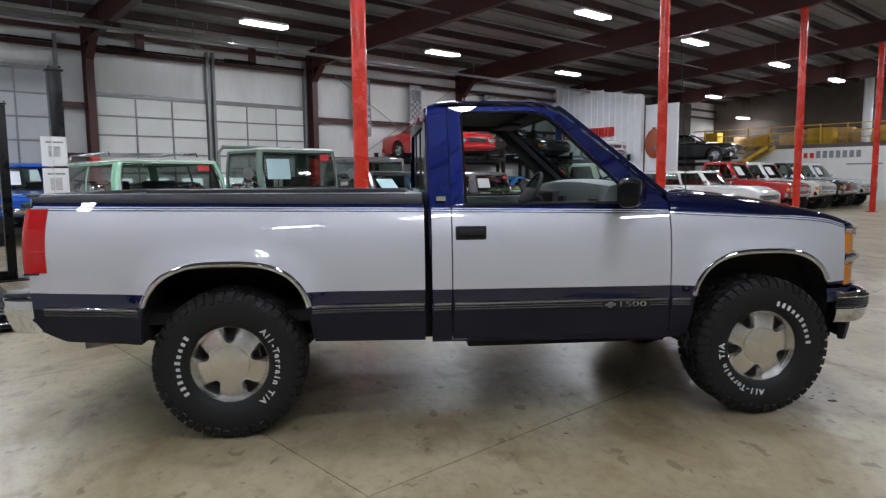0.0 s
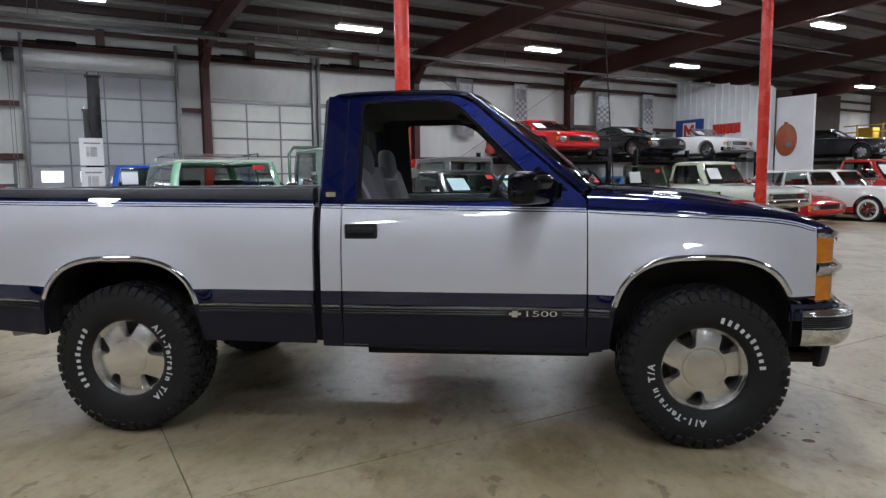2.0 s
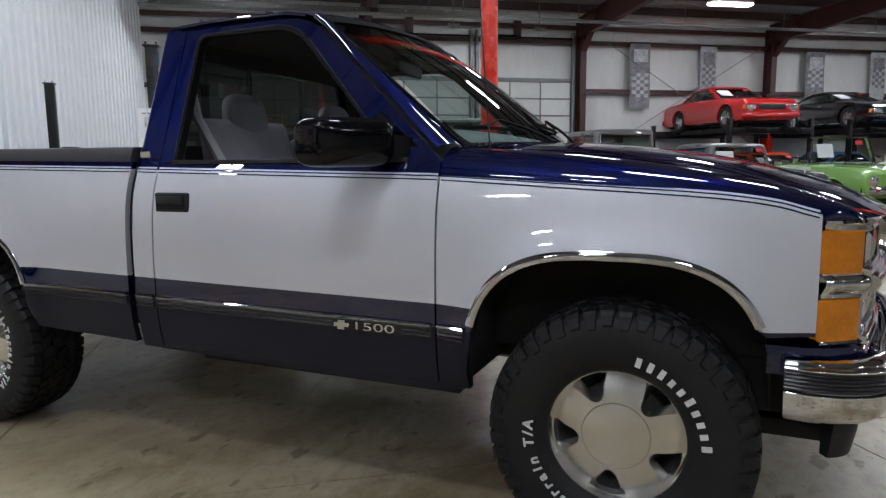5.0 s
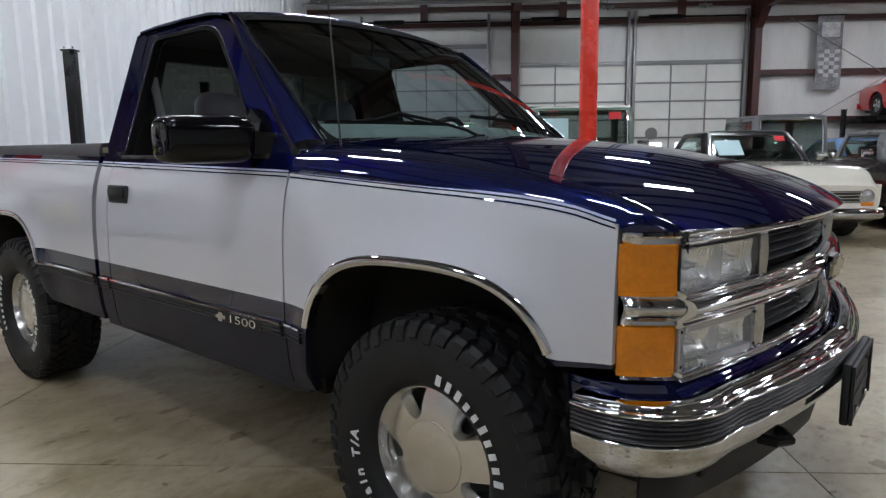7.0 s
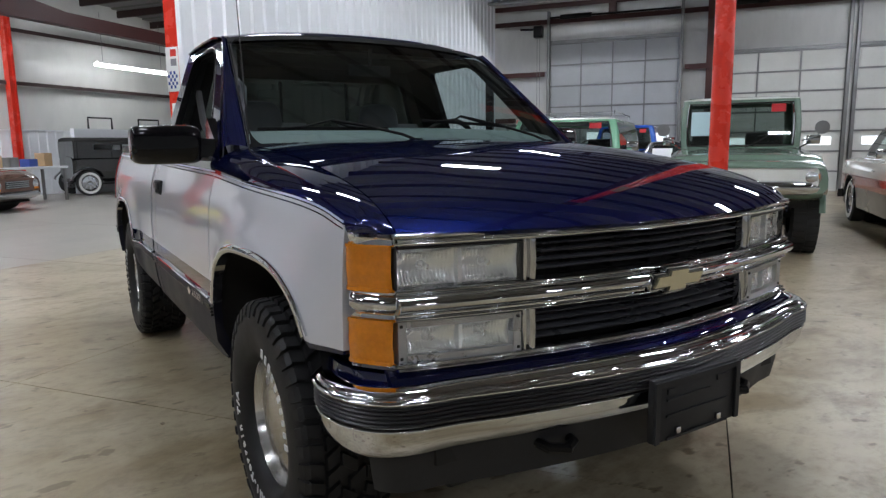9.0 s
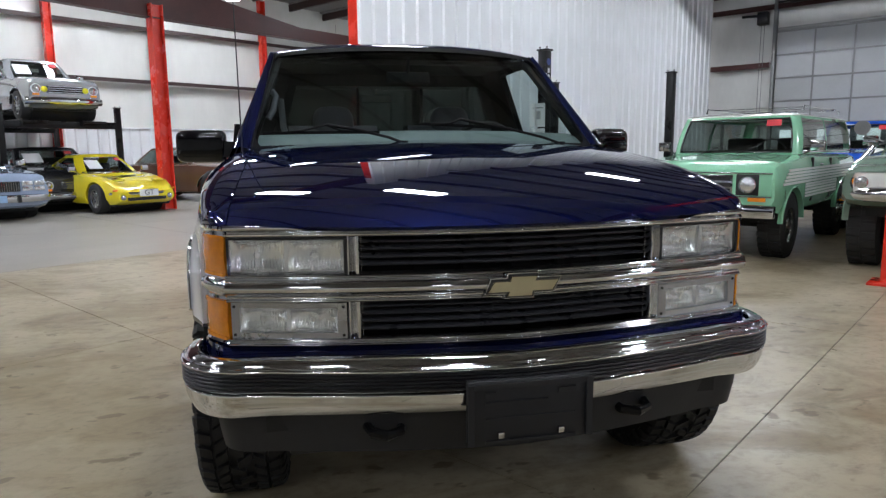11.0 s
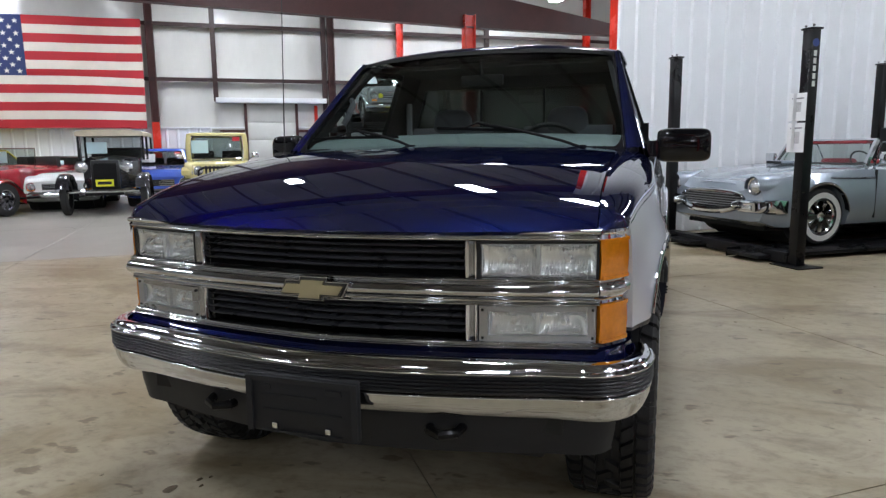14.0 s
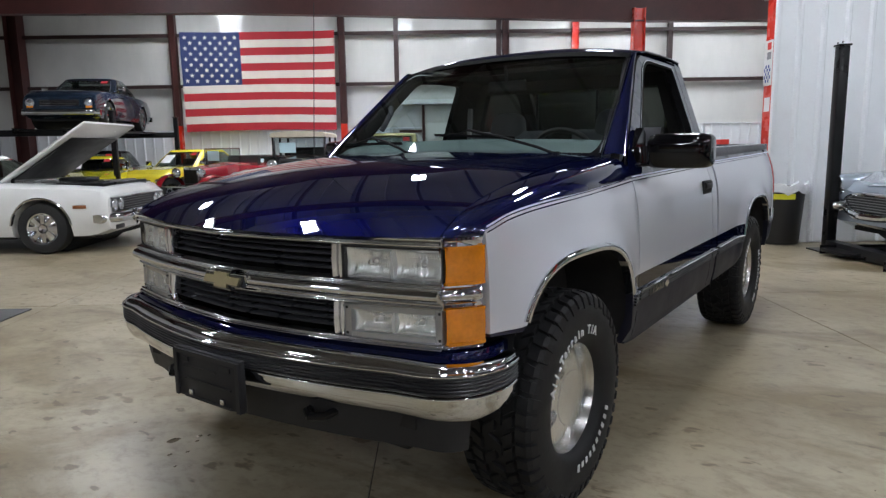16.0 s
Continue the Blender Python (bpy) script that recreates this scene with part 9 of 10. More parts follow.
for y in (-0.38, 0.38):
    bm = bmesh.new()
    rings = []
    for z, w, d in ((1.40, 0.115, 0.040), (1.425, 0.128, 0.050), (1.47, 0.130, 0.054), (1.52, 0.124, 0.052), (1.55, 0.108, 0.046), (1.568, 0.085, 0.034), (1.576, 0.050, 0.018)):
        rings.append([(1.20 - 0.12 * (z - 1.40) + d * math.copysign(abs(math.cos(a)) ** 0.7, math.cos(a)), y + w * math.copysign(abs(math.sin(a)) ** 0.7, math.sin(a)), z) for a in np.linspace(0, 2 * math.pi, 21)[:-1]])
    loft(bm, rings)
    part("head_rest", bm, CLOTH, st, smooth=60)
part("centre_seat_back", boxes((1.20, 1.32, -0.095, 0.095, 0.98, 1.38), bevel=0.03), CLOTH, st)
bm = bmesh.new()
loft(bm, [[(2.46 + 0.08 * (1 - s * s), 0.78 * s, 1.0), (2.46 + 0.1 * (1 - s * s), 0.78 * s, 1.302), (2.34, 0.78 * s, 1.375 - 0.02 * s * s), (2.22, 0.78 * s, 1.395 - 0.02 * s * s), (2.13, 0.78 * s, 1.375 - 0.02 * s * s), (2.08, 0.78 * s, 1.24), (2.12, 0.78 * s, 1.0)] for s in np.linspace(-1, 1, 13)])
ds = part("dashboard", bm, DASH, pk, "grey moulded dashboard", smooth=40)
part("instrument_hood", boxes((2.04, 2.16, 0.16, 0.62, 1.10, 1.315), bevel=0.03), TRIM_DARK, ds)
part("air_vent", boxes((2.07, 2.10, -0.70, -0.56, 1.2, 1.28), (2.07, 2.10, -0.05, 0.1, 1.2, 1.28), bevel=0.006), TRIM_DARK, ds)
bm = bmesh.new()
tilt = pose(1.93, 0.40, 1.275, 0, -62, 0)
rings = []
for i in range(28):
    a = 2 * math.pi * i / 28
    rings.append([tilt @ Vector(((0.185 + 0.014 * math.cos(b)) * math.cos(a), (0.185 + 0.014 * math.cos(b)) * math.sin(a), 0.014 * math.sin(b))) for b in (0, 1.05, 2.1, 3.14, 4.19, 5.24)])
loft(bm, rings + [rings[0]], caps=False)
sw = part("steering_wheel", bm, TRIM_DARK, ds, smooth=60)
bm = bmesh.new()
box(bm, -0.06, 0.06, -0.17, 0.17, -0.02, 0.015, bevel=0.01, m=tilt)
tube(bm, tilt @ Vector((0, 0, 0)), (2.12, 0.40, 1.16), 0.04, 10)
part("steering_hub", bm, TRIM_DARK, sw)
part("cab_floor", boxes((1.10, 2.45, -0.86, 0.86, 0.60, 0.66)), TRIM_DARK, pk, smooth=0)
bm = bmesh.new()
for i in range(9):
    x0, x1 = 1.10 + 0.083 * i, 1.10 + 0.083 * (i + 1)
    z0, z1 = lerp(x0, ROOF_SIDE) - 0.02, lerp(x1, ROOF_SIDE) - 0.02
    bm.faces.new([bm.verts.new(c) for c in ((x0, -0.70, z0), (x1, -0.70, z1), (x1, 0.70, z1), (x0, 0.70, z0))])
bmesh.ops.remove_doubles(bm, verts=bm.verts, dist=0.0005)
part("headliner", bm, HEADLINER, pk, smooth=60)
bm = bmesh.new()
tube(bm, (1.88, 0, 1.80), (1.86, 0, 1.70), 0.01, 6)
box(bm, 1.845, 1.87, -0.12, 0.12, 1.66, 1.72, bevel=0.01)
part("rear_view_mirror", bm, TRIM_DARK, pk)
for sg in (-1, 1):
    part("door_card", boxes((1.22, 2.36, *sorted((sg * 0.80, sg * 0.855)), 0.66, 1.262), bevel=0.01), DASH, pk)
    bm = bmesh.new()
    loft(bm, [[(1.10, sg * (up_y(z) - 0.012), z), (1.275, sg * (up_y(z) - 0.012), z), (1.275, sg * (up_y(z) - 0.035), z), (1.12, sg * (up_y(z) - 0.10), z)] for z in np.linspace(1.25, 1.80, 8)])
    part("pillar_lining", bm, TRIM_DARK, pk)
    bm = bmesh.new()
    loft(bm, [[(x - 0.03, sg * (y - 0.03), z - 0.01), (x + 0.015, sg * (y - 0.03), z), (x + 0.01, sg * (y - 0.055), z), (x - 0.03, sg * (y - 0.055), z - 0.01)] for x, y, z in ((1.84, 0.72, 1.775), (2.12, 0.80, 1.54), (2.40, 0.885, 1.30))])
    part("pillar_lining", bm, TRIM_DARK, pk)
    bm = bmesh.new()
    pipe(bm, [(2.02, sg * 0.72, 1.60), (2.04, sg * 0.70, 1.57), (2.08, sg * 0.715, 1.50), (2.09, sg * 0.74, 1.46)], 0.016, 8)
    if sg < 0:
        part("grab_handle", bm, CLOTH, pk)
    else:
        bm.free()
    bm = bmesh.new()
    box(bm, 1.70, 1.82, *sorted((sg * 0.14, sg * 0.62)), 1.765, 1.785, bevel=0.006)
    part("sun_visor", bm, HEADLINER, pk)
bm = bmesh.new()
pipe(bm, [(1.17, -0.70, 1.62), (1.20, -0.69, 1.45), (1.30, -0.62, 1.20), (1.42, -0.45, 0.99)], 0.02, 6)
part("seat_belt", bm, material("grey_belt", (0.35, 0.35, 0.37), 0.8, vary=0.05), pk)

# grille: everything follows one plan curve
def gx(y):
    # the front runs to a blunt point in the middle
    return 3.757 - 0.05 * math.sqrt(y * y + 0.0001) - 0.138 * y * y


def eased(prof, k=4):
    """A closed profile drawn as a smooth curve through its points."""
    out, m = [], len(prof)
    for i in range(m):
        p0, p1, p2, p3 = (Vector(prof[(i + j - 1) % m][:2]) for j in range(4))
        lift = [prof[(i + j) % m][2] if len(prof[(i + j) % m]) > 2 else 0.0 for j in (0, 1)]
        for q in range(k):
            t = q / k
            c = 0.5 * (2 * p1 + (p2 - p0) * t + (2 * p0 - 5 * p1 + 4 * p2 - p3) * t * t + (3 * p1 - p0 - 3 * p2 + p3) * t ** 3)
            out.append((c.x, c.y, lift[0] + (lift[1] - lift[0]) * t))
    return out


def bar(name, half, zc, prof, mat, parent, n=60, curve=gx, zmid=0.0, label=""):
    """A bar across the front: profile of (out, up); zmid sags the middle."""
    bm = bmesh.new()
    rings = []
    for i in range(n + 1):
        y = -half + 2 * half * i / n
        rings.append([(curve(y) + o, y, zc + u + zmid * (1 - (y / half) ** 2)) for o, u in prof])
    loft(bm, rings)
    return part(name, bm, mat, parent, label, smooth=60)


grille = bar("grille_surround", 0.812, 1.080, [p[:2] for p in eased(((-0.03, -0.014), (-0.01, -0.015), (0.004, -0.013), (0.008, -0.006), (0.003, -0.001), (0.009, 0.004), (0.014, 0.011), (0.008, 0.018), (-0.03, 0.019)))], CHROME, pk, label="chrome grille surround")
bar("lower_chrome_bar", 0.812, 0.764, [p[:2] for p in eased(((-0.03, -0.005), (0.0, -0.007), (0.014, -0.006), (0.019, -0.001), (0.009, 0.004), (0.011, 0.009), (0.004, 0.013), (-0.03, 0.013)))], CHROME, pk)
bar("middle_chrome_bar", 0.812, 0.922, [p[:2] for p in eased(((-0.03, -0.040), (0.0, -0.041), (0.010, -0.036), (0.005, -0.027), (0.016, -0.020), (0.033, -0.008), (0.037, 0.006), (0.028, 0.020), (0.010, 0.026), (0.013, 0.033), (0.004, 0.039), (-0.03, 0.038)))], CHROME, pk)
bm = bmesh.new()
loft(bm, [[(gx(y) - 0.10, y, 0.77), (gx(y) - 0.10, y, 1.07)] for y in np.linspace(-0.48, 0.48, 13)], closed=False, caps=False)
part("grille_back", bm, PLASTIC, pk, smooth=60)
for zs in ((0.982, 1.004, 1.027, 1.048), (0.795, 0.817, 0.840, 0.862)):
    for z in zs:
        bar("grille_slat", 0.438, z, ((-0.07, -0.002), (-0.030, -0.004), (-0.026, 0.0), (-0.030, 0.003), (-0.07, 0.005)), GRILLE_GREY, pk, 24)
for z0, z1 in ((0.958, 1.068), (0.775, 0.885)):
    for y in (-0.29, -0.145, 0.0, 0.145, 0.29):
        part("grille_mullion", boxes((gx(y) - 0.095, gx(y) - 0.062, y - 0.004, y + 0.004, z0, z1)), GAP, pk, smooth=0)
# emblem: a slanted cross in a thin bright rim on a black plate
def cross(bm, grow, x0, x1):
    g = grow
    slab(bm, [(-0.098 - g, -0.014 - g), (-0.036 - g, -0.014 - g), (-0.042 - g, -0.027 - g), (0.028 + g, -0.027 - g), (0.030 + g, -0.014 - g), (0.088 + g, -0.014 - g), (0.106 + g * 1.6, 0.014 + g), (0.038 + g, 0.014 + g),
              (0.043 + g, 0.027 + g), (-0.030 - g, 0.027 + g), (-0.034 - g, 0.014 + g), (-0.080 - g, 0.014 + g)], x0, x1, plane="yz")
    bmesh.ops.translate(bm, verts=bm.verts, vec=(0, 0, 0.922))
    return bm


em = part("emblem", cross(bmesh.new(), 0.009, 3.776, 3.796), CHROME, pk, "gold cross-shaped emblem with chrome rim", smooth=0)
part("emblem_plate", cross(bmesh.new(), 0.0065, 3.796, 3.799), BLACK_TRIM, em, smooth=0)
part("emblem_face", cross(bmesh.new(), 0.0, 3.799, 3.807), GOLD, em, smooth=0)
# blue valance under the grille and filler beside the lamps
bar("front_valance", 0.83, 0.722, ((-0.06, -0.05), (0.036, -0.05), (0.034, -0.012), (0.024, 0.010), (0.010, 0.026), (-0.006, 0.036), (-0.06, 0.036)), BLUE, pk, curve=lambda y: gx(y) - 0.006)
ROUND = ((3.512, 0.876), (3.524, 0.875), (3.55, 0.860), (3.585, 0.836), (3.614, 0.812), (3.620, 0.800))
for sg in (-1, 1):
    bm = bmesh.new()
    loft(bm, [[(x - 0.03, sg * (y - 0.02), 0.752), (x + 0.006, sg * (y + 0.005), 0.750), (x + 0.012, sg * (y + 0.010), 0.725), (x + 0.012, sg * (y + 0.010), 0.67)] for x, y in ((3.38, 0.885), (3.47, 0.888)) + ROUND], closed=False, caps=False)
    part("corner_valance", bm, BLUE, pk, smooth=50)
    for prof in (((0.0, 0.882), (0.006, 0.888), (0.004, 0.896), (0.012, 0.904), (0.024, 0.918), (0.026, 0.930), (0.018, 0.942), (0.006, 0.948), (0.006, 0.954), (0.0, 0.956)),
                 ((0.0, 1.067), (0.006, 1.070), (0.004, 1.082), (0.010, 1.088), (0.008, 1.096), (0.0, 1.098)),
                 ((0.0, 0.757), (0.010, 0.758), (0.014, 0.763), (0.006, 0.769), (0.0, 0.773))):
        bm = bmesh.new()
        loft(bm, [[(x + a * (0.5 if i < 2 else 0.8), sg * (y + a * (0.35 if i < 1 else 0.6)), z) for a, z in prof] for i, (x, y) in enumerate(ROUND)], closed=False, caps=False)
        part("corner_chrome", bm, CHROME, pk, "chrome trim round the corner lamps", smooth=50)

# front bumper
BUMP = [(y, 3.868 - 0.042 * (y / 0.72) - 0.086 * (y / 0.72) ** 2) for y in (0.0, 0.006, 0.03, 0.07, *np.linspace(0.13, 0.70, 11))]
BUMP += [(0.72 + 0.244 * math.sin(a) ** 0.9, 3.738 - 0.24 * (1 - math.cos(a) ** 0.9)) for a in np.linspace(0.12, math.pi / 2 - 0.12, 9)]
BUMP += [(0.965, 3.50), (0.961, 3.46), (0.956, 3.432)]
PLAN = [(-y, x) for y, x in BUMP[::-1]] + BUMP[1:]


def bumper_skin(name, prof, mat, parent, label="", plan=PLAN):
    """prof: (in from the plan line, z, lift at the ends)."""
    bm = bmesh.new()
    rings = []
    for i, (y, x) in enumerate(plan):
        y0, x0 = plan[max(i - 1, 0)]
        y1, x1 = plan[min(i + 1, len(plan) - 1)]
        nrm = Vector((y1 - y0, -(x1 - x0))).normalized()
        e = max(0.0, (abs(y) - 0.3) / 0.65) ** 2
        rings.append([(x + nrm.x * -q[0], y + nrm.y * -q[0], q[1] + (q[2] * e if len(q) > 2 else 0)) for q in prof])
    loft(bm, rings)
    return part(name, bm, mat, parent, label, smooth=45)


fb = bumper_skin("front_bumper", eased(((0.062, 0.722, -0.008), (0.060, 0.737, -0.010), (0.052, 0.742, -0.010), (0.036, 0.741, -0.010), (0.022, 0.734, -0.006), (0.014, 0.723), (0.011, 0.716), (0.003, 0.713), (-0.001, 0.707), (0.003, 0.702), (0.013, 0.700), (0.017, 0.697), (0.018, 0.647),
                                        (0.012, 0.643), (0.006, 0.638), (0.008, 0.626), (0.012, 0.609, -0.004), (0.020, 0.593, -0.010), (0.032, 0.578, -0.016), (0.05, 0.572, -0.018), (0.075, 0.61, -0.01), (0.075, 0.70)), 3), CHROME, pk, "chrome front bumper with black rub strip")
for z in (0.6945, 0.6840, 0.6735, 0.6630, 0.6525):
    bumper_skin("rub_rib", ((0.020, z - 0.0049), (0.005, z - 0.0041), (0.002, z), (0.005, z + 0.0041), (0.020, z + 0.0049)), RUB, fb)
bumper_skin("air_dam", ((0.09, 0.60), (0.085, 0.572, 0.01), (0.095, 0.49, 0.005), (0.108, 0.430), (0.14, 0.430), (0.14, 0.60)), PLASTIC, fb, "black plastic air dam", PLAN[5:-5])
pl = part("plate_bracket", boxes((3.86, 3.884, -0.180, 0.180, 0.500, 0.682), bevel=0.008), PLASTIC, fb, "empty black number plate bracket")
bm = boxes((3.885, 3.893, -0.180, -0.162, 0.505, 0.675), (3.885, 3.893, 0.162, 0.180, 0.505, 0.675), (3.885, 3.893, -0.161, 0.161, 0.660, 0.675), (3.885, 3.889, -0.13, 0.05, 0.615, 0.622), (3.885, 3.889, -0.13, 0.13, 0.570, 0.576),
           (3.885, 3.890, -0.13, -0.10, 0.635, 0.650), (3.885, 3.890, 0.08, 0.13, 0.635, 0.650), (3.885, 3.890, -0.13, 0.13, 0.505, 0.512))
part("bracket_rim", bm, PLASTIC, pl)
for y in (-0.087, 0.087):
    part("bolt", boxes((3.885, 3.895, y - 0.009, y + 0.009, 0.519, 0.537), bevel=0.002), CHROME, pl)
for sg in (-1, 1):
    bm = bmesh.new()
    pipe(bm, [(3.56, sg * 0.33, 0.515), (3.69, sg * 0.33, 0.512), (3.755, sg * 0.345, 0.508), (3.78, sg * 0.385, 0.508), (3.755, sg * 0.425, 0.510), (3.71, sg * 0.435, 0.514)], 0.015, 8)
    part("tow_hook", bm, BLACK_STEEL, pk, "black steel tow hook")
part("front_crossmember", boxes((3.3, 3.66, -0.72, 0.72, 0.50, 0.66)), UNDER, pk, smooth=0)

# tailgate, bed floor, rear bumper
part("tailgate", boxes((-0.985, -0.93, -0.84, 0.84, 0.80, 1.325), bevel=0.012), SILVER, pk, "silver tailgate")
part("tailgate_cap", boxes((-0.99, -0.925, -0.86, 0.86, 1.326, 1.345), bevel=0.006), RAIL_CAP, pk)
part("bed_floor", boxes((-0.925, 1.03, -0.80, 0.80, 0.93, 0.97)), RAIL_CAP, pk, smooth=0)
part("bed_front", boxes((1.0, 1.045, -0.86, 0.86, 0.60, 1.33), bevel=0.005), SILVER, pk)
RP = [(-0.94, -0.965), (-0.935, -1.03), (-0.90, -1.12), (-0.82, -1.165), (0, -1.18), (0.82, -1.165), (0.90, -1.12), (0.935, -1.03), (0.94, -0.965)]
RP = [(y, x) for y, x in RP]
bm = bmesh.new()
rings = []
for y, x in RP:
    k = 0.98
    rings.append([(x, y, 0.80), (x - 0.0, y, 0.76), (x + 0.012, y * 0.995, 0.70), (x + 0.04, y * 0.985, 0.63), (x + 0.07, y * 0.95, 0.63), (x + 0.09, y * 0.93, 0.80)])
loft(bm, rings)
rb = part("rear_bumper", bm, CHROME, pk, "chrome rear step bumper", smooth=40)
bm = boxes((-1.16, -0.99, -0.82, 0.82, 0.802, 0.825), bevel=0.006)
part("step_pad", bm, RAIL_CAP, rb)

# frame, axles and exhaust, with added blocks that darken the floor beneath
bm = boxes((-1.0, 3.5, -0.45, -0.37, 0.50, 0.64), (-1.0, 3.5, 0.37, 0.45, 0.50, 0.64), (0.5, 0.6, -0.37, 0.37, 0.52, 0.6), (1.6, 1.75, -0.37, 0.37, 0.50, 0.58))
fr = part("chassis_frame", bm, UNDER, pk, smooth=0)
bm = bmesh.new()
for x in (0, 2.985):
    tube(bm, (x, -0.75, 0.432), (x, 0.75, 0.432), 0.05, 12)
    tube(bm, (x - 0.02, 0.08, 0.415), (x + 0.16, 0.08, 0.415), 0.15, 16, 0.1)
tube(bm, (0.15, 0.08, 0.43), (1.9, 0.02, 0.55), 0.04, 10)
part("axle", bm, UNDER, fr)
part("fuel_tank", boxes((0.6, 1.5, 0.42, 0.8, 0.48, 0.7), bevel=0.03), UNDER, fr)
part("gearbox", boxes((1.8, 2.7, -0.2, 0.2, 0.42, 0.7), bevel=0.06), UNDER, fr)
# unseen boxes added low down to stop light passing under the truck
part("front_differential", boxes((2.72, 3.20, -0.46, 0.46, 0.33, 0.54), bevel=0.05), UNDER, fr)
part("spare_tyre", boxes((-0.85, -0.25, -0.34, 0.34, 0.46, 0.63), bevel=0.07), RUBBER, fr)
part("skid_plate", boxes((3.0, 3.62, -0.66, 0.66, 0.40, 0.46), bevel=0.01), UNDER, fr)
for sg in (-1, 1):
    bm = bmesh.new()
    pipe(bm, [(-0.75, sg * 0.55, 0.56), (-0.35, sg * 0.55, 0.49), (0.0, sg * 0.55, 0.475), (0.35, sg * 0.55, 0.49), (0.70, sg * 0.55, 0.55)], 0.035, 6)
    part("leaf_spring", bm, UNDER, fr)
    bm = bmesh.new()
    tube(bm, (0.12, sg * 0.48, 0.42), (0.30, sg * 0.40, 0.80), 0.035, 10)
    part("shock_absorber", bm, UNDER, fr)
bm = bmesh.new()
pipe(bm, [(2.6, -0.30, 0.48), (1.4, -0.34, 0.47), (0.55, -0.36, 0.50), (0.1, -0.45, 0.66), (-0.45, -0.60, 0.56), (-0.80, -0.74, 0.53)], 0.035, 8)
part("exhaust_pipe", bm, CAST, fr, "grey steel exhaust pipe")
part("side_ledge", boxes((1.30, 2.45, -0.84, -0.76, 0.46, 0.52), bevel=0.008), UNDER, fr)
part("underfloor", boxes((-0.9, 2.5, -0.84, 0.84, 0.64, 0.70)), UNDER, fr, smooth=0)

# whip aerial
bm = bmesh.new()
tube(bm, (2.56, -0.835, 1.26), (2.56, -0.835, 1.295), 0.016, 10)
tube(bm, (2.56, -0.835, 1.295), (2.50, -0.845, 2.15), 0.0032, 6, 0.002)
part("aerial", bm, BLACK_TRIM, pk, "thin black whip aerial")

# door badges: bow tie and number
for sg in (-1, 1):
    y0, y1 = sorted((sg * 0.984, sg * 0.990))
    bm = bmesh.new()
    f = 1 if sg < 0 else -1
    slab(bm, [(2.040, 0.702), (2.056, 0.702), (2.056, 0.692), (2.084, 0.692), (2.084, 0.702), (2.100, 0.702), (2.104, 0.716), (2.086, 0.716), (2.086, 0.725), (2.058, 0.725), (2.058, 0.716), (2.044, 0.716)], y0, y1)
    bd = part("door_badge", bm, CHROME, pk, "chrome model badge", smooth=0)
    part("badge_plate", boxes((2.03, 2.30, *sorted((sg * 0.974, sg * 0.983)), 0.690, 0.727)), RUB, bd, smooth=0)
    number = words("1500", 0.058, 0.002, CHROME, "number", bd, pose(2.195, sg * 0.986, 0.708, 90, 0, 0 if sg < 0 else 180) @ Matrix.Diagonal((1.45, 0.68, 1, 1)))
    tagged(number, kind="stuff")


# wheels: tyre with lettering and lugs, alloy rim with five broad spokes
def tyre_mesh():
    bm = bmesh.new()
    prof = [(0.213, 0.105), (0.222, 0.122), (0.245, 0.136), (0.29, 0.146), (0.325, 0.147), (0.355, 0.143), (0.378, 0.137), (0.392, 0.128), (0.399, 0.112), (0.402, 0.06), (0.403, 0.0)]
    prof = prof + [(r, -y) for r, y in prof[-2::-1]]
    revolve(bm, prof, 72)
    me = bpy.data.meshes.new("tyre")
    bmesh.ops.recalc_face_normals(bm, faces=bm.faces)
    bm.to_mesh(me)
    bm.free()
    me.materials.append(RUBBER)
    me.shade_smooth()
    return me


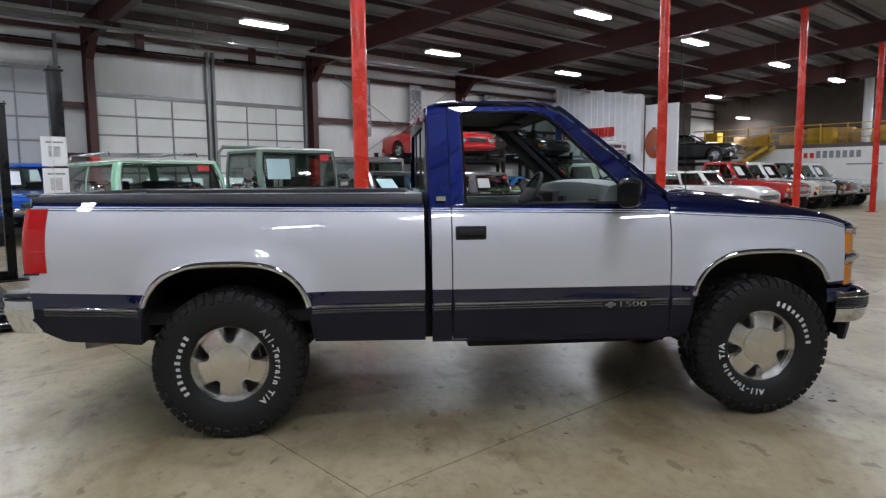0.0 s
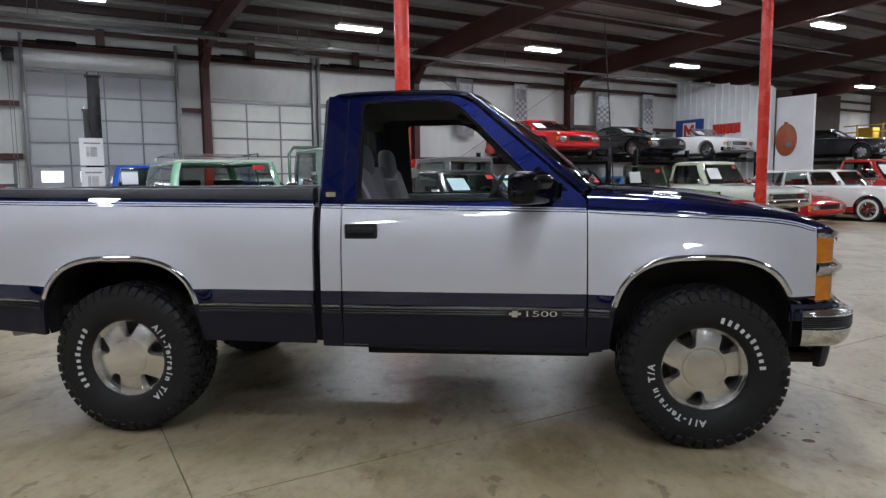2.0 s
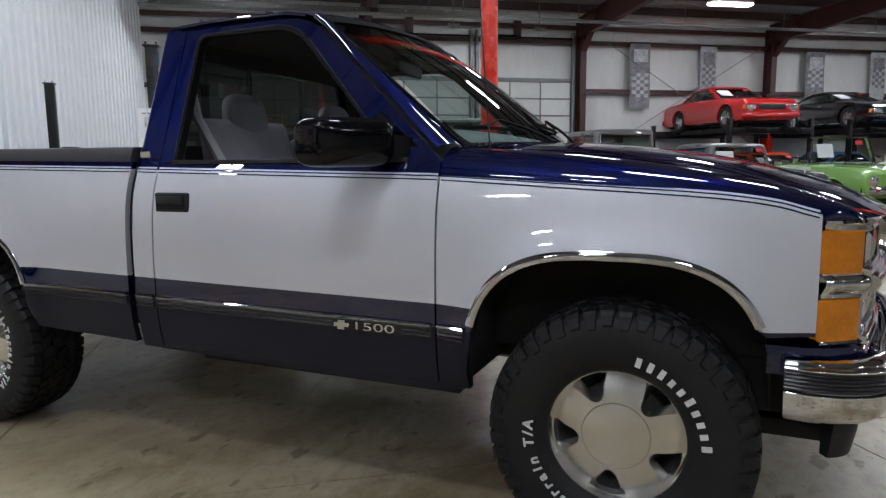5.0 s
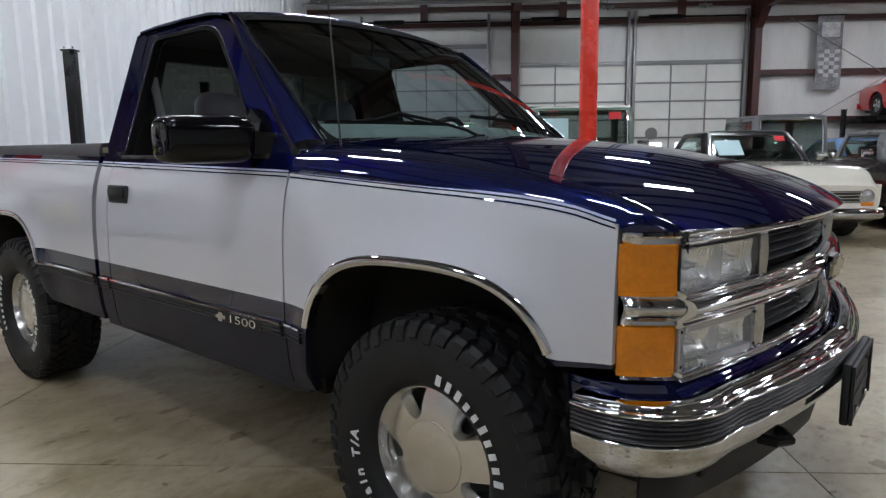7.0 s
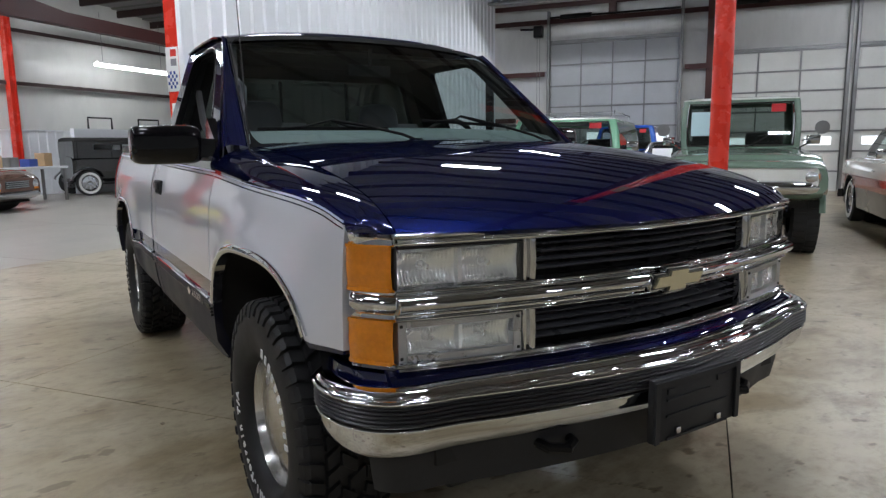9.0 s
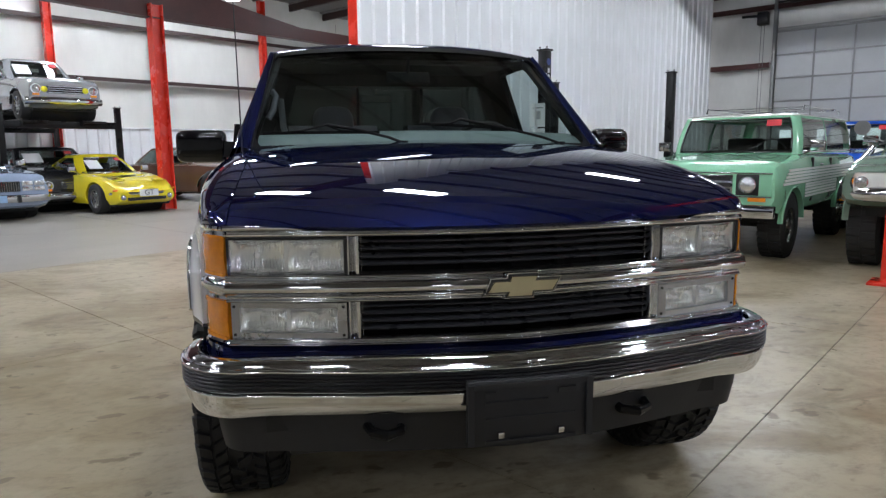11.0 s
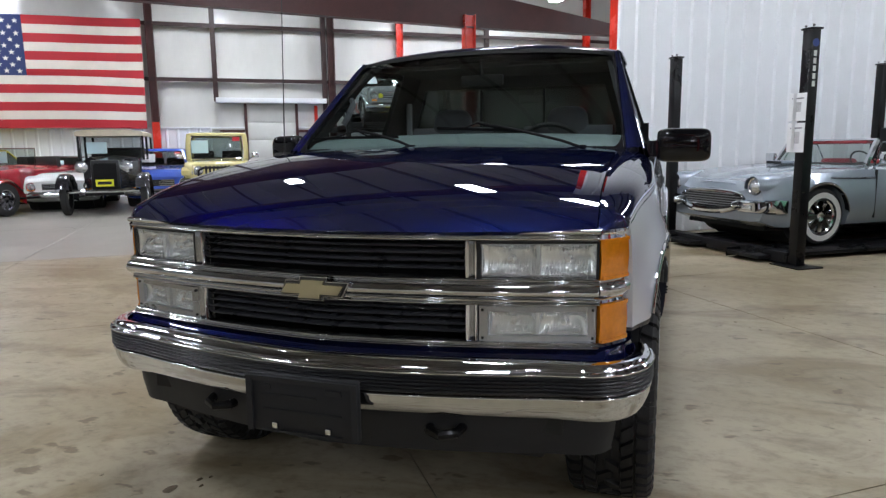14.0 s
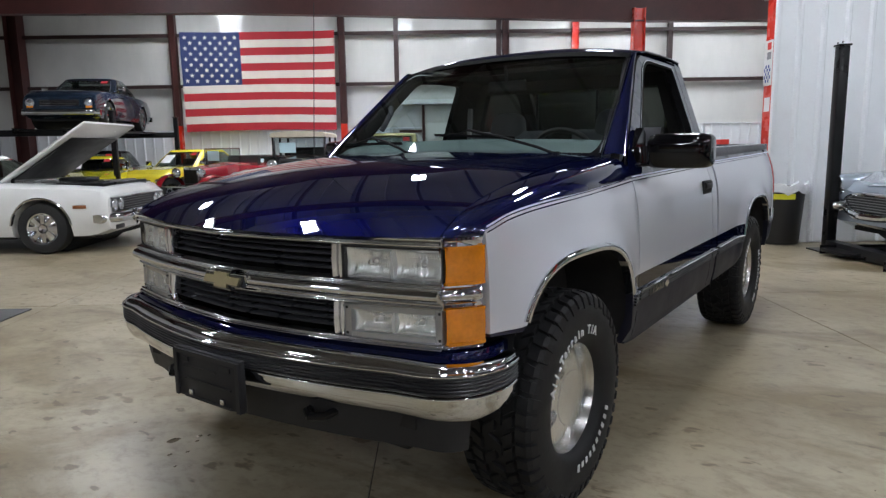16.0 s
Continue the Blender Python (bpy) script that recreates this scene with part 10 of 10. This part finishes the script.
def lug_mesh():
    """Blocky all-terrain tread with shoulder lugs."""
    bm = bmesh.new()
    def block(r0, r1, y, a, dy, da, skew, tilt=0.0):
        q = []
        for r in (r0, r1):
            sh = 1.0 if r == r0 else 0.86
            for sy, sa in ((-1, -1), (1, -1), (1, 1), (-1, 1)):
                yy = y + sy * dy * sh
                aa = a + sa * da * sh + skew * sy
                rr = r - tilt * (sy * (1 if y > 0 else -1) + 1) / 2
                q.append(bm.verts.new((rr * math.cos(aa), yy, rr * math.sin(aa))))
        for f in ((4, 5, 6, 7), (0, 1, 5, 4), (1, 2, 6, 5), (2, 3, 7, 6), (3, 0, 4, 7)):
            bm.faces.new([q[i] for i in f])
    n = 46
    for i in range(n):
        a = 2 * math.pi * i / n
        h = math.pi / n
        for s in (-1, 1):
            o = h if s > 0 else 0
            block(0.398, 0.416, s * 0.108, a + o, 0.021, h * 0.72, 0.012 * s, 0.006)
            block(0.398, 0.417, s * 0.060, a + o + h * 0.9, 0.021, h * 0.78, -0.03 * s)
            long = 0.357 if i % 2 else 0.368
            # shoulder lug down the side wall
            q = []
            for r, y, w in ((0.410, 0.126, 0.70), (0.396, 0.139, 0.66), (long, 0.1475, 0.50)):
                q.append([bm.verts.new((r * math.cos(a + o + e * h * w), s * y, r * math.sin(a + o + e * h * w))) for e in (-1, 1)])
            for r, y, w in ((0.398, 0.122, 0.74), (0.385, 0.131, 0.72), (long - 0.008, 0.141, 0.55)):
                q.append([bm.verts.new((r * math.cos(a + o + e * h * w), s * y, r * math.sin(a + o + e * h * w))) for e in (-1, 1)])
            for k in range(2):
                bm.faces.new((q[k][0], q[k][1], q[k + 1][1], q[k + 1][0]))
                for e in (0, 1):
                    bm.faces.new((q[k][e], q[k + 1][e], q[k + 4][e], q[k + 3][e]))
            bm.faces.new((q[2][0], q[2][1], q[5][1], q[5][0]))
        block(0.399, 0.417, 0.012 if i % 2 else -0.012, a, 0.026, h * 0.80, 0.04 if i % 2 else -0.04)
    me = bpy.data.meshes.new("tread")
    bmesh.ops.recalc_face_normals(bm, faces=bm.faces)
    bm.to_mesh(me)
    bm.free()
    me.materials.append(RUBBER)
    return me


def rim_face_mesh():
    """The polished face with five broad spokes; +y is outwards."""
    bm = bmesh.new()
    ra, rb, cols = 0.110, 0.1915, 28

    def h(r):
        return 0.098 + 0.006 * max(0, 1 - (r / 0.10) ** 2) ** 0.5 - 0.020 * max(0, (r - 0.10) / 0.09) ** 1.6 - (0.003 if 0.099 < r < 0.1005 else 0)

    def opening(r):
        """Half the angle of a window at this radius."""
        if not ra < r < rb:
            return 0.0
        near, far = min(1.0, (r - ra) / 0.016), min(1.0, (rb - r) / 0.007)
        return radians(8.5 + 10.5 * (r - ra) / (rb - ra)) * math.sqrt(1 - (1 - near) ** 2) * math.sqrt(1 - (1 - far) ** 2)

    rs = [0.03, 0.06, 0.085, 0.0985, 0.0995, 0.101, 0.106, ra]
    rs += [ra + 0.016 * (1 - math.cos(q)) for q in np.linspace(0.18, math.pi / 2, 9)] + list(np.linspace(0.133, 0.182, 8)) + [rb - 0.007 * (1 - math.sin(q)) for q in np.linspace(0.12, math.pi / 2 - 0.18, 7)] + [rb, 0.194]
    centre = bm.verts.new((0, h(0), 0))
    for k in range(5):
        mid = 2 * math.pi * (k + 0.5) / 5
        rows = []
        for r in rs:
            half = math.pi / 5 - opening(r)
            rows.append([bm.verts.new((r * math.cos(mid + half * q), h(r), r * math.sin(mid + half * q))) for q in np.linspace(-1, 1, cols + 1)])
        for a, b in zip(rows[0], rows[0][1:]):
            bm.faces.new((centre, a, b))
        for low, up in zip(rows, rows[1:]):
            for q in range(cols):
                bm.faces.new((low[q], up[q], up[q + 1], low[q + 1]))
        # sloping walls of the windows on both sides of the spoke
        first = rs.index(ra)
        for e, sg in ((0, -1), (cols, 1)):
            wall = []
            for r, row in list(zip(rs, rows))[first:-1]:
                back = 0.62 * opening(r)
                a = mid + sg * (math.pi / 5 - back)
                q = r + 0.006 * (1 - min(1.0, (r - ra) / 0.02))
                wall.append((row[e], bm.verts.new((q * math.cos(a), h(r) - 0.032, q * math.sin(a)))))
            for (a, b), (c, d) in zip(wall, wall[1:]):
                bm.faces.new((a, b, d, c))
    bmesh.ops.remove_doubles(bm, verts=bm.verts, dist=0.00001)
    me = bpy.data.meshes.new("spokes")
    bmesh.ops.recalc_face_normals(bm, faces=bm.faces)
    bm.to_mesh(me)
    bm.free()
    me.materials.append(MACHINED)
    me.shade_smooth()
    me.set_sharp_from_angle(angle=radians(35))
    return me


def rim_lip_mesh():
    bm = bmesh.new()
    revolve(bm, [(0.186, 0.055), (0.194, 0.078), (0.199, 0.102), (0.205, 0.113), (0.217, 0.113), (0.219, 0.104)], 72)
    me = bpy.data.meshes.new("rim_lip")
    bmesh.ops.recalc_face_normals(bm, faces=bm.faces)
    bm.to_mesh(me)
    bm.free()
    me.materials.append(MACHINED)
    me.shade_smooth()
    return me


def barrel_mesh():
    bm = bmesh.new()
    revolve(bm, [(0.19, 0.05), (0.18, 0.0), (0.175, -0.10), (0.0, -0.10)], 40)
    revolve(bm, [(0.0, 0.0), (0.14, 0.0), (0.14, -0.02)], 40)
    me = bpy.data.meshes.new("barrel")
    bmesh.ops.recalc_face_normals(bm, faces=bm.faces)
    bm.to_mesh(me)
    bm.free()
    me.materials.append(CAST)
    return me


def letter_arc(text, bars, centre, radius, size, spacing):
    """Raised white lettering round the side wall, read clockwise; bars stand for a brand."""
    bm = bmesh.new()
    n = len(text)
    for i, ch in enumerate(text):
        if ch == " ":
            continue
        a = centre - (i - (n - 1) / 2) * spacing
        m = pose(radius * math.cos(a), -0.1475, radius * math.sin(a)) @ Matrix.Rotation(-(a - math.pi / 2), 4, "Y") @ Matrix.Rotation(math.pi / 2, 4, "X")
        if bars:
            hgt = size * (0.72 if ch.isupper() or ch in "dh" else 0.55)
            wid = radius * spacing * 0.36
            box(bm, -wid * 0.62, wid * 0.62, -size * 0.33, -size * 0.33 + hgt * 0.82, -0.001, 0.0015, m=m)
            continue
        cu = bpy.data.curves.new("letter", "FONT")
        cu.body, cu.size, cu.extrude, cu.offset, cu.align_x, cu.align_y = ch, size, 0.0015, 0.0012, "CENTER", "CENTER"
        tmp = bpy.data.objects.new("letter", cu)
        me = bpy.data.meshes.new_from_object(tmp)
        me.transform(m @ Matrix.Translation((0, 0, 0)))
        bm.from_mesh(me)
        bpy.data.objects.remove(tmp)
        bpy.data.curves.remove(cu)
        bpy.data.meshes.remove(me)
    return bm


TYRE, LUGS, FACE, LIP, BARREL = tyre_mesh(), lug_mesh(), rim_face_mesh(), rim_lip_mesh(), barrel_mesh()
for me in (FACE, LIP, BARREL):
    me.transform(Matrix.Diagonal((1.035, 1, 1.035, 1)))
for x, sg, brand_at, word_at, spin in ((0.0, -1, 178, -2, -18), (2.985, -1, 40, 222, 10), (0.0, 1, 150, -20, 30), (2.985, 1, -60, 112, 14)):
    wh = new("wheel", TYRE)
    wh.parent = pk
    out = pose(x + 0.008, sg * 0.828, 0.4325, 0, 0, 0 if sg < 0 else 180)
    wh.matrix_basis = out @ Matrix.Diagonal((0.962, 1, 0.962, 1))
    wh["label"] = "wide all-terrain tyre with raised white letters"
    shared("tread", LUGS, wh)["kind"] = "stuff"
    inner = Matrix.Diagonal((1.03, 1.0, 1.03, 1)) @ Matrix.Rotation(math.pi, 4, "Z") @ Matrix.Rotation(radians(spin), 4, "Y")
    rm = shared("rim", FACE, wh, inner)
    rm["label"] = "polished alloy rim with five broad spokes"
    shared("rim_lip", LIP, wh, inner)
    shared("barrel", BARREL, wh, inner)
    tagged(part("white_mark", letter_arc("XXXoodaaod", True, radians(brand_at), 0.271, 0.050, radians(7.8)), WHITE_LETTER, wh, smooth=0), kind="stuff")
    tagged(part("lettering", letter_arc("All-Terrain T/A", False, radians(word_at), 0.270, 0.047, radians(6.5)), WHITE_LETTER, wh, smooth=0), kind="stuff")
